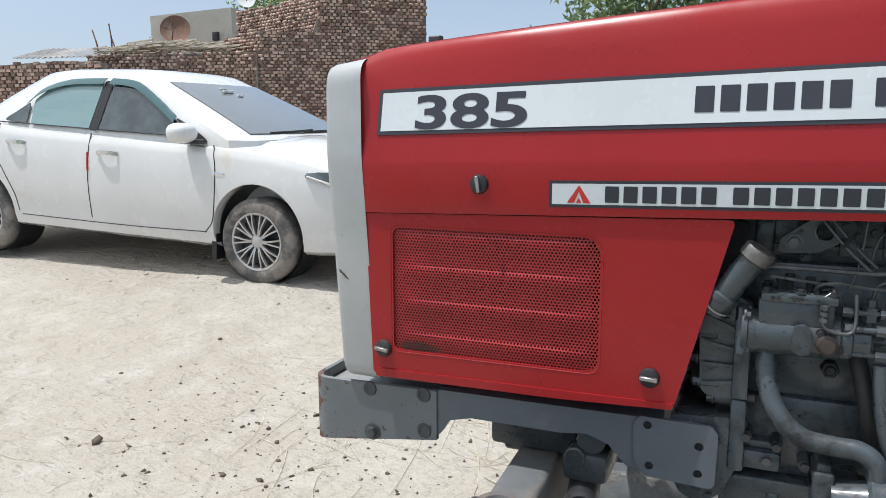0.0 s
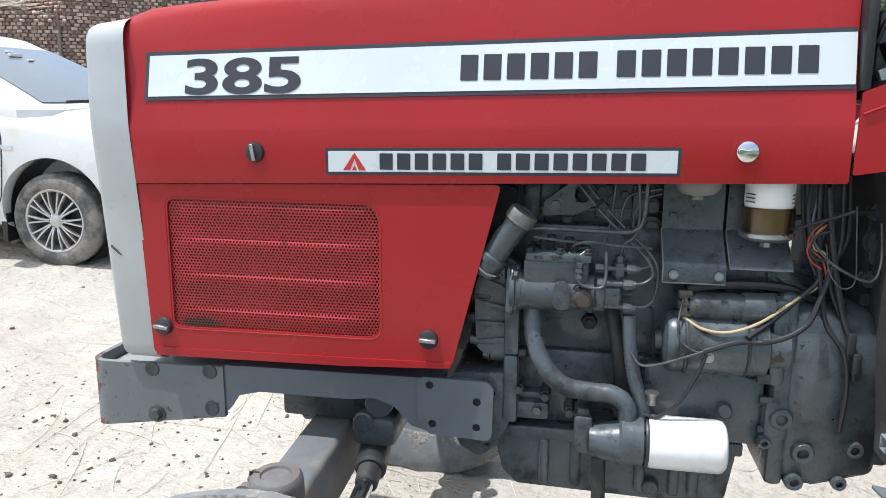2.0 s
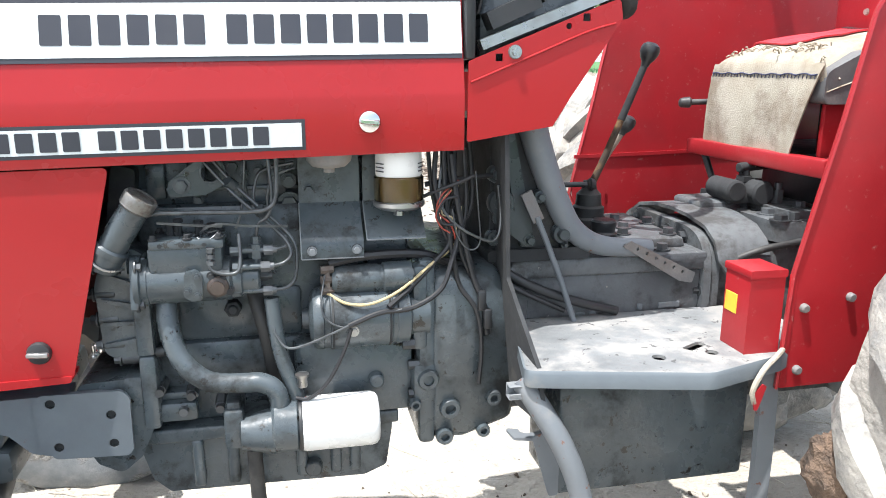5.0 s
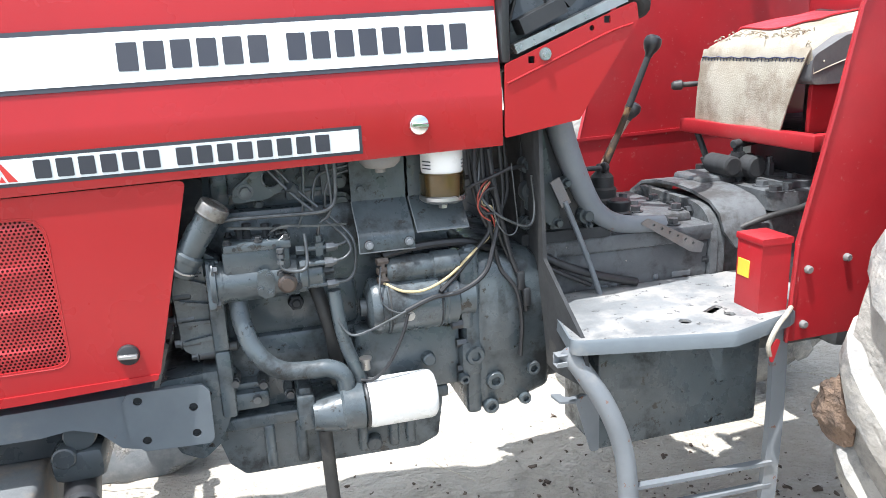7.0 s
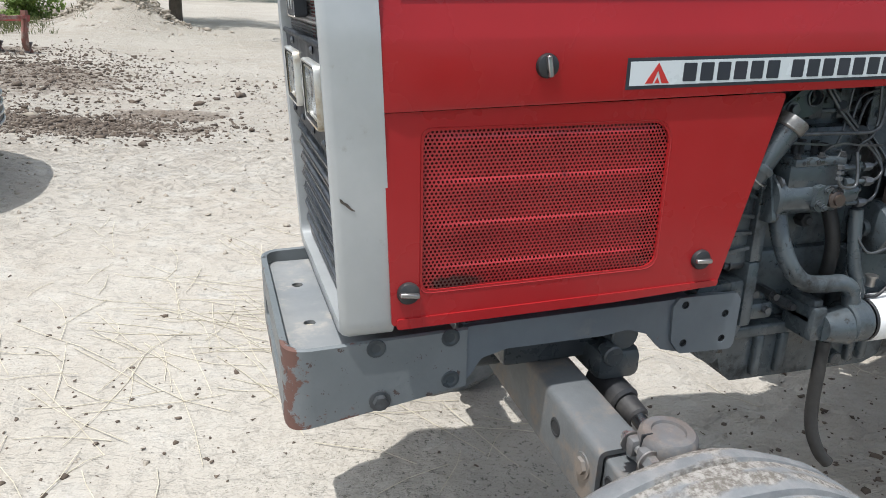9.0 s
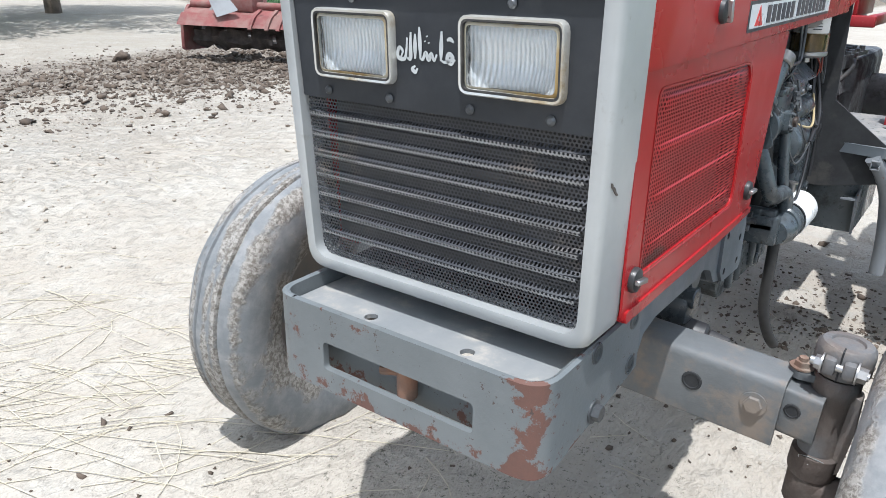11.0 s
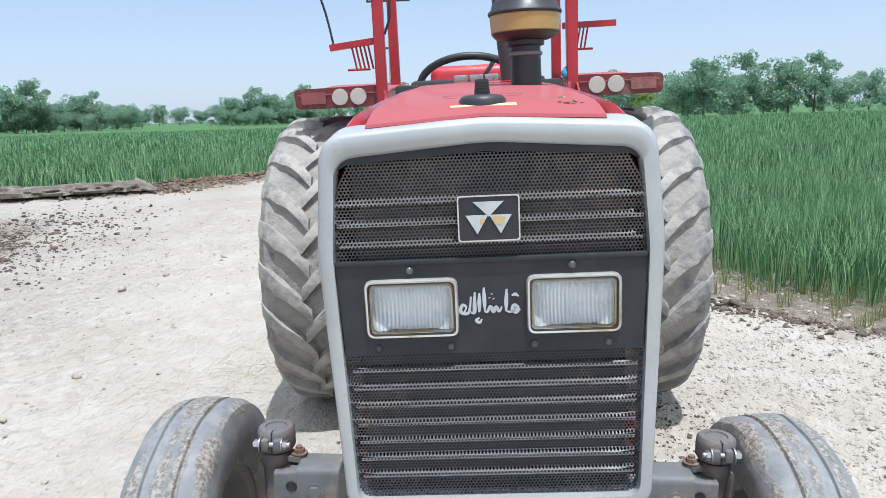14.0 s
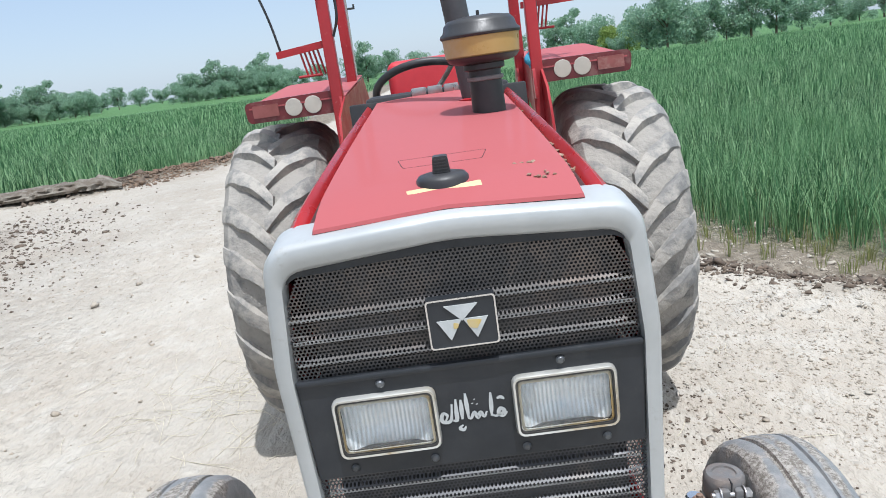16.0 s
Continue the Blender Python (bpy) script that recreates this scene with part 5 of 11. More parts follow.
    bolt(bm, (K.x - 0.048, K.y + side * 0.026, 0.660), (0, side, 0), 0.014, 0.014)
    bolt(bm, (K.x - 0.048, K.y - side * 0.026, 0.660), (0, -side, 0), 0.013, 0.010)
    part("clamp_bolt", tilted(bm), M_STEEL, axle, "clamp bolt with worn steel nuts")
    bm = BM()
    plate(bm, rounded([(-0.005, 0.035), (-0.030, -0.060), (-0.018, -0.078), (0.012, -0.078), (0.030, 0.030)], 0.010, 3), lambda u, v, d: (K.x + u, K.y + side * v, 0.604 + d), 0.014)
    part("stop_plate", tilted(bm), M_AXLE, axle, flat=40)
    bm = BM()
    rod(bm, (K.x - 0.008, K.y - side * 0.060, 0.618), (K.x - 0.008, K.y - side * 0.060, 0.640), 0.008, seg=12)
    bolt(bm, (K.x - 0.008, K.y - side * 0.060, 0.620), (0, 0, 1), 0.0145, 0.010)
    part("stop_bolt", tilted(bm), M_RUST, axle, "rusty steering stop bolt")
    turned([(0.0, 0.468), (0.033, 0.468), (0.042, 0.462), (0.043, 0.425), (0.040, 0.414), (0.0, 0.414)], "kingpin_collar", M_SPINDLE, "rusty collar under the kingpin", 24)
    turned([(0.0, 0.416), (0.036, 0.416), (0.038, 0.408), (0.037, 0.352), (0.030, 0.340), (0.0, 0.340)], "spindle_boss", M_SPINDLE, "rusty spindle boss", 24)
    bm = BM()
    plate(bm, rounded([(-0.020, 0.0), (-0.008, 0.004), (0.012, 0.003), (0.024, -0.002), (0.022, -0.009), (0.004, -0.012), (-0.014, -0.010)], 0.002, 2), lambda u, v, d: (K.x - 0.0365 + abs(u) * 0.35 - 0.006 - d, K.y + u, 0.463 + v), 0.001)
    part("bare_patch", tilted(bm), M_SILVER, axle, "chipped pale patch on the collar", smooth=False)
    bm = BM()
    rod(bm, (K.x, K.y, 0.385), (K.x, side * 0.70, 0.385), 0.035, 0.028, 16)
    part("stub_axle", tilted(bm), M_SPINDLE, axle)
    bm = BM()
    rod(bm, (0.640, side * 0.20, 0.552), (0.652, side * 0.30, 0.536), 0.034, 0.034, 18, 0.006)
    rod(bm, (0.652, side * 0.30, 0.536), (0.656, side * 0.345, 0.528), 0.026, 0.024, 16, 0.004)
    part("cylinder_body", bm, M_BLACK, axle, "black steering cylinder")
    bm = BM()
    rod(bm, (0.655, side * 0.33, 0.530), (0.650, side * 0.52, 0.500), 0.018, seg=16)
    rod(bm, (0.658, side * 0.52, 0.48), (0.658, side * 0.52, 0.54), 0.022, 0.022, 14, 0.004)
    part("cylinder_rod", bm, M_CHROME, axle)
bm = BM()
box(bm, (0.60, -0.27, 0.57), (0.70, 0.27, 0.64), 0.02)
rod(bm, (0.63, -0.275, 0.63), (0.63, -0.24, 0.63), 0.022, seg=14, bevel=0.003)
rod(bm, (0.66, -0.26, 0.665), (0.66, 0.26, 0.665), 0.03, seg=14, bevel=0.003)
part("steering_bracket", bm, M_GREY_DK, axle, "dark steering linkage bracket")


# wheels
def ring_profile(r, rim, w):
    """Half-open tyre section with three ribs."""
    h = w / 2
    p = [(rim, -h * 0.72), (rim + 0.012, -h * 0.80), (rim + (r - rim) * 0.45, -h * 0.99), (r - 0.052, -h * 0.98), (r - 0.022, -h * 0.86), (r - 0.013, -h * 0.74)]
    q = [(r - 0.006, -h * 0.62), (r - 0.004, -h * 0.42), (r - 0.011, -h * 0.385), (r - 0.011, -h * 0.33), (r - 0.002, -h * 0.30), (r, 0)]
    p += q
    return p + [(a, -b) for a, b in reversed(p[:-1])]


def front_wheel(y, z, side, yaw):
    C = Matrix.Translation((0.555, y, z)) @ pose(0, 0, 0, 0, 0, yaw) @ pose(0, 0, 0, -90 * side, 0, 0)
    w = hang(new("front_wheel"), tractor, "ribbed front wheel with a dusty worn tyre")
    bm = BM()
    lathe(bm, ring_profile(0.396, 0.215, 0.215), None, 72)
    for v in bm.verts:
        r = v.co.xy.length
        if r > 0.3:
            k = 0.0025 * noise.noise(v.co * 9)
            v.co.xy *= 1 + k / r * (2.2 if r > 0.37 else 1)
    part("tyre", bm, M_TYRE_F, w, "worn ribbed tyre caked with pale dust", flat=32, at=None).matrix_basis = C
    bm = BM()
    prof = [(0.221, -0.075), (0.224, -0.068), (0.212, -0.062), (0.20, -0.055), (0.192, -0.02), (0.188, 0.02), (0.20, 0.055), (0.212, 0.062), (0.224, 0.068), (0.221, 0.075)]
    lathe(bm, prof, None, 48)
    thick(bm, 0.004)
    part("rim", bm, M_RIM, w, "grey painted steel rim").matrix_basis = C
    bm = BM()
    lathe(bm, [(0.19, 0.0), (0.15, 0.022), (0.12, 0.03), (0.07, 0.032), (0.06, 0.05), (0.05, 0.07), (0.0, 0.075)], None, 40)
    lathe(bm, [(0.19, -0.006), (0.12, 0.022), (0.05, 0.02), (0.05, -0.07), (0.0, -0.075)], None, 40)
    part("disc", bm, M_RIM, w).matrix_basis = C
    for k in range(6):
        bm = BM()
        a = k * math.pi / 3
        bolt(bm, (0.095 * math.cos(a), 0.095 * math.sin(a), 0.031), (0, 0, 1), 0.011, 0.011)
        part("wheel_nut", bm, M_BOLT, w).matrix_basis = C
    return w


front_wheel(-0.718, 0.290, -1, 0)
front_wheel(0.756, 0.358, 1, 1.0)


def rear_wheel(y, side):
    C = Matrix.Translation((2.82, y, 0.700)) @ pose(0, 0, 0, -90 * side, 0, 0) @ Matrix.Diagonal((1.034, 1.034, 1, 1))
    w = hang(new("rear_wheel"), tractor, "large rear wheel with chevron lugs, grey with dried mud")
    R, W = 0.718, 0.50
    bm = BM()
    h = W / 2
    prof = [(0.385, -h * 0.66), (0.40, -h * 0.75), (0.50, -h * 0.97), (0.60, -h * 0.99), (0.665, -h * 0.93), (0.700, -h * 0.80), (0.712, -h * 0.5), (0.718, 0)]
    prof += [(a, -b) for a, b in reversed(prof[:-1])]
    lathe(bm, prof, None, 80)
    part("tyre", bm, M_TYRE, w, "dusty rear tractor tyre").matrix_basis = C
    # one lug, then its repeats round the tyre
    bm = BM()
    sec = []
    for s in range(9):
        f = s / 8
        z = -0.02 + f * (h * 0.99 + 0.012)
        ang = 0.03 + 0.30 * (f ** 0.82)
        crown = 0.716 - 0.10 * max(f - 0.60, 0) ** 1.6 * 3.0
        height = 0.038 if f < 0.75 else 0.038 - 0.010 * (f - 0.75) * 4
        half = 0.032 + 0.016 * f
        tip = 0.020 + 0.014 * f
        row = []
        height *= 0.86
        for da, rr in ((-half * 1.30, crown - 0.010), (-half * 1.12, crown + height * 0.12), (-tip * 1.36, crown + height * 0.96), (0, crown + height * 1.08), (tip * 1.36, crown + height * 0.96), (half * 1.12, crown + height * 0.12), (half * 1.30, crown - 0.010)):
            a = ang + da / 0.74
            row.append(Vector((rr * math.cos(a), rr * math.sin(a), z)))
        sec.append(row)
    last = []
    for p in sec[-1]:
        q = p.copy()
        rr = q.xy.length
        q.xy *= (rr - 0.085) / rr
        q.z = h * 1.0
        last.append(q)
    sec.append(last)
    loft(bm, sec, closed=False)
    bm.faces.new([v for v in bm.verts][0:7])
    bmesh.ops.recalc_face_normals(bm, faces=bm.faces)
    for f in bm.faces:
        f.smooth = True
    for e in bm.edges:
        e.smooth = e.calc_face_angle(0.0) < 0.5
    for v in bm.verts:
        v.co += Vector((noise.noise(v.co * 14), noise.noise(v.co * 14 + Vector((5, 0, 0))), 0)) * 0.014
    me = bpy.data.meshes.new("lug")
    bm.to_mesh(me)
    bm.free()
    me.materials.append(M_LUG)
    bm = BM()
    bm.from_mesh(me)
    bmesh.ops.transform(bm, matrix=Matrix.Diagonal((1, 1, -1, 1)), verts=bm.verts[:])
    bmesh.ops.reverse_faces(bm, faces=bm.faces[:])
    me2 = bpy.data.meshes.new("lug")
    bm.to_mesh(me2)
    bm.free()
    me2.materials.append(M_LUG)
    N = 22
    sgn = side
    for k in range(N):
        for mm, off in ((me, 0.0), (me2, 0.5)):
            a = 2 * math.pi * (k + off) / N
            flip = Matrix.Identity(4)
            hang(new("lug", mm), w).matrix_basis = C @ (pose(0, 0, 0, 180, 0, 0) if side < 0 else flip) @ pose(0, 0, 0, 0, 0, math.degrees(a) + 4)
    bm = BM()
    lathe(bm, [(0.395, -0.165), (0.402, -0.155), (0.385, -0.148), (0.37, -0.12), (0.36, 0.0), (0.37, 0.12), (0.385, 0.148), (0.402, 0.155), (0.395, 0.165)], None, 56)
    thick(bm, 0.005)
    part("rim", bm, M_SILVER, w, "silver painted rear rim").matrix_basis = C
    bm = BM()
    lathe(bm, [(0.365, 0.02), (0.30, 0.05), (0.22, 0.07), (0.12, 0.065), (0.10, 0.10), (0.0, 0.11)], None, 48)
    lathe(bm, [(0.365, 0.012), (0.22, 0.06), (0.11, 0.055), (0.11, -0.2), (0.0, -0.2)], None, 48)
    part("disc", bm, M_SILVER, w).matrix_basis = C
    return w


rear_wheel(-0.815, -1)
rear_wheel(0.815, 1)

bm = BM()
bmesh.ops.create_icosphere(bm, subdivisions=3, radius=1)
for v in bm.verts:
    q = Vector((v.co.x * 0.026, v.co.y * 0.048, v.co.z * 0.065)) * (1 + 0.5 * noise.noise(v.co * 2.2) + 0.25 * noise.noise(v.co * 6))
    v.co = q + Vector((2.088, -0.618, 0.648))
part("mud_clump", bm, M_MUD, bpy.data.objects["rear_wheel"], "brown clump of dried mud on the tyre")


# ---- engine and gearbox ----
engine = hang(new("engine"), tractor, "grey-painted diesel engine, bare and oily on its side")


def eng(name, bm, mat=M_GREY, label="", **kw):
    return part(name, bm, mat, engine, label, **kw)


bm = BM()
box(bm, (0.93, -0.19, 0.62), (1.43, 0.19, 1.06), 0.012)
box(bm, (0.93, -0.205, 0.64), (1.22, -0.18, 0.80), 0.01)
box(bm, (0.99, -0.198, 0.80), (1.22, -0.18, 0.90), 0.012)
eng("cylinder_block", bm, M_GREY, "grey cast cylinder block")
bm = BM()
box(bm, (0.92, -0.16, 1.055), (1.46, 0.16, 1.155), 0.008)
for i in range(7):
    box(bm, (0.95 + i * 0.072, -0.172, 1.07), (0.985 + i * 0.072, -0.155, 1.14), 0.006)
box(bm, (0.92, -0.168, 1.083), (1.46, -0.155, 1.091), 0.002)
eng("cylinder_head", bm, M_GREY, "dark oily cylinder head")
bm = BM()
box(bm, (0.94, -0.13, 1.155), (1.44, 0.13, 1.235), 0.025)
eng("rocker_cover", bm, M_GREY_DK)
bm = BM()
rod(bm, (0.935, -0.225, 0.93), (0.935, 0.2, 0.93), 0.01)
plate(bm, rounded([(0.868, 0.80), (0.945, 0.785), (0.955, 0.98), (0.925, 1.0), (0.880, 0.99), (0.862, 0.93)], 0.025, 4), lambda u, v, d: (u, -0.245 + d, v), 0.45)
timing = eng("timing_cover", bm, M_GREY, "cast timing cover with bolts round its edge", flat=50)
bm = BM()
box(bm, (0.925, -0.262, 0.80), (0.955, -0.20, 0.985), 0.006)
part("cover_flange", bm, M_GREY, timing)
for x, z in ((0.870, 0.965), (0.866, 0.915), (0.868, 0.868), (0.873, 0.82), (0.90, 0.79), (0.94, 0.80)):
    bm = BM()
    rod(bm, (x - 0.006, -0.236, z), (x + 0.030, -0.236, z), 0.0105, seg=12, bevel=0.002)
    bolt(bm, (x - 0.006, -0.236, z), (-1, 0, 0), 0.009, 0.010)
    part("cover_bolt", bm, M_BOLT, timing)
for z0, z1 in ((0.955, 0.935), (0.905, 0.895), (0.862, 0.862), (0.822, 0.830)):
    bm = BM()
    bar(bm, [(0.872, -0.246, z0), (0.925, -0.250, z1)], 0.010, 0.007, (0, 1, 0), 1)
    part("cover_rib", bm, M_GREY, timing)
# fan pulley and dark space ahead of the engine
bm = BM()
rod(bm, (0.70, 0, 0.98), (0.86, 0, 0.98), 0.06, seg=24)
rod(bm, (0.84, 0, 0.80), (0.865, 0, 0.80), 0.10, seg=28, bevel=0.006)
fan = eng("cooling_fan", bm, M_BLACK, "black cooling fan and pulley")
for k in range(6):
    bm = BM()
    box(bm, (-0.004, 0.03, -0.035), (0.004, 0.21, 0.035), 0.003, 1, Matrix.Translation((0.72, 0, 0.98)) @ pose(0, 0, 0, 60 * k, 0, 0) @ pose(0, 0, 0, 0, 0, 18))
    part("fan_blade", bm, M_BLACK, fan)
# boxes added to fill the bay; their dark red stands for shade
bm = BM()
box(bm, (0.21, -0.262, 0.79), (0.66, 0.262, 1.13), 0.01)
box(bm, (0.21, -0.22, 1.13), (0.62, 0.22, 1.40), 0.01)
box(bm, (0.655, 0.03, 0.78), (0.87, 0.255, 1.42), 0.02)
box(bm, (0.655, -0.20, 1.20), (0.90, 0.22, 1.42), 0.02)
eng("radiator_shroud", bm, surface("bay_shade_red", (0.12, 0.018, 0.017), (0.08, 0.015, 0.015), rough=0.8, s=6, bump=0.1), "dark red boxes filling the shaded bay behind the side screens")

# oil filler: a straight slanting pipe with a flat crimped cap
bm = BM()
rod(bm, (0.902, -0.268, 1.004), (0.951, -0.276, 1.078), 0.0255, 0.0245, 26)
lathe(bm, [(0.030, 0.0), (0.031, 0.003), (0.031, 0.012), (0.027, 0.016)], frame_of((0.897, -0.267, 0.996), (0.946, -0.275, 1.070))[0], 26)
rod(bm, (0.884, -0.258, 0.972), (0.903, -0.268, 1.005), 0.031, 0.029, 22, 0.003)
filler = eng("oil_filler_neck", bm, M_GREY, "slanting grey oil filler pipe", flat=40)
bm = BM()
lathe(bm, [(0.0255, 0.0), (0.0275, 0.001), (0.0290, 0.004), (0.0285, 0.006), (0.0290, 0.008), (0.0290, 0.022), (0.0275, 0.0255), (0.0245, 0.0258), (0.0225, 0.0240), (0.012, 0.0250), (0.0, 0.0255)], frame_of((0.948, -0.2755, 1.073), (0.978, -0.281, 1.118))[0], 32)
part("filler_cap", bm, M_ALU, filler, "dull flat aluminium filler cap with a crimped rim", flat=40)
bm = BM()
ring_m = frame_of((0.893, -0.262, 0.984), (0.912, -0.272, 1.017))[0]
tube(bm, [tuple(ring_m @ Vector((0.033 * math.cos(t_), 0.033 * math.sin(t_), 0.002 * math.sin(t_ * 3)))) for t_ in np.linspace(0, 6.283, 20)], 0.0022, 6, 2)
part("hose_clip", bm, M_STEEL, filler)
# lifting eye
bm = BM()
plate(bm, rounded([(0.990, 1.078), (1.058, 1.082), (1.092, 1.100), (1.094, 1.136), (1.070, 1.152), (1.046, 1.146), (0.994, 1.106)], 0.014, 4), lambda u, v, d: (u, -0.205 + d, v), 0.012, [circle(1.068, 1.122, 0.0160)])
eng("lifting_eye", bm, M_GREY, "grey lifting eye plate", flat=50)
bm = BM()
lathe(bm, [(0.0175, 0.0), (0.0195, 0.0), (0.0195, 0.004), (0.0165, 0.005)], frame_of((1.068, -0.205, 1.122), (1.068, -1.0, 1.122))[0], 24)
eng("eye_rim", bm, M_GREY)
bm = BM()
bolt(bm, (1.017, -0.205, 1.100), (0, -1, 0), 0.011, 0.009)
part("eye_bolt", bm, M_BOLT, engine)
# head studs and small castings behind the pipes
for x, z, r in ((1.105, 1.128, 0.010), (1.125, 1.112, 0.007), (1.180, 1.040, 0.014), (1.205, 1.055, 0.016), (1.150, 1.120, 0.008), (1.040, 1.068, 0.007), (1.205, 1.100, 0.010)):
    bm = BM()
    bolt(bm, (x, -0.172, z), (0, -1, 0), r, 0.010)
    part("head_nut", bm, M_GREY_DK, engine)

# injection pump: a round body with a flat-topped governor housing on it
pump = hang(new("injection_pump"), engine, "grey fuel injection pump with pipes and levers")
bm = BM()
rod(bm, (0.950, -0.255, 0.938), (1.100, -0.255, 0.938), 0.040, seg=28, bevel=0.004)
part("pump_body", bm, M_GREY, pump, flat=40)
bm = BM()
rod(bm, (1.098, -0.255, 0.938), (1.118, -0.255, 0.938), 0.036, seg=26, bevel=0.003)
rod(bm, (1.112, -0.255, 0.938), (1.148, -0.255, 0.938), 0.031, seg=24, bevel=0.004)
part("pump_head", bm, M_GREY, pump, "round hydraulic head of the pump", flat=40)
bm = BM()
box(bm, (0.962, -0.288, 0.955), (1.086, -0.222, 1.006), 0.006)
part("governor_housing", bm, M_GREY, pump, flat=40)
bm = BM()
box(bm, (0.966, -0.294, 1.002), (1.090, -0.218, 1.0185), 0.004)
cover = part("governor_cover", bm, M_GREY, pump, "flat governor cover with screws", flat=40)
for x, y in ((0.974, -0.287), (1.030, -0.288), (1.082, -0.287), (0.976, -0.226), (1.080, -0.226)):
    bm = BM()
    bolt(bm, (x, y, 1.0185), (0, 0, 1), 0.0055, 0.006)
    part("cover_screw", bm, M_NEARBLACK, cover)
# near-black discs on the rim, dark like the inside of pits
for x in (0.985, 1.020, 1.058):
    bm = BM()
    rod(bm, (x, -0.294, 1.0095), (x, -0.2952, 1.0095), 0.0038, seg=10)
    part("screw_pit", bm, M_NEARBLACK, cover)
bm = BM()
lathe(bm, [(0, 0), (0.046, 0), (0.048, 0.003), (0.048, 0.010), (0.042, 0.012), (0.042, 0.022), (0, 0.022)], frame_of((0.936, -0.255, 0.938), (1.0, -0.255, 0.938))[0], 28)
plate(bm, rounded([(0.892, -0.30), (0.985, -0.272), (0.985, -0.238), (0.892, -0.215)], 0.014, 3), lambda u, v, d: (0.930 + d, v, u), 0.010)
part("pump_flange", bm, M_GREY, pump, flat=40)
for z in (0.905, 0.972):
    bm = BM()
    bolt(bm, (0.940, -0.284, z), (1, 0, 0), 0.009, 0.008)
    part("flange_nut", bm, M_BOLT, pump)
bm = BM()
plate(bm, rounded([(1.019, 0.921), (1.032, 0.911), (1.050, 0.913), (1.052, 0.955), (1.040, 0.966), (1.022, 0.962)], 0.007, 3), lambda u, v, d: (u, -0.304 + d, v), 0.018)
part("pump_side_cover", bm, M_GREY, pump, flat=50)
for x, z in ((1.042, 0.921), (1.043, 0.955), (1.026, 0.930)):
    bm = BM()
    bolt(bm, (x, -0.304, z), (0, -1, 0), 0.0048, 0.004)
    part("pump_screw", bm, M_GREY_DK, pump)
bm = BM()
lathe(bm, [(0, 0), (0.017, 0), (0.0185, 0.003), (0.0185, 0.012), (0.015, 0.015), (0.012, 0.016), (0.012, 0.022), (0, 0.023)], frame_of((1.076, -0.288, 0.934), (1.076, -1.0, 0.934))[0], 18)
part("timing_plug", bm, surface("oily_brown_plug", (0.07, 0.05, 0.04), (0.045, 0.035, 0.03), rough=0.4, s=20, bump=0.2), pump, "oily brown plug")
for x, z in ((1.084, 0.948), (1.066, 0.952), (1.095, 0.925)):
    bm = BM()
    bolt(bm, (x, -0.290, z), (0, -1, 0), 0.006, 0.008)
    part("pump_screw", bm, M_NEARBLACK, pump)
# banjo unions in three rows, each with its nut
for z, x0, x1, y in ((0.990, 1.098, 1.176, -0.270), (0.963, 1.102, 1.170, -0.284), (0.917, 1.096, 1.172, -0.276), (0.940, 1.120, 1.165, -0.262)):
    bm = BM()
    rod(bm, (x0, y, z), (x0 + 0.016, y, z), 0.0095, seg=6)
    rod(bm, (x0 + 0.014, y, z), (x1 - 0.012, y, z), 0.0052, seg=10)
    part("pipe_stub", bm, M_GREY, pump)
    bm = BM()
    rod(bm, (x1 - 0.020, y, z), (x1 - 0.004, y, z), 0.0098, seg=6)
    rod(bm, (x1 - 0.004, y, z), (x1 + 0.003, y, z), 0.0070, seg=10)
    part("union_nut", bm, M_BOLT, pump, "worn steel union nut")
bm = BM()
rod(bm, (1.143, -0.262, 0.93), (1.143, -0.262, 1.010), 0.0075, seg=12)
rod(bm, (1.143, -0.262, 0.975), (1.143, -0.262, 1.000), 0.0145, seg=6)
rod(bm, (1.143, -0.262, 1.000), (1.143, -0.262, 1.014), 0.0095, seg=6)
part("banjo_fitting", bm, M_GREY, pump)
# throttle levers and rods on the cover
bm = BM()
for x, h in ((0.998, 0.016), (1.012, 0.024), (1.046, 0.020), (1.068, 0.014)):
    rod(bm, (x, -0.250, 1.018), (x, -0.250, 1.018 + h), 0.0065, seg=8)
    rod(bm, (x, -0.250, 1.018 + h), (x, -0.250, 1.024 + h), 0.0085, seg=6)
part("lever_shaft", bm, M_NEARBLACK, pump)
bm = BM()
bar(bm, [(0.978, -0.262, 1.044), (1.030, -0.268, 1.040), (1.088, -0.272, 1.036)], 0.0030, 0.0045, (0, 1, 0))
part("throttle_rod", bm, M_PIPE, pump, "thin steel throttle rod")
bm = BM()
bar(bm, [(1.050, -0.270, 1.024), (1.062, -0.276, 1.036), (1.088, -0.280, 1.042), (1.130, -0.276, 1.036), (1.200, -0.268, 1.031)], 0.0026, 0.0042, (0, 1, 0))
part("throttle_lever", bm, M_PIPE, pump, "worn flat throttle lever")
bm = BM()
tube(bm, [(1.046, -0.284, 1.020), (1.058, -0.290, 1.014), (1.072, -0.288, 1.020), (1.082, -0.28, 1.030), (1.064, -0.282, 1.028)], 0.0016, 6)
part("return_spring", bm, M_PIPE, pump)
bm = BM()
tube(bm, [(1.069, -0.300, 1.000), (1.066, -0.305, 0.975), (1.074, -0.306, 0.963), (1.095, -0.306, 0.958), (1.112, -0.304, 0.962), (1.117, -0.298, 0.985), (1.116, -0.288, 1.025)], 0.0032, 10)
part("leak_off_pipe", bm, M_PIPE, pump)
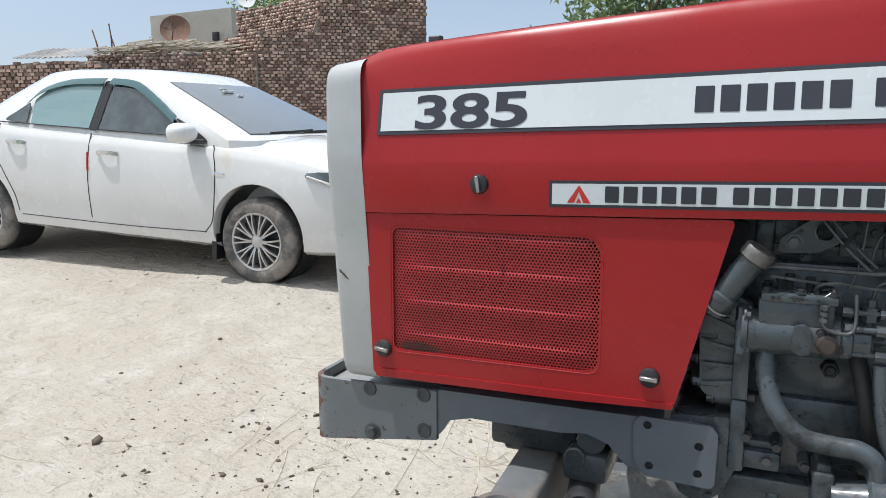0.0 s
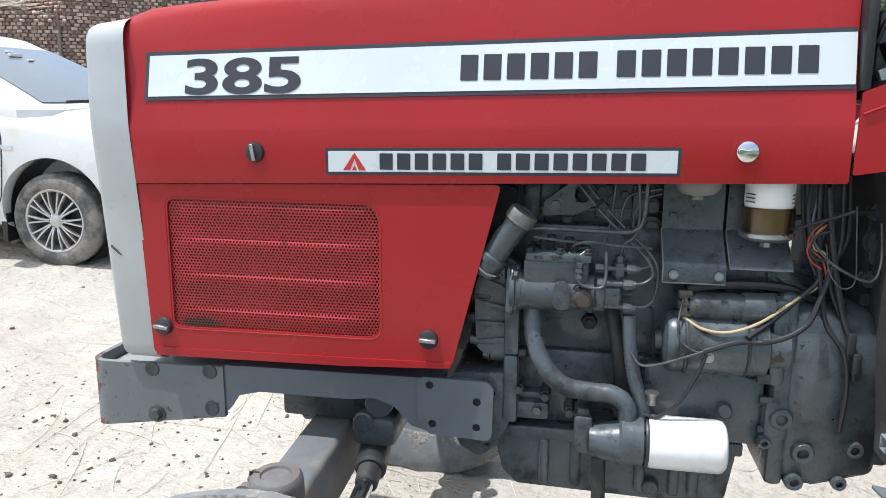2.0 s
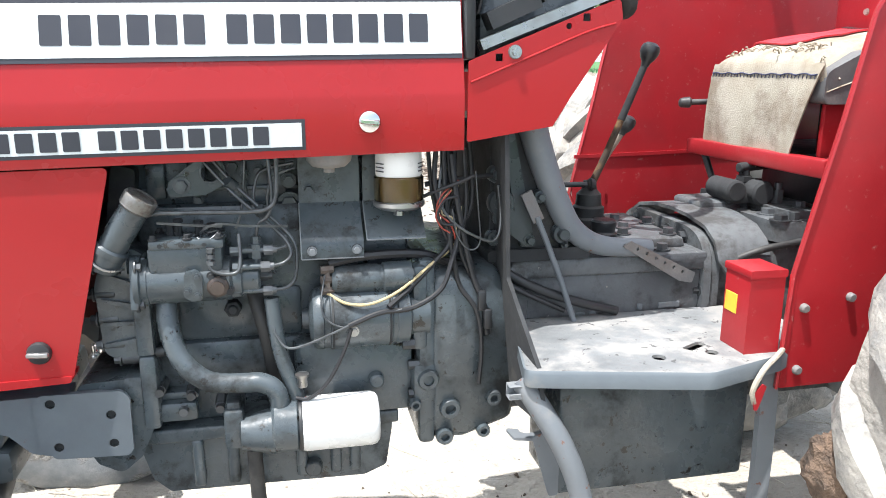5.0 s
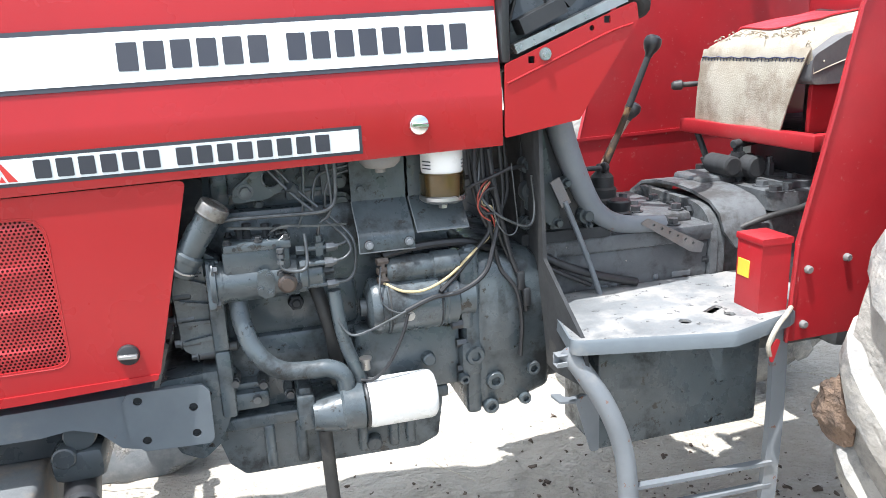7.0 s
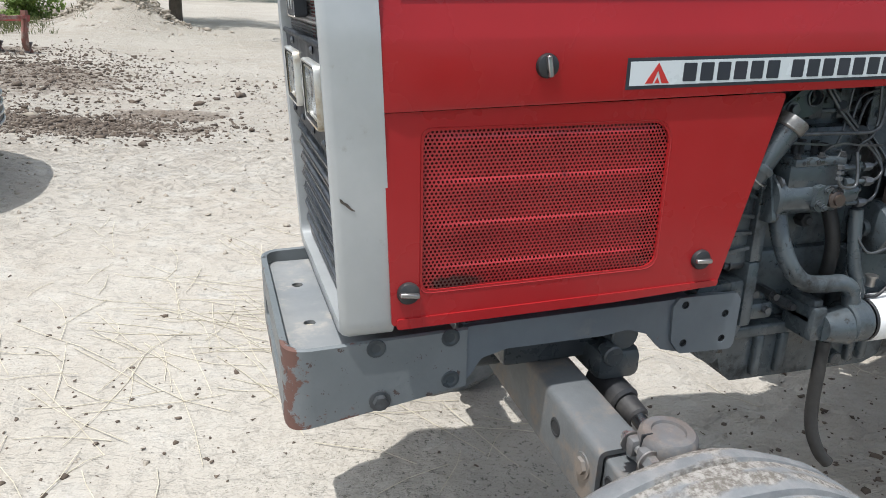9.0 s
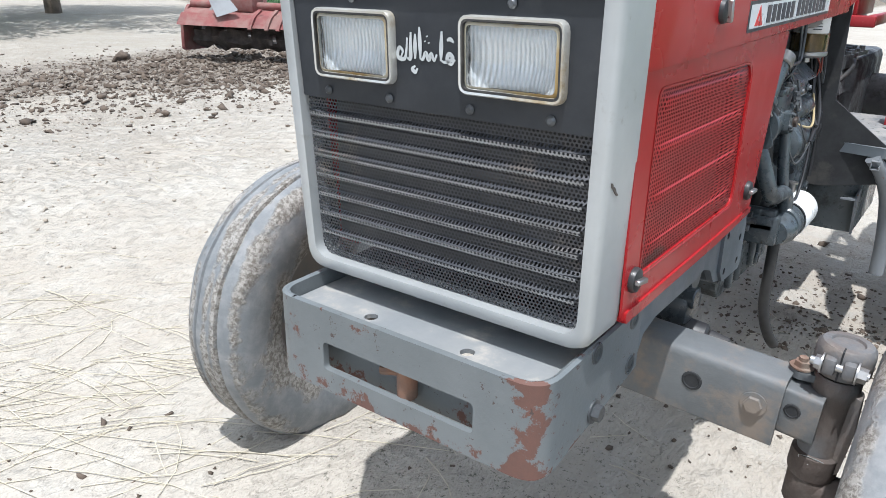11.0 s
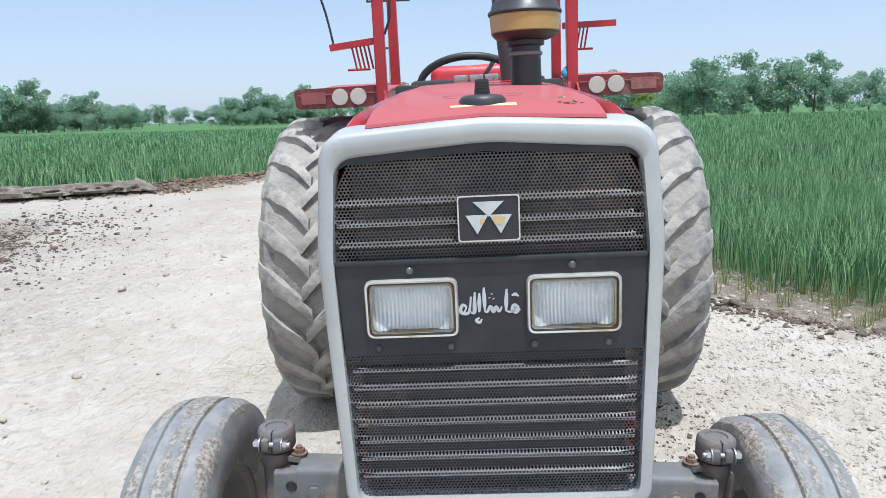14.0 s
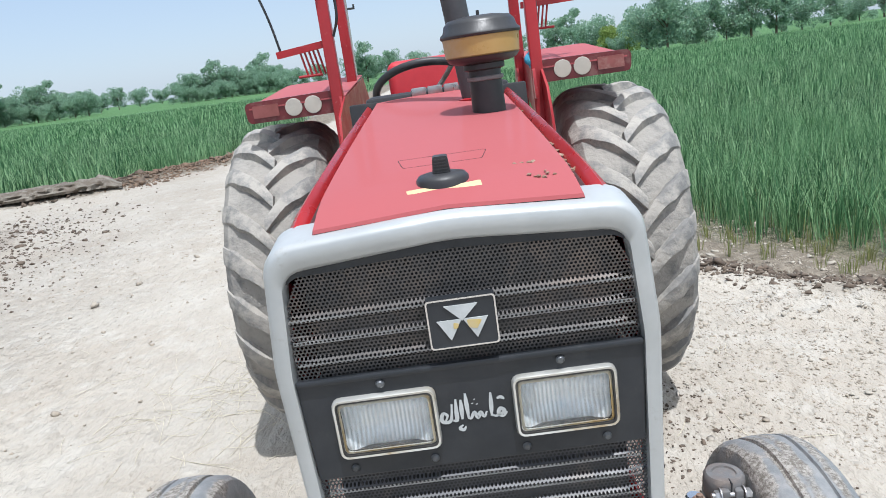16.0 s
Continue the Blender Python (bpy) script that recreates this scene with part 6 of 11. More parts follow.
for z in (0.978, 0.990, 1.000):
    bm = BM()
    rod(bm, (1.068, -0.302, z - 0.003), (1.068, -0.302, z + 0.004), 0.0075, seg=6)
    part("leak_off_nut", bm, M_BOLT, pump)
# fuel lines, thin steel pipes bent up to the injectors
for pts, r in (([(0.930, -0.262, 1.030), (0.966, -0.275, 1.060), (1.024, -0.278, 1.063), (1.090, -0.278, 1.062), (1.141, -0.276, 1.061), (1.168, -0.274, 1.066), (1.182, -0.272, 1.088), (1.186, -0.270, 1.165)], 0.0040),
               ([(1.143, -0.262, 1.008), (1.149, -0.264, 1.036), (1.166, -0.268, 1.052), (1.175, -0.268, 1.085), (1.170, -0.262, 1.165)], 0.0033),
               ([(1.172, -0.276, 0.917), (1.196, -0.272, 0.920), (1.210, -0.268, 0.938), (1.213, -0.264, 0.985), (1.200, -0.258, 1.015), (1.157, -0.248, 1.058), (1.110, -0.240, 1.105), (1.062, -0.232, 1.165)], 0.0032),
               ([(1.170, -0.284, 0.963), (1.192, -0.280, 0.968), (1.204, -0.274, 0.984), (1.190, -0.264, 1.012), (1.148, -0.254, 1.052), (1.102, -0.246, 1.096), (1.046, -0.238, 1.165)], 0.0032),
               ([(1.176, -0.270, 0.990), (1.196, -0.266, 0.996), (1.194, -0.258, 1.012)], 0.0032),
               ([(1.108, -0.240, 1.025), (1.118, -0.240, 1.050), (1.124, -0.238, 1.085), (1.132, -0.236, 1.165)], 0.0024),
               ([(1.141, -0.236, 1.062), (1.143, -0.236, 1.088), (1.152, -0.234, 1.120), (1.172, -0.232, 1.132), (1.215, -0.230, 1.140)], 0.0030),
               ([(1.165, -0.232, 1.062), (1.168, -0.232, 1.090), (1.182, -0.230, 1.118), (1.215, -0.226, 1.130)], 0.0030),
               ([(0.920, -0.264, 0.985), (0.919, -0.266, 1.030), (0.925, -0.264, 1.050), (0.945, -0.260, 1.058)], 0.0048)):
    bm = BM()
    tube(bm, pts, r, 10)
    eng("fuel_line", bm, M_PIPE)
bm = BM()
rod(bm, (0.920, -0.264, 0.958), (0.920, -0.264, 0.990), 0.0095, seg=6)
rod(bm, (0.920, -0.264, 0.985), (0.920, -0.264, 0.995), 0.0075, seg=10)
eng("pipe_nut", bm, M_GREY_DK)
for m0, m1 in (((1.098, -0.246, 1.112), (1.110, -0.236, 1.100)), ((1.150, -0.256, 1.062), (1.162, -0.248, 1.050))):
    bm = BM()
    rod(bm, m0, m1, 0.011, seg=12)
    eng("pipe_clip", bm, M_GREY_DK)
bm = BM()
rod(bm, (1.092, -0.19, 0.866), (1.092, -0.222, 0.866), 0.016, 0.016, 6, 0.002)
rod(bm, (1.092, -0.218, 0.866), (1.092, -0.228, 0.866), 0.010, 0.009, 14, 0.002)
eng("drain_tap", bm, M_NEARBLACK, "black square drain tap")

# hoses and pipes by the oil filter
bm = BM()
tube(bm, [(0.980, -0.25, 0.905), (0.985, -0.27, 0.85), (1.005, -0.285, 0.795), (1.045, -0.29, 0.757), (1.10, -0.292, 0.748), (1.140, -0.295, 0.747), (1.166, -0.298, 0.728), (1.172, -0.30, 0.69)], 0.0185, 14)
eng("oil_hose", bm, M_GREY, "thick grey bent oil pipe")
bm = BM()
tube(bm, [(1.125, -0.21, 0.93), (1.14, -0.235, 0.87), (1.155, -0.24, 0.80), (1.165, -0.225, 0.70)], 0.015, 12)
eng("rubber_hose", bm, M_RUBBER)
bm = BM()
tube(bm, [(1.165, -0.27, 0.90), (1.17, -0.275, 0.84), (1.18, -0.28, 0.78), (1.20, -0.285, 0.72), (1.205, -0.285, 0.69)], 0.014, 12)
eng("braided_hose", bm, M_GREY)
bm = BM()
box(bm, (1.070, -0.31, 0.625), (1.105, -0.22, 0.70), 0.006)
box(bm, (1.075, -0.30, 0.69), (1.10, -0.23, 0.715), 0.006)
rod(bm, (1.10, -0.30, 0.652), (1.16, -0.30, 0.652), 0.030, 0.044, 20)
rod(bm, (1.155, -0.30, 0.659), (1.205, -0.30, 0.659), 0.047, 0.047, 26, 0.005)
box(bm, (1.07, -0.30, 0.66), (1.15, -0.20, 0.68), 0.005)
eng("oil_filter_head", bm, M_GREY, "grey cast oil filter head")
bm = BM()
lathe(bm, [(0.047, 0.0), (0.049, 0.004), (0.0505, 0.008), (0.0505, 0.130), (0.048, 0.139), (0.042, 0.144), (0.030, 0.145), (0.028, 0.142), (0, 0.142)], frame_of((1.207, -0.30, 0.660), (2, -0.30, 0.660))[0], 32)
can = eng("oil_filter", bm, M_WHITE_CAN, "white spin-on oil filter")
bm = BM()
lathe(bm, [(0.0480, 0.0), (0.049, 0.002), (0.049, 0.006), (0.048, 0.008)], frame_of((1.2035, -0.30, 0.660), (2, -0.30, 0.660))[0], 32)
part("seal_ring", bm, M_BLACK, can)
bm = BM()
rod(bm, (1.213, -0.30, 0.735), (1.213, -0.30, 0.755), 0.009, seg=10)
rod(bm, (1.213, -0.30, 0.755), (1.213, -0.30, 0.760), 0.013, seg=14)
eng("breather_cap", bm, M_STEEL)
bm = BM()
tube(bm, [(1.12, -0.30, 0.62), (1.122, -0.30, 0.55), (1.125, -0.30, 0.46), (1.128, -0.31, 0.40), (1.145, -0.325, 0.35), (1.165, -0.335, 0.325)], 0.014, 12)
eng("drain_hose", bm, M_RUBBER, "black rubber drain hose hanging below the engine")

# mounts and sump
bm = BM()
box(bm, (0.925, -0.262, 0.655), (0.955, -0.18, 0.80), 0.008)
box(bm, (0.94, -0.25, 0.66), (1.02, -0.17, 0.70), 0.01)
box(bm, (0.895, -0.255, 0.70), (0.935, -0.17, 0.76), 0.008)
box(bm, (0.955, -0.235, 0.70), (1.02, -0.18, 0.715), 0.004)
mount = eng("engine_mount", bm, M_GREY, "grey engine mounting bracket")
bm = BM()
plate(bm, rounded([(0.815, 0.752), (0.905, 0.756), (0.935, 0.735), (0.94, 0.655), (0.915, 0.600), (0.878, 0.570), (0.838, 0.592), (0.815, 0.640)], 0.018, 4), lambda u, v, d: (u, -0.252 + d, v), 0.504)
box(bm, (0.90, -0.24, 0.66), (0.96, 0.24, 0.75), 0.012)
eng("front_support_casting", bm, M_GREY, "grey casting that joins the engine to the frame rails", flat=50)
# near-black plate added for the shaded void between side panel and engine
bm = BM()
plate(bm, rounded([(0.845, 0.80), (0.90, 0.80), (0.94, 1.13), (0.90, 1.14)], 0.01, 2), lambda u, v, d: (u, -0.20 + d, v), 0.40)
eng("fan_cowl", bm, M_NEARBLACK, "near-black plate filling the dark void ahead of the engine")
for x, z in ((0.956, 0.727), (0.995, 0.685), (1.01, 0.715), (1.06, 0.685)):
    bm = BM()
    rod(bm, (x, -0.20, z), (x, -0.25, z), 0.012, 0.011, 6)
    rod(bm, (x, -0.25, z), (x, -0.262, z), 0.008, seg=10)
    part("mount_stud", bm, M_BOLT, mount)
bm = BM()
SUMP = [(0.905, 0.61), (0.925, 0.535), (0.955, 0.505), (1.33, 0.497), (1.375, 0.515), (1.388, 0.60), (1.39, 0.635), (0.905, 0.64)]
plate(bm, rounded(SUMP, 0.012, 3), lambda u, v, d: (u, -0.225 + d, v), 0.45)
box(bm, (0.90, -0.238, 0.612), (1.40, 0.238, 0.640), 0.005)
for x in (1.00, 1.065, 1.195, 1.262, 1.30):
    box(bm, (x, -0.240, 0.515), (x + 0.022, -0.22, 0.615), 0.006)
sump = eng("sump", bm, M_GREY, "ribbed grey cast oil sump", flat=50)
bm = BM()
rod(bm, (1.228, -0.22, 0.53), (1.228, -0.245, 0.53), 0.019, 0.017, 16, 0.003)
part("drain_plug", bm, M_GREY_DK, sump)
bm = BM()
box(bm, (1.20, -0.245, 0.64), (1.43, -0.18, 0.80), 0.014)
rod(bm, (1.355, -0.24, 0.715), (1.355, -0.265, 0.715), 0.016, 0.014, 16, 0.003)
eng("block_side_wall", bm, M_GREY)

# starter motor
bm = BM()
lathe(bm, [(0, 0), (0.018, 0), (0.02, 0.012), (0.04, 0.014), (0.055, 0.02), (0.060, 0.03), (0.060, 0.038), (0.0575, 0.040), (0.0575, 0.05), (0.061, 0.052), (0.061, 0.165), (0.057, 0.168), (0.057, 0.175), (0.059, 0.178), (0.059, 0.20), (0.045, 0.205), (0.045, 0.24), (0, 0.24)],
      frame_of((1.218, -0.238, 0.845), (2, -0.238, 0.845))[0], 34)
starter = eng("starter_motor", bm, M_GREY, "grey starter motor with wires", flat=30)
bm = BM()
lathe(bm, [(0, 0), (0.02, 0), (0.024, 0.006), (0.027, 0.01), (0.027, 0.085), (0.0255, 0.088), (0.0255, 0.094), (0.029, 0.097), (0.030, 0.15), (0, 0.15)], frame_of((1.275, -0.25, 0.922), (2, -0.25, 0.918))[0], 24)
part("solenoid", bm, M_GREY, starter)
bm = BM()
for z in (0.905, 0.925, 0.945):
    rod(bm, (1.255, -0.262, z), (1.278, -0.258, z), 0.008, seg=6)
box(bm, (1.262, -0.265, 0.87), (1.272, -0.24, 0.95), 0.003)
part("terminal_studs", bm, M_SPINDLE, starter, "rusty solenoid terminals")
bm = BM()
box(bm, (1.425, -0.27, 0.775), (1.455, -0.20, 0.945), 0.010)
part("starter_flange", bm, M_GREY, starter)
for z in (0.79, 0.93):
    bm = BM()
    rod(bm, (1.405, -0.265, z), (1.428, -0.265, z), 0.011, seg=6)
    part("flange_nut", bm, M_BOLT, starter)
for x in (1.272, 1.378):
    bm = BM()
    lathe(bm, [(0.0612, 0.0), (0.0622, 0.001), (0.0622, 0.003), (0.0612, 0.004)], frame_of((x, -0.238, 0.845), (2, -0.238, 0.845))[0], 34)
    part("body_band", bm, M_NEARBLACK, starter)
bm = BM()
bolt(bm, (1.31, -0.298, 0.835), (0, -1, 0), 0.007, 0.004)
part("pole_screw", bm, M_STEEL, starter)

# bell housing
bm = BM()
BELL = [(1.445, 0.60), (1.455, 0.575), (1.53, 0.565), (1.64, 0.60), (1.65, 0.68), (1.65, 0.80), (1.645, 0.88), (1.60, 0.925), (1.52, 0.935), (1.46, 0.93), (1.445, 0.90)]
loft(bm, [[Vector((1.545 + (p[0] - 1.545) * f, y, 0.75 + (p[1] - 0.75) * g)) for p in rounded(BELL, 0.02, 3)] for y, f, g in ((0.25, 0.9, 0.94), (0.20, 1, 1), (-0.20, 1, 1), (-0.24, 0.93, 0.97), (-0.262, 0.72, 0.86))], cap=True)
bell = eng("bell_housing", bm, M_GREY, "rounded grey bell housing casting", flat=60)
bm = BM()
box(bm, (1.437, -0.262, 0.57), (1.472, 0.26, 0.955), 0.012)
box(bm, (1.425, -0.265, 0.66), (1.475, -0.22, 0.745), 0.014)
part("housing_flange", bm, M_GREY, bell)
for x, z, r in ((1.456, 0.711, 0.022), (1.50, 0.645, 0.022), (1.59, 0.66, 0.017), (1.49, 0.585, 0.018), (1.57, 0.590, 0.014), (1.43, 0.66, 0.012)):
    bm = BM()
    m, _ = frame_of((x, -0.225, z), (x, -1, z))
    lathe(bm, [(r, 0), (r, 0.04), (r * 0.85, 0.046), (r * 0.5, 0.046), (r * 0.45, 0.035), (0, 0.035)], m, 20)
    part("housing_boss", bm, M_GREY, bell)
for z in (0.68, 0.74, 0.655):
    bm = BM()
    rod(bm, (1.418, -0.25, z), (1.44, -0.25, z), 0.010, seg=6)
    part("flange_bolt", bm, M_BOLT, bell)

# fuel filter and its bracket plates
for x0, x1, y, name in ((1.222, 1.335, -0.200, "a"), (1.342, 1.452, -0.196, "b")):
    # flat above, kicked out below; the first ends in an upright lip
    prof = [(y, 1.175), (y, 1.060), (y - 0.004, 1.054), (y - 0.060, 1.006), (y - 0.065, 1.001)] + ([(y - 0.067, 0.996), (y - 0.068, 0.968)] if name == "a" else [(y - 0.066, 0.998)])
    bm = BM()
    loft(bm, [[Vector((x, p[0], p[1])) for x in (x0, x0 + 0.003, x1 - 0.003, x1)] for p in prof], closed=False)
    thick(bm, 0.004)
    shield = eng("filter_shield", bm, M_GREY, "bent grey sheet-metal heat shield", flat=25)
    # edge highlight modelled as a paler bead
    bm = BM()
    tube(bm, [(x0, q[0] - 0.001, q[1]) for q in prof[1:]], 0.0016, 6, smoothed=False)
    part("worn_edge", bm, M_GREY_WORN, shield)
    bm = BM()
    tube(bm, [(x0, prof[-1][0] - 0.001, prof[-1][1]), (x1, prof[-1][0] - 0.001, prof[-1][1])], 0.0018, 6, smoothed=False)
    part("worn_edge", bm, M_GREY_WORN, shield)
    for x in (1.241, 1.322) if name == "a" else ():
        bm = BM()
        rod(bm, (x, y - 0.068, 0.984), (x, y - 0.0725, 0.984), 0.0095, 0.0095, 16, 0.001)
        part("bolt_washer", bm, M_NEARBLACK, shield)
        bm = BM()
        bolt(bm, (x, y - 0.072, 0.984), (0, -1, 0), 0.0062, 0.006)
        part("shield_bolt", bm, M_GREY_WORN, shield)
bm = BM()
bolt(bm, (1.241, -0.200, 1.085), (0, -1, 0), 0.008, 0.006)
eng("shield_screw", bm, M_GREY)
bm = BM()
lathe(bm, [(0.0, 1.123), (0.010, 1.123), (0.010, 1.130), (0.030, 1.134), (0.040, 1.144), (0.044, 1.165), (0.0, 1.165)], Matrix.Translation((1.278, -0.245, 0)), 26)
eng("sediment_bowl", bm, M_RUSTYGREY, "dull bowl under the primary fuel filter")
FX, FY = 1.405, -0.240
bm = BM()
lathe(bm, [(0, 1.20), (0.04, 1.19), (0.0430, 1.185), (0.0430, 1.116), (0.041, 1.113), (0, 1.113)], Matrix.Translation((FX, FY, 0)), 30)
ff = eng("fuel_filter", bm, M_WHITE_CAN, "white fuel filter over an amber glass bowl")
for z in (1.124, 1.131, 1.138):
    for a in (-150, -30):
        bm = BM()
        aa = radians(a)
        box(bm, (-0.011, -0.0440, z - 0.0010), (0.011, -0.0425, z + 0.0010), 0, 1, Matrix.Translation((FX, FY, 0)) @ pose(0, 0, 0, 0, 0, a + 90))
        part("print_mark", bm, M_DECAL_INK, ff, smooth=False)
bm = BM()
lathe(bm, [(0.0440, 1.114), (0.0465, 1.111), (0.0465, 1.072), (0.0445, 1.064), (0.043, 1.064), (0.043, 1.111)], Matrix.Translation((FX, FY, 0)), 30)
part("glass_bowl", bm, M_BOWL, ff, "amber glass bowl").visible_shadow = False
bm = BM()
rod(bm, (FX, FY, 1.062), (FX, FY, 1.112), 0.034, 0.036, 20)
part("filter_element", bm, surface("yellowed_filter_element", (0.20, 0.17, 0.11), (0.14, 0.115, 0.07), rough=0.6, s=15), ff)
bm = BM()
lathe(bm, [(0.0455, 1.068), (0.0485, 1.066), (0.0485, 1.059), (0.044, 1.055), (0.036, 1.051), (0.0, 1.050)], Matrix.Translation((FX, FY, 0)), 30)
rod(bm, (FX, FY, 1.051), (FX, FY, 1.038), 0.010, seg=6)
part("bowl_base", bm, M_STEEL, ff)

# wiring
for pts, r, mt in (([(1.265, -0.262, 0.90), (1.30, -0.29, 0.886), (1.345, -0.295, 0.885), (1.40, -0.285, 0.905), (1.46, -0.265, 0.945), (1.52, -0.24, 0.985), (1.525, -0.235, 1.05)], 0.003, M_WIRE_Y),
                   ([(1.262, -0.265, 0.935), (1.253, -0.29, 0.89), (1.262, -0.30, 0.86), (1.30, -0.305, 0.845), (1.35, -0.303, 0.865), (1.40, -0.30, 0.872)], 0.0018, M_PIPE),
                   ([(1.30, -0.305, 0.848), (1.36, -0.30, 0.868), (1.42, -0.295, 0.872), (1.475, -0.285, 0.90), (1.50, -0.27, 0.95), (1.52, -0.25, 1.02), (1.505, -0.235, 1.10), (1.50, -0.23, 1.17)], 0.005, M_WIRE),
                   ([(1.305, -0.305, 0.842), (1.29, -0.308, 0.80), (1.26, -0.31, 0.745), (1.225, -0.31, 0.715), (1.20, -0.305, 0.715)], 0.0035, M_WIRE),
                   ([(1.30, -0.305, 0.848), (1.23, -0.305, 0.82), (1.19, -0.30, 0.812), (1.17, -0.29, 0.835), (1.168, -0.285, 0.85)], 0.0025, M_PIPE),
                   ([(1.27, -0.255, 0.955), (1.34, -0.25, 0.965), (1.44, -0.24, 0.962), (1.50, -0.225, 0.94), (1.57, -0.21, 0.915), (1.66, -0.2, 0.89)], 0.009, M_WIRE),
                   ([(1.505, -0.24, 1.15), (1.515, -0.25, 1.06), (1.53, -0.255, 0.98), (1.545, -0.262, 0.915), (1.565, -0.268, 0.86), (1.572, -0.27, 0.80)], 0.006, M_WIRE),
                   ([(1.53, -0.235, 1.16), (1.535, -0.24, 1.05), (1.52, -0.25, 0.98), (1.54, -0.255, 0.92), (1.56, -0.26, 0.88)], 0.004, M_WIRE),
                   ([(1.49, -0.23, 1.14), (1.48, -0.25, 1.07), (1.50, -0.26, 1.03), (1.54, -0.262, 1.0), (1.585, -0.26, 0.985), (1.60, -0.255, 1.02), (1.595, -0.25, 1.09)], 0.0028, M_PIPE),
                   ([(1.52, -0.235, 1.10), (1.485, -0.25, 1.075), (1.475, -0.255, 1.045), (1.50, -0.26, 1.02), (1.515, -0.25, 0.98)], 0.0018, M_WIRE_R),
                   ([(1.52, -0.235, 1.09), (1.49, -0.25, 1.07), (1.485, -0.255, 1.04), (1.505, -0.26, 1.03), (1.52, -0.25, 0.97)], 0.0018, M_WIRE_Y),
                   ([(1.46, -0.21, 1.09), (1.53, -0.215, 1.10), (1.60, -0.21, 1.105)], 0.005, M_WIRE),
                   ([(1.51, -0.22, 1.17), (1.50, -0.22, 1.07), (1.53, -0.225, 1.02), (1.515, -0.225, 0.97)], 0.005, M_WIRE),
                   ([(1.545, -0.22, 1.17), (1.55, -0.225, 1.06), (1.53, -0.23, 1.0), (1.55, -0.235, 0.93), (1.56, -0.24, 0.85)], 0.0045, M_WIRE),
                   ([(1.478, -0.235, 1.17), (1.472, -0.245, 1.10), (1.486, -0.25, 1.04), (1.500, -0.25, 0.985), (1.470, -0.26, 0.95), (1.423, -0.275, 0.908), (1.375, -0.30, 0.878)], 0.0050, M_WIRE),
                   ([(1.490, -0.235, 1.17), (1.494, -0.24, 1.08), (1.500, -0.25, 1.0), (1.506, -0.255, 0.96), (1.518, -0.262, 0.90), (1.549, -0.272, 0.852), (1.560, -0.275, 0.78), (1.556, -0.275, 0.70)], 0.0048, M_WIRE),
                   ([(1.462, -0.23, 1.17), (1.468, -0.235, 1.09), (1.480, -0.24, 1.03), (1.496, -0.245, 0.99)], 0.0040, M_WIRE),
                   ([(1.515, -0.225, 1.17), (1.512, -0.23, 1.09), (1.498, -0.24, 1.03), (1.502, -0.245, 0.97)], 0.0042, M_WIRE),
                   ([(1.452, -0.24, 1.072), (1.480, -0.25, 1.085), (1.520, -0.255, 1.100), (1.545, -0.26, 1.112)], 0.0036, M_WIRE),
                   ([(1.512, -0.262, 1.075), (1.488, -0.266, 1.068), (1.474, -0.267, 1.045), (1.482, -0.267, 1.025), (1.505, -0.264, 1.020)], 0.0026, M_WIRE),
                   ([(1.500, -0.262, 1.085), (1.480, -0.266, 1.062), (1.470, -0.268, 1.040), (1.480, -0.268, 1.018), (1.498, -0.264, 1.005)], 0.0016, M_WIRE_R),
                   ([(1.503, -0.262, 1.050), (1.512, -0.266, 1.000), (1.535, -0.268, 0.972), (1.556, -0.266, 0.985), (1.553, -0.262, 1.050), (1.548, -0.258, 1.120)], 0.0014, M_PIPE)):
    bm = BM()
    tube(bm, pts, r, 8)
    part("wire", bm, mt, engine)
for x, y, z in ((1.560, -0.272, 0.872), (1.572, -0.275, 0.835)):
    bm = BM()
    box(bm, (x - 0.008, y - 0.006, z - 0.022), (x + 0.008, y + 0.006, z + 0.018), 0.003)
    part("wire_connector", bm, M_BLACK, engine)

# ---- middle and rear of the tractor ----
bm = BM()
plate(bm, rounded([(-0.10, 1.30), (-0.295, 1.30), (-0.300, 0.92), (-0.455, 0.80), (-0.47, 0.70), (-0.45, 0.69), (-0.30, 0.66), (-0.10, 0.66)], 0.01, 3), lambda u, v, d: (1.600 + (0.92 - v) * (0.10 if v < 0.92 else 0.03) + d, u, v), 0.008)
part("firewall_plate", bm, M_NEARBLACK, tractor, "dark grey steel support plate behind the engine")
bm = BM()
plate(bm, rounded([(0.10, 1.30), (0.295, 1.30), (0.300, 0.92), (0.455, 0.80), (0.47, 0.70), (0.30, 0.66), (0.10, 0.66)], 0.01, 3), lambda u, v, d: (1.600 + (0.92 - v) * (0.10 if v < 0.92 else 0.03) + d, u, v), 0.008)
part("firewall_plate", bm, M_NEARBLACK, tractor)
bm = BM()
box(bm, (1.57, -0.19, 0.60), (2.09, 0.19, 0.90), 0.02)
box(bm, (1.64, -0.20, 0.885), (2.085, 0.20, 0.925), 0.008)
box(bm, (1.70, -0.15, 0.91), (2.06, 0.15, 0.948), 0.015)
box(bm, (1.60, -0.203, 0.60), (1.68, -0.18, 0.915), 0.012)
gear = part("gearbox", bm, M_TRANS, tractor, "long grimy grey gearbox casting with cast marks")
bm = BM()
box(bm, (2.11, -0.18, 0.55), (3.05, 0.18, 0.94), 0.04)
box(bm, (2.45, -0.23, 0.55), (3.05, 0.23, 0.97), 0.03)
rod(bm, (2.85, -0.64, 0.765), (2.85, 0.64, 0.765), 0.11, seg=28, bevel=0.01)
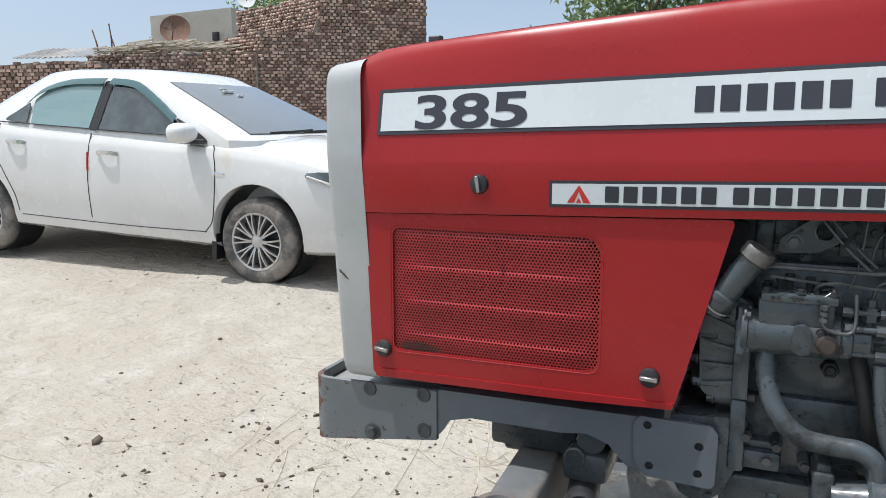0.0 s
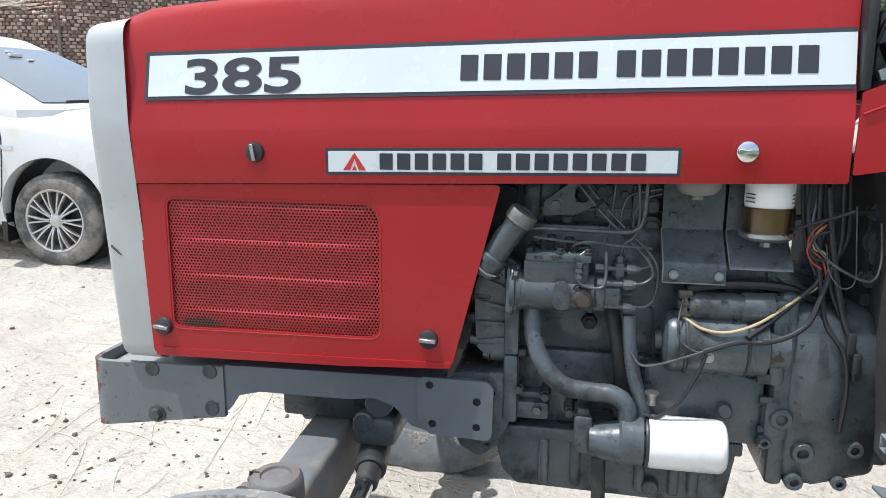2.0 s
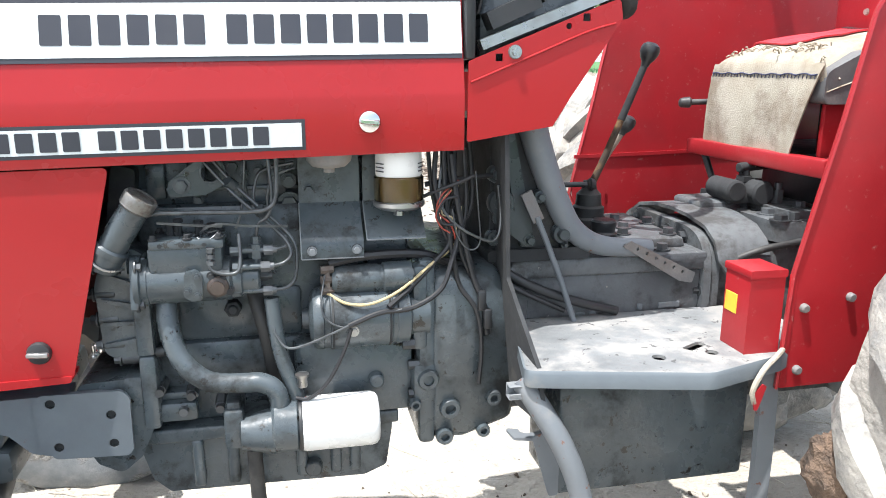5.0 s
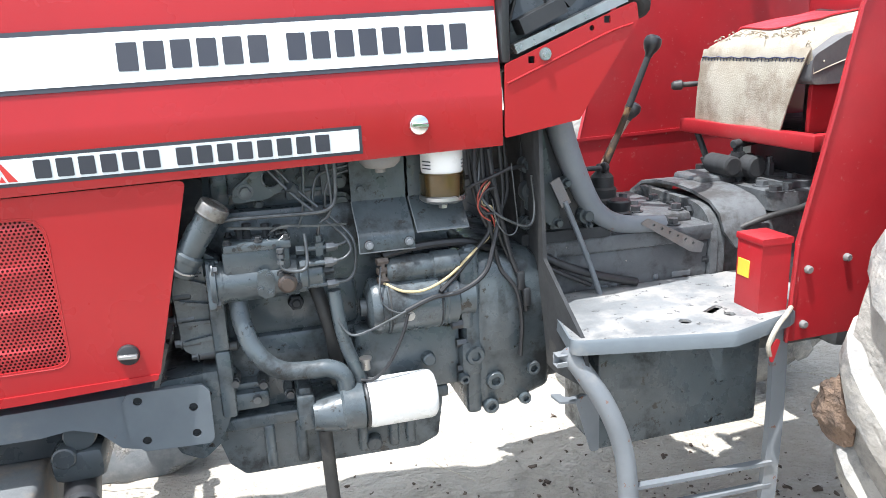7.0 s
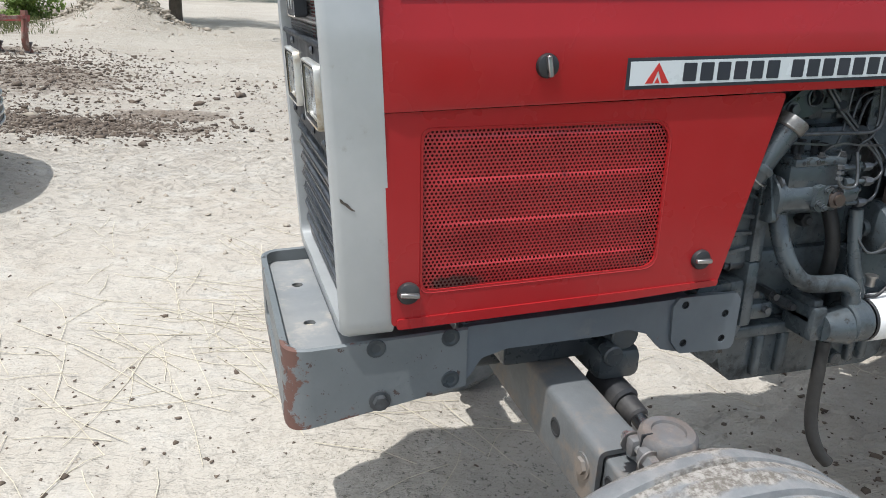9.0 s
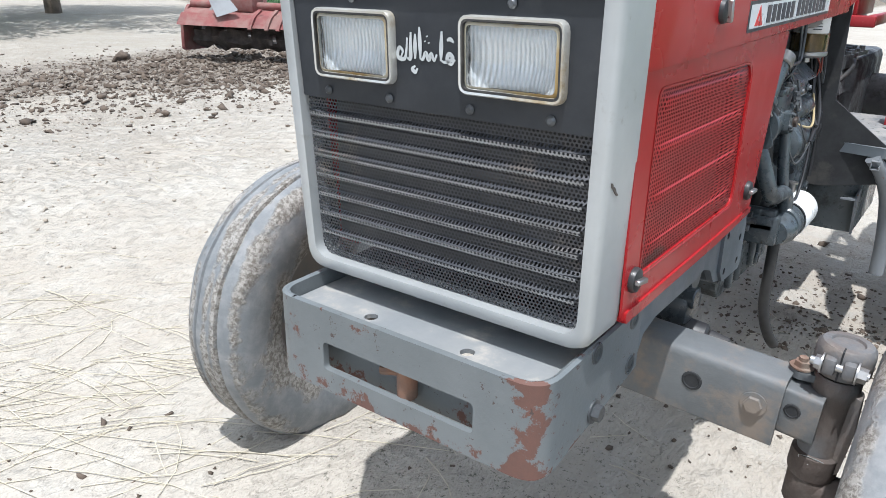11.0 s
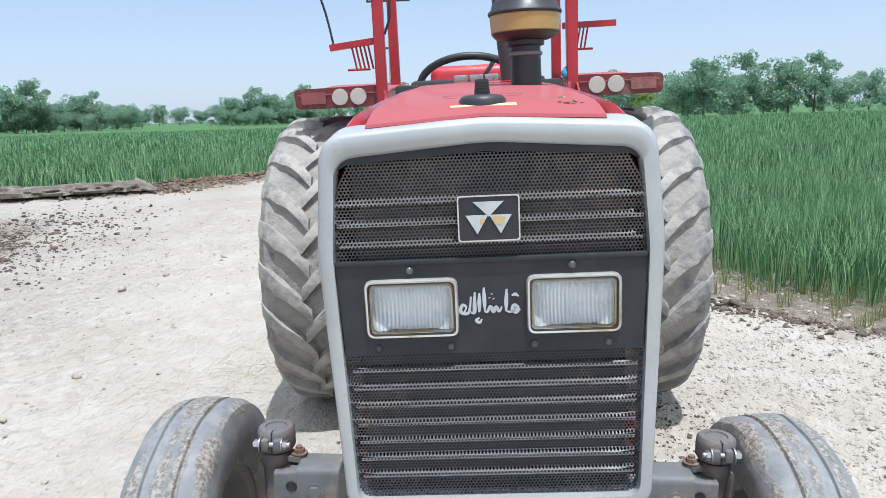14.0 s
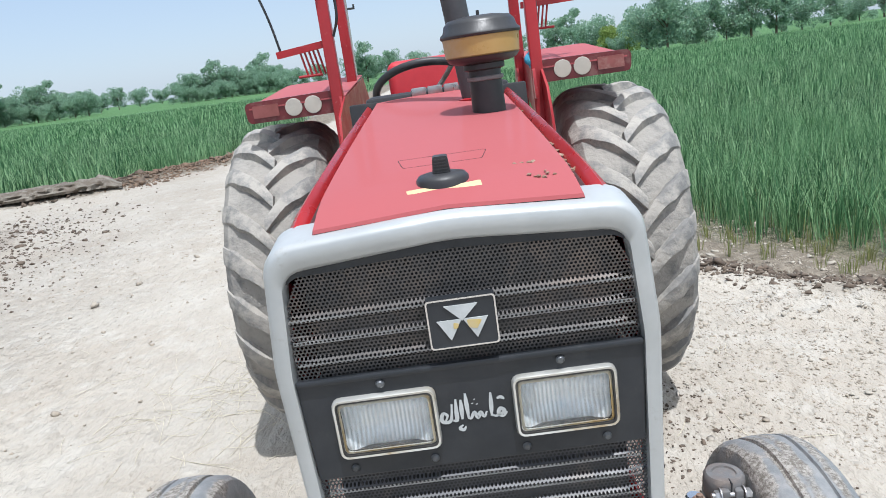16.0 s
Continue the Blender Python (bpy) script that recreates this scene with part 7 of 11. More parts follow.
part("rear_axle_housing", bm, M_TRANS, tractor, "grimy grey rear axle and hydraulic housing")
# flange between gearbox and rear housing
bm = BM()
FLA = rounded([(-0.205, 0.57), (0.205, 0.57), (0.205, 0.965), (-0.205, 0.965)], [0.05, 0.05, 0.10, 0.10], 8)
plate(bm, FLA, lambda u, v, d: (2.075 + d, u, v), 0.018)
plate(bm, [Vector((q[0] * 0.985, 0.767 + (q[1] - 0.767) * 0.985)) for q in FLA], lambda u, v, d: (2.096 + d, u, v), 0.018)
joint = part("housing_joint", bm, M_TRANS, gear, flat=45)
for y, z in ((-0.197, 0.66), (-0.197, 0.75), (-0.197, 0.84), (-0.178, 0.915), (-0.12, 0.953), (-0.04, 0.953), (0.05, 0.953), (0.13, 0.953)):
    bm = BM()
    q = Vector((0, y, z - 0.77)).normalized() * 0.018
    bolt(bm, (2.076, y - q.y * 0.8, z - q.z * 0.8), (-1, 0, 0), 0.011, 0.012)
    part("joint_bolt", bm, M_BOLT, joint)
# arched cover over the joint, then the bolted hydraulic top
bm = BM()
arch = [(-0.222, 0.865), (-0.216, 0.905), (-0.196, 0.943), (-0.155, 0.968), (-0.08, 0.981), (0.0, 0.985), (0.08, 0.981), (0.155, 0.968), (0.196, 0.943), (0.216, 0.905)]
loft(bm, [[Vector((x + (0.030 if k == 0 and x < 2.2 else 0.0) - (0.02 if k < 2 and x > 2.25 else 0.0), y, z - 0.012 * (x > 2.25))) for k, (y, z) in enumerate(arch)] for x in (2.098, 2.105, 2.14, 2.17, 2.20, 2.225)], closed=False)
thick(bm, 0.008)
part("arched_cover", bm, M_TRANS, gear, "worn grey arched cover plate over the housing joint", flat=50)
bm = BM()
plate(bm, rounded([(2.25, -0.195), (2.72, -0.215), (2.72, 0.215), (2.25, 0.195)], 0.03, 4), lambda u, v, d: (u, v, 0.935 + d), 0.045)
plate(bm, rounded([(2.30, -0.165), (2.68, -0.18), (2.68, 0.18), (2.30, 0.165)], 0.04, 4), lambda u, v, d: (u, v, 0.975 + d), 0.022)
box(bm, (2.16, -0.03, 0.975), (2.27, 0.10, 1.000), 0.01)
hyd = part("hydraulic_top", bm, M_TRANS, gear, "oily hydraulic top cover with bolts", flat=45)
spots = [(2.27, -0.175), (2.30, -0.18), (2.38, -0.19), (2.46, -0.19), (2.54, -0.195), (2.62, -0.2), (2.29, -0.10), (2.28, -0.02), (2.29, 0.08), (2.29, 0.16), (2.36, -0.12), (2.44, -0.13), (2.40, 0.03), (2.50, -0.05), (2.47, 0.12), (2.56, -0.12)]
for k, (x, y) in enumerate(spots):
    bm = BM()
    bolt(bm, (x, y, 0.980 if abs(y) > 0.165 or x < 2.30 else 0.997), (0, 0, 1), 0.012 + 0.004 * (k % 3 == 0), 0.011 + 0.006 * (k % 4 == 1))
    part("cover_bolt", bm, M_BOLT, hyd)
for x, y, z in ((1.79, -0.165, 0.926), (1.86, -0.17, 0.926), (1.93, -0.165, 0.926), (1.99, -0.17, 0.926), (2.03, -0.12, 0.948), (1.93, -0.10, 0.948), (1.96, -0.04, 0.948), (1.98, 0.05, 0.948), (2.04, 0.0, 0.948)):
    bm = BM()
    bolt(bm, (x, y, z), (0, 0, 1), 0.013, 0.012)
    part("cover_bolt", bm, M_BOLT, gear)
bm = BM()
lathe(bm, [(0.030, 0.945), (0.030, 0.958), (0.026, 0.962), (0.026, 0.972), (0.0275, 0.975), (0.0275, 0.984), (0.024, 0.988), (0.0, 0.988)], Matrix.Translation((1.874, -0.12, 0)), 24)
part("filler_plug", bm, M_BLACK, gear, "black round filler plug")
bm = BM()
box(bm, (2.225, -0.045, 0.995), (2.33, 0.035, 1.025), 0.008)
rod(bm, (2.235, -0.06, 1.028), (2.235, 0.04, 1.028), 0.026, seg=18, bevel=0.005)
rod(bm, (2.30, -0.07, 1.022), (2.30, 0.03, 1.022), 0.030, seg=18, bevel=0.006)
rod(bm, (2.282, -0.01, 1.03), (2.282, -0.01, 1.075), 0.014, 0.012, 12, 0.003)
rod(bm, (2.282, -0.01, 1.045), (2.282, -0.01, 1.058), 0.019, seg=6)
rod(bm, (2.262, -0.015, 1.078), (2.40, 0.02, 1.084), 0.012, seg=12, bevel=0.003)
valve = part("hydraulic_valve", bm, M_NEARBLACK, gear, "dark hydraulic control valve on the cover")
for y in (-0.055, 0.02):
    bm = BM()
    rod(bm, (2.345, y, 0.997), (2.345, y, 1.030), 0.014, seg=6)
    rod(bm, (2.345, y, 1.030), (2.345, y, 1.045), 0.009, seg=10)
    part("pipe_nut", bm, M_BOLT, valve)
bm = BM()
tube(bm, [(2.13, -0.205, 0.90), (2.20, -0.225, 0.93), (2.30, -0.225, 0.945), (2.38, -0.215, 0.96), (2.46, -0.20, 0.955)], 0.008, 10)
part("hydraulic_hose", bm, M_RUBBER, gear)
bm = BM()
rod(bm, (2.33, 0.16, 0.97), (2.30, 0.20, 1.09), 0.009, seg=10)
rod(bm, (2.325, 0.165, 0.985), (2.315, 0.18, 1.02), 0.014, 0.014, 12, 0.003)
part("depth_lever", bm, M_BLACK, gear)
# cast marks as plain bars
for x, w, z in ((1.79, 0.02, 0.79), (1.82, 0.014, 0.79), (1.86, 0.02, 0.79), (1.93, 0.012, 0.80), (1.98, 0.05, 0.80), (1.85, 0.06, 0.755), (1.93, 0.035, 0.756), (1.98, 0.05, 0.758)):
    bm = BM()
    box(bm, (x, -0.1935, z), (x + w, -0.188, z + 0.014), 0.002, 1)
    part("cast_mark", bm, M_GREY_WORN, gear)
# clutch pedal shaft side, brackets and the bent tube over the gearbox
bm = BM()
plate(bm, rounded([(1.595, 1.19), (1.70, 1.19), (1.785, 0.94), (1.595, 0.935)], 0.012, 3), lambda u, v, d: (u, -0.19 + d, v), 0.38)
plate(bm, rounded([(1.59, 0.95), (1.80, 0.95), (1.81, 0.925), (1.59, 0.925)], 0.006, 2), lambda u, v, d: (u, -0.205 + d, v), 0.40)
col = part("steering_column_housing", bm, M_NEARBLACK, tractor, "dark grey oily steering column support", flat=50)
bm = BM()
plate(bm, rounded([(1.612, 1.185), (1.640, 1.185), (1.690, 0.955), (1.660, 0.955)], 0.006, 3), lambda u, v, d: (u, -0.202 + d, v), 0.012)
plate(bm, rounded([(1.598, 1.035), (1.632, 1.045), (1.690, 0.965), (1.672, 0.955), (1.598, 1.01)], 0.010, 3), lambda u, v, d: (u, -0.209 + d, v), 0.008)
plate(bm, rounded([(1.66, 1.185), (1.683, 1.185), (1.712, 1.09), (1.70, 1.085)], 0.005, 3), lambda u, v, d: (u, -0.200 + d, v), 0.010)
part("pedal_bracket", bm, M_GREY_DK, col, flat=45)
for x, z, r in ((1.616, 1.047, 0.027), (1.746, 0.980, 0.021), (1.602, 0.977, 0.016), (1.695, 1.058, 0.013), (1.675, 0.970, 0.014), (1.605, 1.105, 0.018), (1.75, 0.958, 0.008)):
    bm = BM()
    m, _ = frame_of((x, -0.188, z), (x, -1, z))
    lathe(bm, [(r, 0), (r, 0.018), (r * 0.92, 0.022), (r * 0.62, 0.022), (r * 0.58, 0.030), (r * 0.5, 0.033), (0, 0.033)], m, 20)
    part("pivot_boss", bm, M_GREY_DK, col)
bm = BM()
bar(bm, [(1.660, -0.222, 1.070), (1.672, -0.222, 1.045), (1.688, -0.222, 1.012)], 0.005, 0.024, (0, 1, 0))
part("rod_clevis", bm, M_RUSTYGREY, col, "rust-stained rod end")
bm = BM()
tube(bm, [(1.684, -0.222, 1.020), (1.708, -0.226, 0.962), (1.738, -0.23, 0.885), (1.770, -0.232, 0.795)], 0.0062, 10)
part("brake_rod", bm, M_GREY_WORN, col)
bm = BM()
tube(bm, [(1.668, -0.20, 1.225), (1.695, -0.20, 1.140), (1.732, -0.20, 1.050), (1.772, -0.20, 0.985), (1.835, -0.20, 0.950), (1.945, -0.198, 0.940)], 0.030, 16, r_end=0.019)
part("hydraulic_pipe", bm, M_GREY_WORN, tractor, "thick worn grey bent pipe over the gearbox")
bm = BM()
plate(bm, rounded([(1.870, 0.952), (1.890, 0.962), (2.045, 0.885), (2.040, 0.862), (2.010, 0.868)], 0.004, 2), lambda u, v, d: (u, -0.226 + d + (0.955 - v) * 0.1, v), 0.004,
      [circle(1.905 + 0.022 * k, 0.945 - 0.0112 * k, 0.0035) for k in range(6)])
part("slotted_bracket", bm, M_RUSTYGREY, tractor, "bent rust-stained bracket with a row of holes", smooth=False)
bm = BM()
tube(bm, [(1.60, -0.20, 0.92), (1.68, -0.215, 0.875), (1.77, -0.22, 0.84), (1.87, -0.215, 0.81)], 0.010, 10)
part("cable_sleeve", bm, M_BLACK, tractor)
bm = BM()
tube(bm, [(1.60, -0.215, 0.90), (1.66, -0.22, 0.865), (1.75, -0.22, 0.82)], 0.006, 8)
part("cable_sleeve", bm, M_BLACK, tractor)
# gear levers
bm = BM()
lathe(bm, [(0.045, 0.945), (0.042, 0.975), (0.036, 0.98), (0.036, 1.0), (0.03, 1.005), (0.028, 1.03), (0.018, 1.04), (0.014, 1.06), (0, 1.06)], Matrix.Translation((1.875, -0.03, 0)), 20)
boot = part("lever_boot", bm, M_RUBBER, tractor, "black rubber gear lever boot")
bm = BM()
tube(bm, [(1.875, -0.03, 1.04), (1.905, -0.035, 1.11), (1.955, -0.043, 1.24), (1.985, -0.048, 1.32)], 0.0090, 12, r_end=0.0060)
lever = part("gear_lever", bm, surface("worn_ochre_lever", (0.34, 0.17, 0.05), (0.10, 0.06, 0.035), rough=0.6, s=22, bump=0.3, dirt=(0.035, 0.028, 0.025), amount=0.55, dirt_scale=14), tractor, "long worn ochre gear lever with a black knob")
bm = BM()
lathe(bm, [(0, 0), (0.009, 0.0), (0.010, 0.008), (0.016, 0.016), (0.0205, 0.027), (0.0215, 0.035), (0.019, 0.045), (0.011, 0.051), (0.0, 0.0525)], frame_of((1.983, -0.048, 1.313), (1.997, -0.05, 1.36))[0], 24)
part("knob", bm, M_BLACK, lever)
bm = BM()
tube(bm, [(1.938, -0.0405, 1.196), (1.955, -0.043, 1.24), (1.970, -0.0455, 1.280), (1.985, -0.048, 1.320)], 0.0086, 12, r_end=0.0078)
part("lever_sleeve", bm, M_NEARBLACK, lever, "black upper part of the lever")
bm = BM()
tube(bm, [(1.89, 0.02, 1.02), (1.93, 0.02, 1.10), (1.965, 0.0, 1.17)], 0.008, 10)
lever2 = part("range_lever", bm, M_RUST, tractor)
bm = BM()
lathe(bm, [(0, 0), (0.008, 0.0), (0.009, 0.007), (0.015, 0.014), (0.0195, 0.024), (0.0205, 0.032), (0.018, 0.041), (0.010, 0.046), (0.0, 0.0475)], frame_of((1.96, 0.0, 1.16), (1.985, -0.005, 1.22))[0], 24)
part("knob", bm, M_BLACK, lever2)
bm = BM()
rod(bm, (1.86, -0.05, 1.055), (1.80, -0.05, 1.055), 0.006, seg=10)
rod(bm, (1.865, -0.05, 1.055), (1.88, -0.05, 1.055), 0.014, 0.012, 14, 0.003)
part("pull_knob", bm, M_BLACK, tractor)

# dash side plates and instrument console
DASH = [(1.520, 1.178), (1.680, 1.204), (1.712, 1.255), (1.806, 1.392), (1.800, 1.428), (1.755, 1.412), (1.522, 1.318)]
for side in (-1, 1):
    bm = BM()
    plate(bm, rounded(DASH, [0.004, 0.006, 0.2, 0.012, 0.008, 0.3, 0.006], 4), lambda u, v, d: (u, side * (0.302 - d), v), 0.005,
          [rect(1.570, 1.318, 1.583, 1.331) if side < 0 else circle(1.57, 1.32, 0.006), circle(1.704, 1.379, 0.0055), rect(1.730, 1.388, 1.744, 1.401)])
    dp = part("dash_side_plate", bm, M_RED, tractor, "red sheet-metal dash side plate with square holes", smooth=False)
    bm = BM()
    rod(bm, (1.605, side * 0.302, 1.334), (1.605, side * 0.304, 1.334), 0.0125, seg=20)
    part("bolt_washer", bm, M_RUSTYGREY, dp)
    bm = BM()
    bolt(bm, (1.605, side * 0.304, 1.334), (0, side, 0), 0.0078, 0.004)
    part("plate_bolt", bm, M_STEEL, dp)
    # pressed fold along the upper edge
    bm = BM()
    tube(bm, [(1.526, side * 0.3030, 1.282), (1.640, side * 0.3030, 1.329), (1.740, side * 0.3030, 1.370), (1.792, side * 0.3030, 1.385)], 0.0022, 8)
    part("pressed_fold", bm, M_RED, dp)
bm = BM()
box(bm, (1.517, -0.30, 1.32), (1.535, 0.30, 1.585), 0.006)
box(bm, (1.52, -0.245, 1.545), (1.64, 0.245, 1.60), 0.018)
console = part("instrument_console", bm, M_BLACK, tractor, "black dash console behind the hood")
bm = BM()
box(bm, (1.55, -0.25, 1.30), (1.78, 0.25, 1.46), 0.02)
part("instrument_binnacle", bm, M_GREY_DK, console)
bm = BM()
bar(bm, [(1.545, -0.285, 1.345), (1.66, -0.285, 1.39), (1.78, -0.285, 1.435)], 0.03, 0.018, (0, 1, 0))
part("dash_rail", bm, M_STEEL, console)
bm = BM()
bar(bm, [(1.56, -0.275, 1.385), (1.65, -0.275, 1.425)], 0.045, 0.03, (0, 1, 0))
bar(bm, [(1.65, -0.278, 1.43), (1.72, -0.275, 1.50), (1.73, -0.27, 1.56)], 0.035, 0.03, (0, 1, 0))
part("fuse_box", bm, M_BLACK, console)
bm = BM()
for k in range(4):
    tube(bm, [(1.545, -0.27 + k * 0.01, 1.40), (1.56 + k * 0.008, -0.28, 1.45 + k * 0.01), (1.60 + k * 0.02, -0.275, 1.47), (1.62 + k * 0.02, -0.27, 1.43)], 0.003, 6)
part("dash_wires", bm, M_WIRE, console)
for y0, y1 in ((-0.02, 0.03), (0.035, 0.085), (-0.075, -0.025)):
    bm = BM()
    box(bm, (1.512, y0, 1.583), (1.545, y1, 1.612), 0.004)
    part("hinge_block", bm, M_STEEL, console)
bm = BM()
rod(bm, (1.80, -0.285, 1.415), (1.83, -0.25, 1.45), 0.035, 0.03, 16, 0.01)
part("dash_corner_boot", bm, M_RUBBER, console)
# steering wheel
SW = Matrix.Translation((1.90, 0.03, 1.585)) @ pose(0, 0, 0, 0, 32, 0)
bm = BM()
R_ = 0.205
rows = []
for i in range(48):
    a = 2 * math.pi * i / 48
    rows.append([SW @ Vector(((R_ + 0.015 * math.cos(b)) * math.cos(a), (R_ + 0.015 * math.cos(b)) * math.sin(a), 0.015 * math.sin(b))) for b in (2 * math.pi * j / 12 for j in range(12))])
loft(bm, rows + [rows[0]])
bmesh.ops.remove_doubles(bm, verts=bm.verts[:], dist=0.0001)
wheel = part("steering_wheel", bm, M_BLACK, tractor, "black three-spoke steering wheel")
for k in range(3):
    bm = BM()
    a = radians(90 + 120 * k)
    tube(bm, [SW @ Vector((0.03 * math.cos(a), 0.03 * math.sin(a), -0.03)), SW @ Vector((0.12 * math.cos(a), 0.12 * math.sin(a), -0.02)), SW @ Vector((0.205 * math.cos(a), 0.205 * math.sin(a), 0))], 0.009, 10)
    part("spoke", bm, M_STEEL, wheel)
bm = BM()
lathe(bm, [(0, 0.0), (0.035, -0.005), (0.04, -0.02), (0.025, -0.06), (0.02, -0.35), (0, -0.35)], SW, 20)
part("hub", bm, M_BLACK, wheel)

# exhaust and air pre-cleaner on the hood
EX = (1.20, -0.112)
bm = BM()
tube(bm, [(EX[0], EX[1], 1.54), (EX[0] - 0.01, EX[1] + 0.025, 1.8), (EX[0] - 0.02, EX[1] + 0.05, 2.1), (EX[0] - 0.04, EX[1] + 0.10, 2.7)], 0.036, 20, 4)
stack = part("exhaust_pipe", bm, surface("sooty_exhaust_steel", (0.035, 0.038, 0.044), (0.06, 0.06, 0.065), rough=0.5, s=7, bump=0.15, dirt=(0.12, 0.11, 0.10), amount=0.1), tractor, "tall black exhaust pipe")
bm = BM()
lathe(bm, [(0.045, hood_top(1.2) + 0.002), (0.05, hood_top(1.2) + 0.012), (0.037, hood_top(1.2) + 0.016)], Matrix.Translation((EX[0], EX[1], 0)), 24)
part("pipe_collar", bm, M_RED_OLD, stack)
PC = (0.905, -0.130)
bm = BM()
h0 = hood_top(PC[0]) + 0.004
lathe(bm, [(0.043, h0), (0.041, h0 + 0.0813), (0.041, h0 + 0.1057), (0.052, h0 + 0.1098), (0.052, h0 + 0.1220), (0.045, h0 + 0.1291), (0.0, h0 + 0.1308)], Matrix.Translation((*PC, 0)), 28)
pre = part("air_pre_cleaner", bm, M_BLACK, tractor, "black and amber air pre-cleaner bowl on a stub pipe")
bm = BM()
lathe(bm, [(0.0425, h0 + 0.0813), (0.046, h0 + 0.0830), (0.046, h0 + 0.0911), (0.0425, h0 + 0.0927)], Matrix.Translation((*PC, 0)), 28)
part("pipe_clamp", bm, M_RUSTYGREY, pre)
bm = BM()
lathe(bm, [(0.0, h0 + 0.1220), (0.064, h0 + 0.1238), (0.084, h0 + 0.1308), (0.093, h0 + 0.1415), (0.0, h0 + 0.1415)], Matrix.Translation((*PC, 0)), 36)
part("bowl_base", bm, M_BLACK, pre)
bm = BM()
lathe(bm, [(0.088, h0 + 0.1397), (0.093, h0 + 0.1450), (0.096, h0 + 0.1884), (0.088, h0 + 0.1910)], Matrix.Translation((*PC, 0)), 36)
part("dust_bowl", bm, M_AMBERCAN, pre, "dusty amber plastic dust bowl")
bm = BM()
lathe(bm, [(0.0, h0 + 0.1893), (0.099, h0 + 0.1893), (0.101, h0 + 0.1946), (0.099, h0 + 0.1999), (0.093, h0 + 0.2043), (0.088, h0 + 0.2211), (0.078, h0 + 0.2317), (0.045, h0 + 0.2371), (0.0, h0 + 0.2379)], Matrix.Translation((*PC, 0)), 36)
rod(bm, (*PC, h0 + 0.2371), (*PC, h0 + 0.2503), 0.004, seg=8)
part("bowl_lid", bm, M_BLACK, pre, "black domed lid")

# footboards, boxes and steps
for side in (-1, 1):
    bm = BM()
    plate(bm, rounded([(1.645, side * 0.20), (2.20, side * 0.20), (2.20, side * 0.40), (2.065, side * 0.485), (1.90, side * 0.535), (1.588, side * 0.462)], [0.01, 0.01, 0.02, 0.02, 0.05, 0.02], 5), lambda u, v, d: (u, v, 0.800 - d), 0.006,
          [circle(1.845, side * 0.449, 0.013), circle(1.952, side * 0.446, 0.012), rounded([(1.908, side * 0.415), (1.958, side * 0.390), (1.965, side * 0.408), (1.920, side * 0.432)], 0.005, 2)])
    board = part("footboard", bm, M_STEP, tractor, "worn dusty steel footboard with holes", smooth=False)
    bm = BM()
    o = rounded([(2.20, side * 0.40), (2.065, side * 0.485), (1.90, side * 0.535), (1.588, side * 0.462), (1.645, side * 0.20)], [0.01, 0.02, 0.05, 0.02, 0.01], 5)
    loft(bm, [[Vector((p[0], p[1], 0.801)) for p in o], [Vector((p[0], p[1] + side * 0.004, 0.796)) for p in o], [Vector((p[0], p[1] + side * 0.004, 0.772)) for p in o]], closed=False)
    thick(bm, 0.004)
    part("board_edge", bm, M_FRAME, board, "worn grey edge of the board")
    bm = BM()
    box(bm, (1.675, side * 0.24 if side > 0 else -0.405, 0.515), (2.07, side * 0.405 if side > 0 else -0.24, 0.772), 0.008)
    part("under_box", bm, M_GREY, board, "grey steel box under the footboard")
    bm = BM()
    plate(bm, rounded([(1.625, 0.640), (1.68, 0.66), (1.68, 0.515), (1.662, 0.515)], 0.006, 3), lambda u, v, d: (u, side * (0.405 - d), v), 0.006)
    plate(bm, rounded([(1.585, 0.365), (1.61, 0.365), (1.61, 0.378), (1.622, 0.382), (1.66, 0.365), (1.68, 0.403), (1.59, 0.403)], 0.004, 2), lambda u, v, d: (u, side * v, 0.648 - d - (u - 1.56) * 0.15), 0.005)
    part("box_bracket", bm, M_GREY_WORN, board)
    bm = BM()
    tube(bm, [(1.592, side * 0.425, 0.770), (1.618, side * 0.450, 0.728), (1.660, side * 0.474, 0.652), (1.692, side * 0.484, 0.560), (1.703, side * 0.489, 0.47), (1.706, side * 0.490, 0.395)], 0.0205, 14)
    part("step_leg", bm, M_GREY_WORN, board, "bent grey tubular step leg")
    bm = BM()
    bar(bm, [(2.066, side * 0.456, 0.775), (2.068, side * 0.462, 0.66), (2.062, side * 0.472, 0.54), (2.045, side * 0.488, 0.37)], 0.014, 0.036, (0, 1, 0))
    part("step_leg", bm, M_GREY_WORN, board)
    for z in (0.470, 0.415):
        bm = BM()
        bar(bm, [(1.705, side * 0.488, z), (1.86, side * 0.490, z - 0.004), (2.05, side * 0.485, z - 0.012)], 0.016, 0.008, (0, 1, 0))
        part("step_rung", bm, M_GREY_WORN, board)
    bm = BM()
    for y0, y1, z0, z1 in ((0.425, 0.448, 0.764, 0.767), (0.425, 0.448, 0.741, 0.744), (0.425, 0.428, 0.744, 0.764), (0.445, 0.448, 0.744, 0.752)):
        box(bm, (1.565, min(side * y0, side * y1), z0), (1.618, max(side * y0, side * y1), z1), 0.001, 1)
    part("socket_bracket", bm, M_GREY_WORN, board, "open square steel socket under the board")

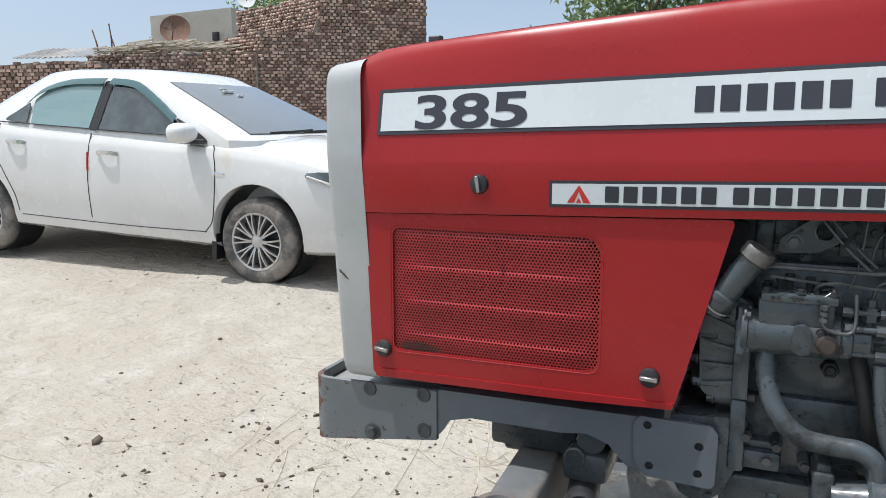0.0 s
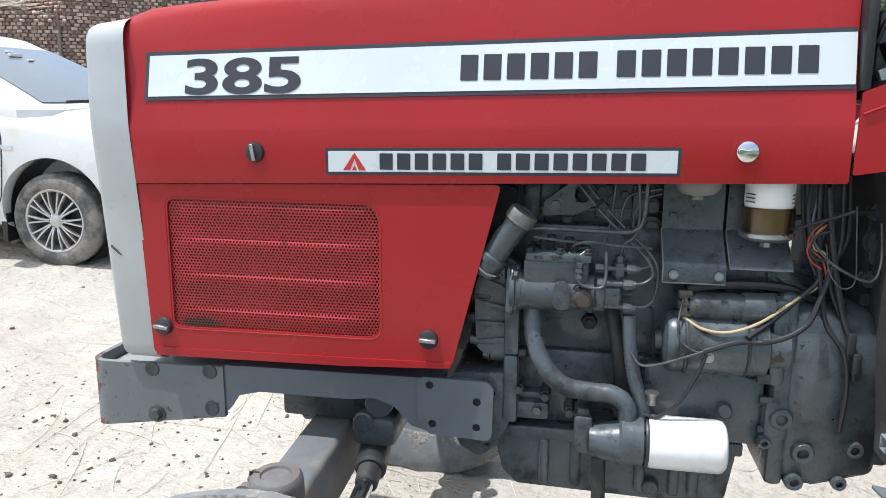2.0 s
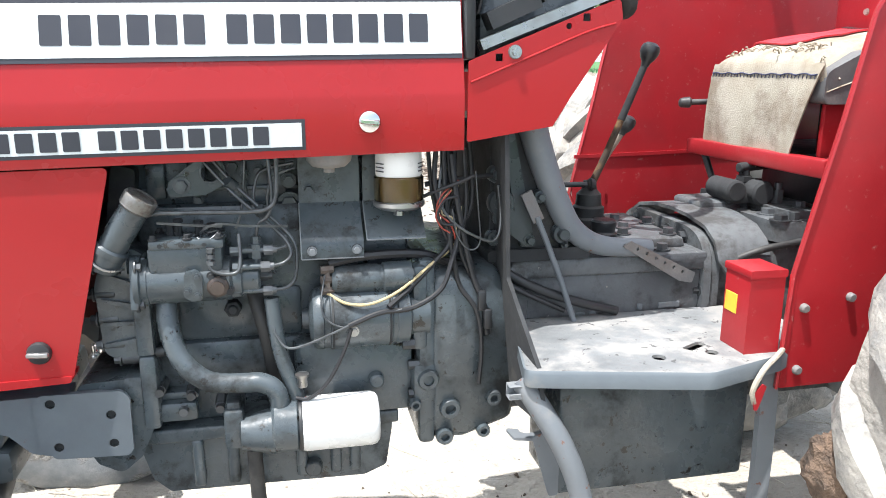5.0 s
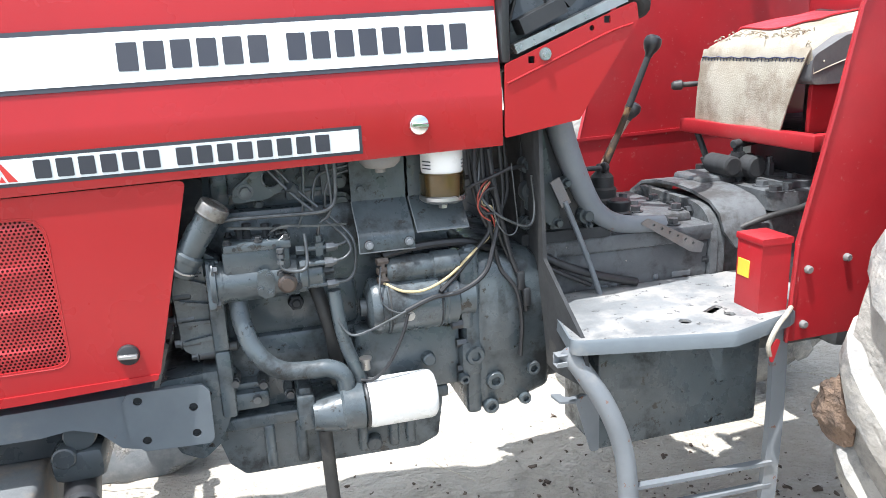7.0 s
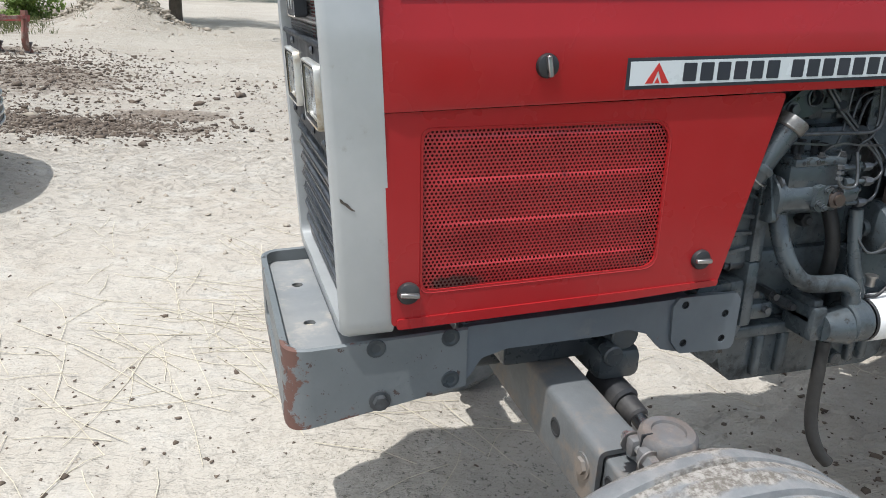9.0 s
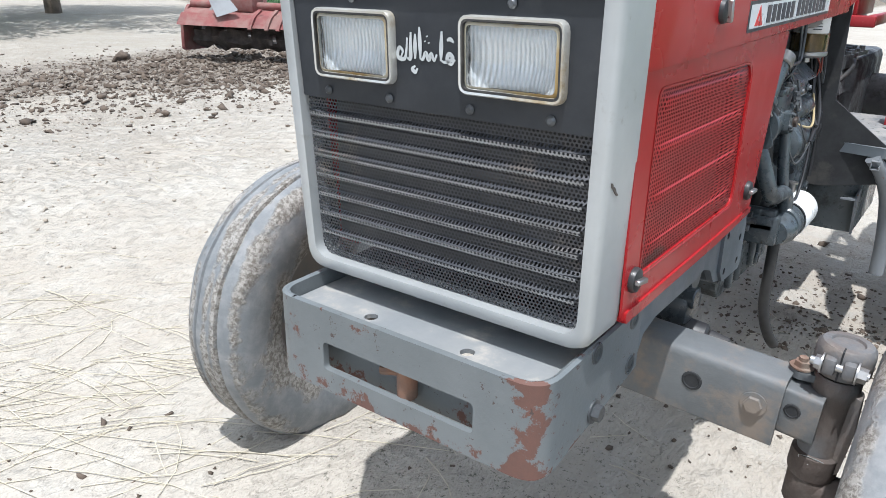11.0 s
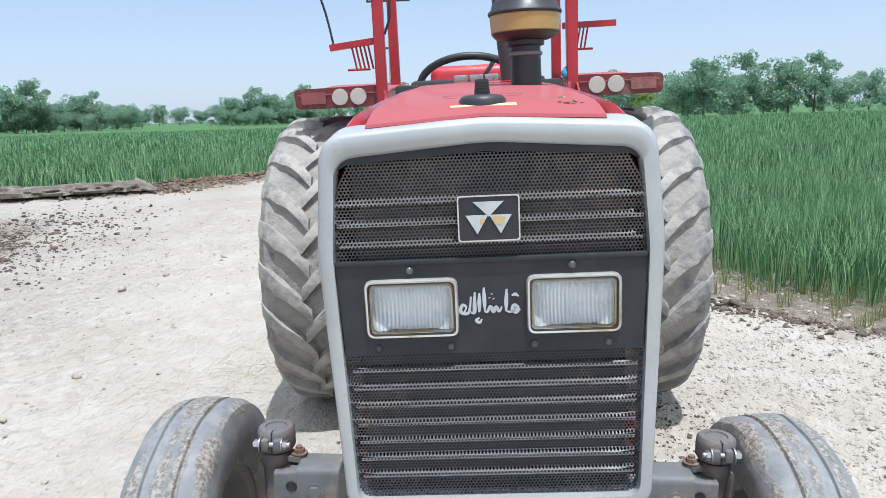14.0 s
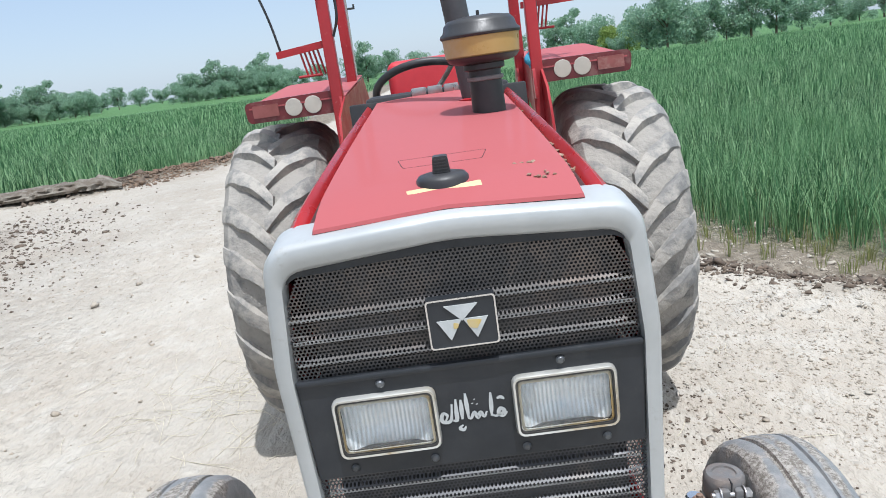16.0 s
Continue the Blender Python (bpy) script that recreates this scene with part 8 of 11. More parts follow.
# tool box
bm = BM()
plate(bm, rounded([(2.046, 0.785), (2.116, 0.785), (2.116, 0.936), (2.046, 0.936)], 0.005, 3), lambda u, v, d: (u - 0.044, -0.468 + d, v + 0.012), 0.075)
tb = part("tool_box", bm, M_RED_OLD, tractor, "small worn red tool box with a yellow reflector", flat=45)
bm = BM()
plate(bm, rounded([(2.043, 0.932), (2.118, 0.932), (2.118, 0.946), (2.043, 0.946)], 0.003, 2), lambda u, v, d: (u - 0.044, -0.471 + d, v + 0.012), 0.081)
part("box_lid", bm, M_RED_OLD, tb, flat=45)
bm = BM()
box(bm, (2.0005, -0.434, 0.867), (2.0025, -0.398, 0.904), 0.0005, 1)
part("reflector_patch", bm, M_YELLOW, tb, "yellow reflector patch")
bm = BM()
tube(bm, [(2.075, -0.478, 0.808), (2.045, -0.500, 0.803), (2.010, -0.518, 0.790), (1.990, -0.522, 0.755), (1.995, -0.522, 0.73)], 0.005, 8)
part("frayed_cord", bm, M_CLOTH, tractor, "frayed cord hanging from the footboard")
bm = BM()
plate(bm, rounded([(2.038, 0.735), (2.056, 0.755), (2.064, 0.75), (2.050, 0.705), (2.044, 0.705)], 0.003, 2), lambda u, v, d: (u - 0.05, -0.526 + d, v + 0.012), 0.003)
part("red_rag", bm, M_RED_OLD, tractor)

# fenders with lamp bars
for side in (-1, 1):
    # the left fender stands a little further out and forward than the right one
    FY, FDX = (0.470, -0.045) if side < 0 else (0.425, 0.0)
    bm = BM()
    FEN = [(2.119, 0.730), (2.56, 0.735), (2.60, 1.0), (2.75, 1.35), (3.05, 1.45), (3.45, 1.30), (3.55, 1.0), (3.68, 1.02), (3.62, 1.50), (3.36, 1.665), (2.42, 1.592), (2.29, 1.52), (2.226, 1.40), (2.190, 1.22), (2.128, 0.95)]
    if side > 0:
        FEN = [(u - (0.115 if u < 2.35 and v > 0.8 else 0), v) for u, v in FEN]
    plate(bm, rounded(FEN, [0.01, 0.01, 0.1, 0.2, 0.2, 0.1, 0.01, 0.01, 0.1, 0.05, 0.02, 0.1, 0.2, 0.3, 0.1], 4), lambda u, v, d: (u + FDX, side * (FY + d), v), 0.005)
    fen = part("fender", bm, M_RED_OLD, tractor, "worn red rear fender", flat=50)
    bm = BM()
    o = [(u - (0.115 if side > 0 and u < 2.35 and v > 0.8 else 0), v) for u, v in [(2.119, 0.730), (2.128, 0.95), (2.155, 1.07), (2.190, 1.22), (2.226, 1.40), (2.29, 1.52), (2.42, 1.593)]]
    rows = [[Vector((x + FDX, side * (FY - 0.001), z)), Vector((x + FDX - 0.004, side * (FY + 0.009), z))] for x, z in o]
    loft(bm, rows, closed=False)
    thick(bm, 0.005)
    part("fender_edge", bm, M_RED_OLD, fen)
    bm = BM()
    plate(bm, rounded([(2.42, side * FY), (3.36, side * FY), (3.36, side * 0.86), (2.42, side * 0.89)], [0.01, 0.02, 0.06, 0.04], 5), lambda u, v, d: (u, v, 1.600 - d + (u - 2.42) * 0.085), 0.006)
    part("fender_top", bm, M_RED_TOP, fen, "sun-faded flat fender top", flat=50)
    bm = BM()
    box(bm, (2.122 + FDX, min(side * FY, side * (FY + 0.007)), 0.735), (2.136 + FDX, max(side * FY, side * (FY + 0.007)), 0.95), 0.002)
    part("fender_strap", bm, M_RED_OLD, fen)
    for x, z in ((2.155, 0.885), (2.25, 0.90), (2.155, 0.765), (2.33, 1.12)):
        bm = BM()
        rod(bm, (x + FDX, side * (FY + 0.003), z), (x + FDX, side * (FY + 0.015), z), 0.009, 0.008, 12, 0.002)
        part("fender_bolt", bm, M_RUSTYGREY, fen)
    bm = BM()
    lo, hi = 1.531, 1.632
    plate(bm, rounded([(0.47, lo), (0.885, lo), (0.892, hi - 0.006), (0.47, hi)], [0.008, 0.028, 0.03, 0.006], 4), lambda u, v, d: (2.425 + d, side * u, v), 0.10)
    barp = part("lamp_bar", bm, M_LAMPRED, fen, "dark red lamp bar across the fender front", flat=50)
    for y in (0.575, 0.665):
        bm = BM()
        m, _ = frame_of((2.424, side * y, (lo + hi) / 2), (0, side * y, (lo + hi) / 2))
        lathe(bm, [(0.040, 0.0), (0.040, 0.0028), (0.038, 0.004), (0.0, 0.0046)], m, 26)
        part("round_lamp", bm, M_LAMPFACE, barp, "round clear lamp, milky with dust", flat=20)
    bm = BM()
    plate(bm, rect(0.735, lo + 0.022, 0.855, hi - 0.024, 0.004, 2), lambda u, v, d: (2.419 + d, side * u, v), 0.01)
    part("red_reflector", bm, M_REFLECTOR, barp, "faded red reflector", smooth=False)
bm = BM()
tube(bm, [(2.40, -0.435, 1.60), (2.41, -0.46, 1.63), (2.42, -0.44, 1.66), (2.40, -0.42, 1.64), (2.41, -0.455, 1.615), (2.43, -0.43, 1.65)], 0.017, 8)
part("blue_rope", bm, M_BLUE, tractor, "knot of blue plastic rope")

bm = BM()
bar(bm, [(2.02, 0.423, 1.060), (2.60, 0.423, 1.075)], 0.006, 0.010, (0, 1, 0), 1)
part("pressed_seam", bm, M_RED_OLD, bpy.data.objects["fender.001"])

# canopy frame
canopy = hang(new("canopy_frame"), tractor, "red welded canopy frame of square tube")
for side in (-1, 1):
    for x, xt in ((2.40, 2.42), (3.08, 3.06)):
        bm = BM()
        plate(bm, rect(-0.026, -0.026, 0.026, 0.026, 0.006, 3), lambda u, v, d: (x + (xt - x) * d / 1.2 + u, side * (0.455 - 0.0 * d) + v, 1.28 + d), 1.04)
        part("post", bm, M_RED_OLD, canopy, flat=50)
        bm = BM()
        plate(bm, rounded([(-0.07, 0), (0.07, 0), (0.045, 0.13), (-0.045, 0.13)], 0.01, 2), lambda u, v, d: (x + u, side * (0.430 + d), 1.47 + v), 0.012)
        part("post_foot", bm, M_RED_OLD, canopy)
    bm = BM()
    box(bm, (2.30, side * 0.455 - 0.025, 2.285), (3.25, side * 0.455 + 0.025, 2.335), 0.005)
    part("side_rail", bm, M_RED_OLD, canopy)
    for x in (2.40,):
        bm = BM()
        plate(bm, [Vector(p) for p in ((0.43, 2.288), (0.43, 2.17), (0.31, 2.288))], lambda u, v, d: (x - 0.006 + d, side * u, v), 0.012)
        part("corner_gusset", bm, M_RED_OLD, canopy, smooth=False)
        bm = BM()
        bar(bm, [(x, side * 0.46, 2.20), (x, side * 0.70, 2.46)], 0.045, 0.03, (1, 0, 0))
        part("corner_brace", bm, M_RED_OLD, canopy)
    # bracket arm with a small ladder of bars
    bm = BM()
    bar(bm, [(2.42, side * 0.46, 1.838), (2.44, side * 0.70, 1.815)] if side > 0 else [(2.80, side * 0.46, 1.90), (2.82, side * 0.74, 1.905)], 0.03, 0.03, (1, 0, 0))
    armp = part("bracket_arm", bm, M_RED_OLD, canopy)
    ax, az = (2.43, 1.828) if side > 0 else (2.81, 1.90)
    for k in range(5):
        bm = BM()
        y = 0.515 + k * 0.02
        rod(bm, (ax, side * y, az), (ax + 0.01, side * (y - 0.02), az - 0.12), 0.005, seg=8)
        part("bracket_bar", bm, M_RED_OLD, armp)
    bm = BM()
    rod(bm, (ax + 0.01, side * 0.51, az - 0.12), (ax + 0.01, side * 0.62, az - 0.12), 0.006, seg=8)
    part("bracket_rail", bm, M_RED_OLD, armp)
bm = BM()
box(bm, (2.395, -0.48, 2.287), (2.445, 0.48, 2.333), 0.005)
part("cross_rail", bm, M_RED_OLD, canopy)
bm = BM()
box(bm, (3.04, -0.48, 2.40), (3.09, 0.48, 2.446), 0.005)
part("cross_rail", bm, M_RED_OLD, canopy)
bm = BM()
rod(bm, (2.42, 0.05, 2.33), (2.42, 0.05, 2.38), 0.014, seg=10)
part("rail_peg", bm, M_RED_OLD, canopy)
bm = BM()
tube(bm, [(2.44, 0.68, 1.82), (2.44, 0.71, 1.98), (2.44, 0.765, 2.168)], 0.0055, 8)
part("mirror_rod", bm, M_BLACK, canopy, "thin black rod above the bracket arm")
bm = BM()
tube(bm, [(2.44, 0.764, 2.165), (2.43, 0.62, 2.152), (2.42, 0.48, 2.145)], 0.004, 6)
part("stay_wire", bm, M_BLACK, canopy)
bm = BM()
tube(bm, [(2.38, 0.43, 2.28), (2.375, 0.40, 2.1), (2.375, 0.395, 1.95), (2.38, 0.425, 1.86)], 0.006, 6)
part("lamp_cable", bm, M_WIRE, canopy)
bm = BM()
tube(bm, [(2.45, -0.49, 2.28), (2.455, -0.49, 2.1), (2.45, -0.485, 1.65)], 0.005, 6)
part("lamp_cable", bm, M_WIRE, canopy)

# seat and its frame
bm = BM()
box(bm, (2.285, -0.27, 1.085), (2.315, 0.27, 1.125), 0.006)
box(bm, (2.31, -0.26, 1.085), (2.72, -0.235, 1.125), 0.006)
box(bm, (2.31, 0.235, 1.085), (2.72, 0.26, 1.125), 0.006)
box(bm, (2.33, -0.20, 1.12), (2.70, -0.185, 1.235), 0.004)
box(bm, (2.33, 0.185, 1.12), (2.70, 0.20, 1.235), 0.004)
seat = part("seat_frame", bm, M_RED_OLD, tractor, "red steel seat frame")
bm = BM()
plate(bm, rounded([(2.31, 1.235), (2.72, 1.235), (2.72, 1.385), (2.66, 1.390), (2.40, 1.345), (2.31, 1.30)], [0.02, 0.02, 0.02, 0.04, 0.06, 0.03], 5), lambda u, v, d: (u, -0.215 + d, v), 0.43)
part("seat_cushion", bm, M_SEATGREY, seat, "dark grey vinyl seat cushion", flat=50)
bm = BM()
box(bm, (2.66, -0.235, 1.30), (2.77, 0.235, 1.72), 0.045, 4)
back = part("seat_back", bm, M_SEATRED, seat, "red vinyl seat back with buttons")
for y in (-0.10, 0.0, 0.10):
    for z in (1.45, 1.56):
        bm = BM()
        rod(bm, (2.662, y, z), (2.655, y, z), 0.010, 0.007, 12)
        part("button", bm, M_CLOTH, back)
bm = BM()
rod(bm, (2.34, 0.215, 1.225), (2.27, 0.245, 1.222), 0.008, seg=10)
rod(bm, (2.275, 0.243, 1.222), (2.245, 0.255, 1.220), 0.015, 0.013, 12, 0.005)
part("seat_lever", bm, M_BLACK, seat)
bm = BM()
box(bm, (2.36, -0.185, 1.09), (2.68, 0.185, 1.125), 0.012)
box(bm, (2.42, -0.12, 0.98), (2.70, 0.12, 1.09), 0.01)
part("seat_slide", bm, M_BLACK, seat)
for y in (-0.13, 0.10):
    bm = BM()
    rod(bm, (2.40, y, 1.115), (2.40, y, 1.235), 0.022, 0.022, 14, 0.004)
    part("suspension_rod", bm, M_BLACK, seat)

# cloth lying over the seat
FRONT = 2.315


def drape(f, g):
    """f from the hem up and back over the cushion, g from the right side to the left."""
    y = 0.195 - 0.41 * g
    if f < 0.5:
        s = f / 0.5
        hem = 0.016 * math.sin(g * 9.0) * (1 - s) ** 2
        z = 1.098 + 0.236 * s + hem + 0.012 * (1 - s) * (1 - g)
        x = FRONT - 0.016 * (1 - s) - 0.010 * math.sin(s * 2.6) + 0.007 * math.sin(g * 11 + 0.8) * (1 - s)
        y += (0.020 * (1 - g) + 0.075 * g ** 3) * (1 - s)
    else:
        s = (f - 0.5) / 0.5
        x = FRONT + 0.40 * s + 0.012 * s * math.sin(g * 7)
        z = 1.336 + 0.018 * math.sin(min(s * 5, 1.57)) + 0.060 * s + 0.008 * noise.noise(Vector((s * 4, g * 4, 2)))
        if g > 0.86:
            z -= (g - 0.86) * 0.55
        if g < 0.06:
            z -= (0.06 - g) * 0.6
    return Vector((x, y, z))


cloth = BM()
loft(cloth, [[drape(i / 30, j / 22) for j in range(23)] for i in range(31)], closed=False)
thick(cloth, 0.004)
sack = part("seat_cloth", cloth, M_CLOTH, None, flat=80)
tagged(sack, "dirty cream cloth draped over the tractor seat", "cloth")
bm = BM()
loft(bm, [[drape(0.60 + 0.30 * i / 8, 0.03 + (0.52 + 0.05 * math.sin(i * 0.9)) * j / 12) + Vector((0, 0, 0.007)) for j in range(13)] for i in range(9)], closed=False)
thick(bm, 0.004)
part("red_patch", bm, M_SEATRED, sack, "red vinyl patch on the cloth")
bm = BM()
loft(bm, [[drape(0.905 + 0.085 * i / 3, j / 12) + Vector((0, 0, 0.008)) for j in range(13)] for i in range(4)], closed=False)
thick(bm, 0.005)
part("black_trim", bm, M_SEATGREY, sack, "torn black vinyl trim")
M_THREAD = surface("navy_thread", (0.07, 0.075, 0.13), rough=0.9, s=20)
bm = BM()
tube(bm, [drape(0.42 + 0.004 * math.sin(k * 2.0), 0.01 + 0.98 * k / 22) + Vector((-0.004, 0, 0)) for k in range(23)], 0.0017, 6)
for k in range(30):
    p = drape(0.418, 0.02 + 0.96 * k / 29) + Vector((-0.0045, 0, 0))
    rod(bm, p, p + Vector((0, 0.002, -0.008)), 0.0011, seg=5)
part("stitched_seam", bm, M_THREAD, sack)
rf = random.Random(5)
bm = BM()
for k in range(56):
    g = rf.random()
    p = drape(rf.uniform(0.505, 0.56), g) + Vector((0, 0, 0.005))
    q = p + Vector((rf.uniform(-0.022, 0.022), rf.uniform(-0.02, 0.02), rf.uniform(0.0, 0.008)))
    tube(bm, [p, (p + q) / 2 + Vector((0, 0, 0.005)), q], 0.0018, 5)
for k in range(60):
    p = drape(0.0, rf.random())
    rod(bm, p, p + Vector((rf.uniform(-0.004, 0.004), rf.uniform(-0.006, 0.006), -rf.uniform(0.004, 0.016))), 0.0009, seg=4)
part("frayed_edge", bm, M_CLOTH, sack)

# sack in a wire basket on the canopy
bm = BM()
r = bmesh.ops.create_icosphere(bm, subdivisions=3, radius=0.13)
for v in bm.verts:
    v.co = Vector((v.co.x * 0.8, v.co.y * 0.9, v.co.z * 1.1)) * (1 + 0.25 * noise.noise(v.co * 12)) + Vector((2.70, -0.57, 2.33))
sk = part("plastic_sack", bm, surface("pale_plastic_sack", (0.50, 0.47, 0.42), (0.40, 0.36, 0.31), rough=0.5, s=10, bump=0.3))
tagged(sk, "pale plastic sack stuffed in a red wire basket", "sack")
bm = BM()
box(bm, (2.58, -0.60, 2.30), (2.64, -0.48, 2.42), 0.02)
part("green_wrap", bm, M_GREENSACK, sk, "green plastic wrapping")
for z in (2.20, 2.28, 2.36):
    bm = BM()
    tube(bm, [(2.56, -0.46, z), (2.56, -0.68, z), (2.58, -0.70, z), (2.83, -0.70, z), (2.85, -0.68, z), (2.85, -0.46, z)], 0.005, 6, smoothed=False)
    part("basket_wire", bm, M_RED_OLD, canopy)


# the whole machine leans a little to its right on the uneven earth; its wheels stand as they are
LEAN = Matrix.Translation((0, -0.3, 1.0)) @ pose(0, 0, 0, -0.9, 0, 0) @ Matrix.Translation((0, 0.3, -1.0))
for ob in (*tractor.children, sack, sk):
    if not ob.name.startswith(("front_axle", "front_wheel", "rear_wheel")):
        ob.matrix_basis = LEAN @ ob.matrix_basis

# ---- white saloon car ----
HUB_F, HUB_R = Vector((-2.374, 2.691, 0.473)), Vector((-5.22, 2.625, 0.565))
cx = (HUB_F - HUB_R).normalized()
cz = Vector((0, 0, 1))
cy = cz.cross(cx).normalized()
cz = cx.cross(cy)
CAR = Matrix((cx, cy, cz)).transposed().to_4x4()
CAR.translation = (HUB_F + HUB_R) / 2 + cy * 0.80 - cz * 0.310
CAR = CAR @ Matrix.Diagonal((1.05, 1.05, 1.05, 1))
car = hang(new("car"), at=CAR)
car.empty_display_size = 0.1
tagged(car, "dusty white four-door saloon car parked on the earth yard", "car")
M_CARPAINT = surface("white_car_paint", (0.70, 0.70, 0.685), (0.66, 0.66, 0.645), rough=0.2, s=1.5, bump=0.0, dirt=(0.60, 0.55, 0.47), amount=0.10, coat=0.7, dirt_scale=1.6)
M_CARTRIM = surface("black_car_trim", (0.02, 0.02, 0.022), rough=0.4, s=10, bump=0.05)
M_VISOR = surface("tinted_rain_visor", (0.03, 0.095, 0.105), (0.04, 0.11, 0.12), rough=0.1, s=4, bump=0.0, coat=0.5)
M_ALLOY = surface("silver_alloy", (0.55, 0.55, 0.55), (0.45, 0.44, 0.42), rough=0.35, metal=0.7, s=12, bump=0.05, dirt=(0.4, 0.36, 0.3), amount=0.25)
M_CARTYRE = surface("dusty_car_tyre", (0.07, 0.068, 0.066), (0.11, 0.105, 0.10), rough=0.85, s=9, bump=0.3, dirt=(0.28, 0.25, 0.22), amount=0.38, dirt_scale=6)


def lerp_table(x, table):
    for (a, va), (b, vb) in zip(table, table[1:]):
        if x <= b:
            f = (x - a) / (b - a)
            f = max(0.0, min(1.0, f))
            return va + (vb - va) * f
    return table[-1][1]


W_ = [(-2.31, 0.60), (-2.22, 0.74), (-2.0, 0.83), (-1.5, 0.878), (-0.5, 0.886), (0.8, 0.886), (1.4, 0.880), (1.8, 0.85), (2.08, 0.76), (2.22, 0.64), (2.31, 0.42)]
SH = [(-2.31, 0.98), (-2.0, 1.045), (-1.4, 1.05), (-0.5, 1.005), (0.6, 0.955), (0.95, 0.945), (1.5, 0.905), (1.9, 0.82), (2.15, 0.72), (2.31, 0.62)]
DK = [(-2.31, 1.02), (-2.15, 1.10), (-1.6, 1.135), (-0.8, 1.07), (0.6, 1.02), (0.98, 1.045), (1.5, 0.985), (1.9, 0.90), (2.15, 0.80), (2.31, 0.66)]
BT = [(-2.31, 0.42), (-2.2, 0.30), (-1.7, 0.235), (1.7, 0.215), (2.2, 0.24), (2.31, 0.34)]
stations = [-2.31, -2.28, -2.22, -2.1, -1.9, -1.7, -1.5, -1.2, -0.9, -0.6, -0.3, 0, 0.3, 0.6, 0.8, 0.98, 1.2, 1.4, 1.6, 1.8, 1.95, 2.08, 2.18, 2.25, 2.31]


def smoothed_table(x, table):
    return (lerp_table(x - 0.12, table) + 2 * lerp_table(x, table) + lerp_table(x + 0.12, table)) / 4


def car_section(x):
    w, s, d, b = (smoothed_table(x, t) for t in (W_, SH, DK, BT))
    d = max(d, s + 0.02)
    half = [(0.0, b), (w * 0.88, b), (w - 0.045, b + 0.03), (w - 0.022, b + 0.10), (w - 0.004, b + (s - b) * 0.38), (w, b + (s - b) * 0.52), (w - 0.003, b + (s - b) * 0.70), (w - 0.018, s - 0.075), (w - 0.026, s - 0.045), (w - 0.045, s - 0.012), (w - 0.085, s), (w * 0.66, s + (d - s) * 0.62), (w * 0.35, d - 0.004), (0.0, d)]
    return [Vector((x, -y, z)) for y, z in half] + [Vector((x, y, z)) for y, z in reversed(half[1:-1])]


bm = BM()
loft(bm, [car_section(x) for x in stations], cap=True)
bmesh.ops.recalc_face_normals(bm, faces=bm.faces)
me = bpy.data.meshes.new("body")
bm.to_mesh(me)
bm.free()
shell = new("shell", me)
cut = BM()
for x in (-1.35, 1.35):
    for s in (-1, 1):
        rod(cut, (x, s * 0.58, 0.335), (x, s * 1.2, 0.335), 0.362, seg=48)
cm = bpy.data.meshes.new("cut")
bmesh.ops.recalc_face_normals(cut, faces=cut.faces)
cut.to_mesh(cm)
cut.free()
cutter = new("cutter", cm)
mod = shell.modifiers.new("arch", "BOOLEAN")
mod.operation, mod.object, mod.solver = "DIFFERENCE", cutter, "EXACT"
bm = BM()
bm.from_mesh(shell.evaluated_get(bpy.context.evaluated_depsgraph_get()).to_mesh())
bpy.data.objects.remove(shell)
bpy.data.objects.remove(cutter)
body = part("body", bm, M_CARPAINT, car, "white painted car body", at=CAR, flat=30)

ZB, ZR = 0.985, 1.445


def house(f):
    """Plan of the cabin at a height: front x, rear x, half width."""
    if f < 0:
        return 1.26 - 1.04 * f, -1.72 + 0.80 * f, 0.812 - 0.205 * f
    return 1.26 - 1.04 * f ** 1.04, -1.72 + 0.80 * f ** 1.2, 0.812 - 0.205 * f ** 1.15


def cabin_loop(f, z, grow=0.0):
    a, b, h = house(f)
    pts = [(a, -h * 0.86), (a + 0.05, -h * 0.4), (a + 0.06, 0), (a + 0.05, h * 0.4), (a, h * 0.86), (a - 0.16, h), (b + 0.2, h * 0.985), (b, h * 0.84), (b - 0.03, 0), (b, -h * 0.84), (b + 0.2, -h * 0.985), (a - 0.16, -h)]
    return [Vector((p[0], p[1], z)) for p in rounded(pts, 0.05, 3)]


bm = BM()
loops = [cabin_loop(-0.02, ZB - 0.14)] + [cabin_loop(f, ZB + (ZR - ZB) * f) for f in (0, 0.2, 0.4, 0.6, 0.8, 0.92, 1.0)]
top = cabin_loop(1.0, ZR)
c = Vector((-0.35, 0, 0))
for k, dz in ((0.93, 0.022), (0.75, 0.045), (0.4, 0.058), (0.05, 0.062)):
    loops.append([Vector((c.x + (p.x - c.x) * k, p.y * k, ZR + dz)) for p in top])
loft(bm, loops)
bm.faces.new([v for v in bm.verts][-len(top):])
part("cabin_shell", bm, M_CARPAINT, car, at=CAR, flat=35)


def on_cabin(u, v, d):
    f = max(0.0, min(1.0, (v - ZB) / (ZR - ZB)))
    a, b, h = house(f)
    fr = (a - 0.16 - u) / (a - 0.16 - b - 0.2)
    return (u, -(h * (1.0 if 0 <= fr else 1.0) - 0.015 * max(0.0, min(1.0, fr)) * h + 0.020 + d), v)


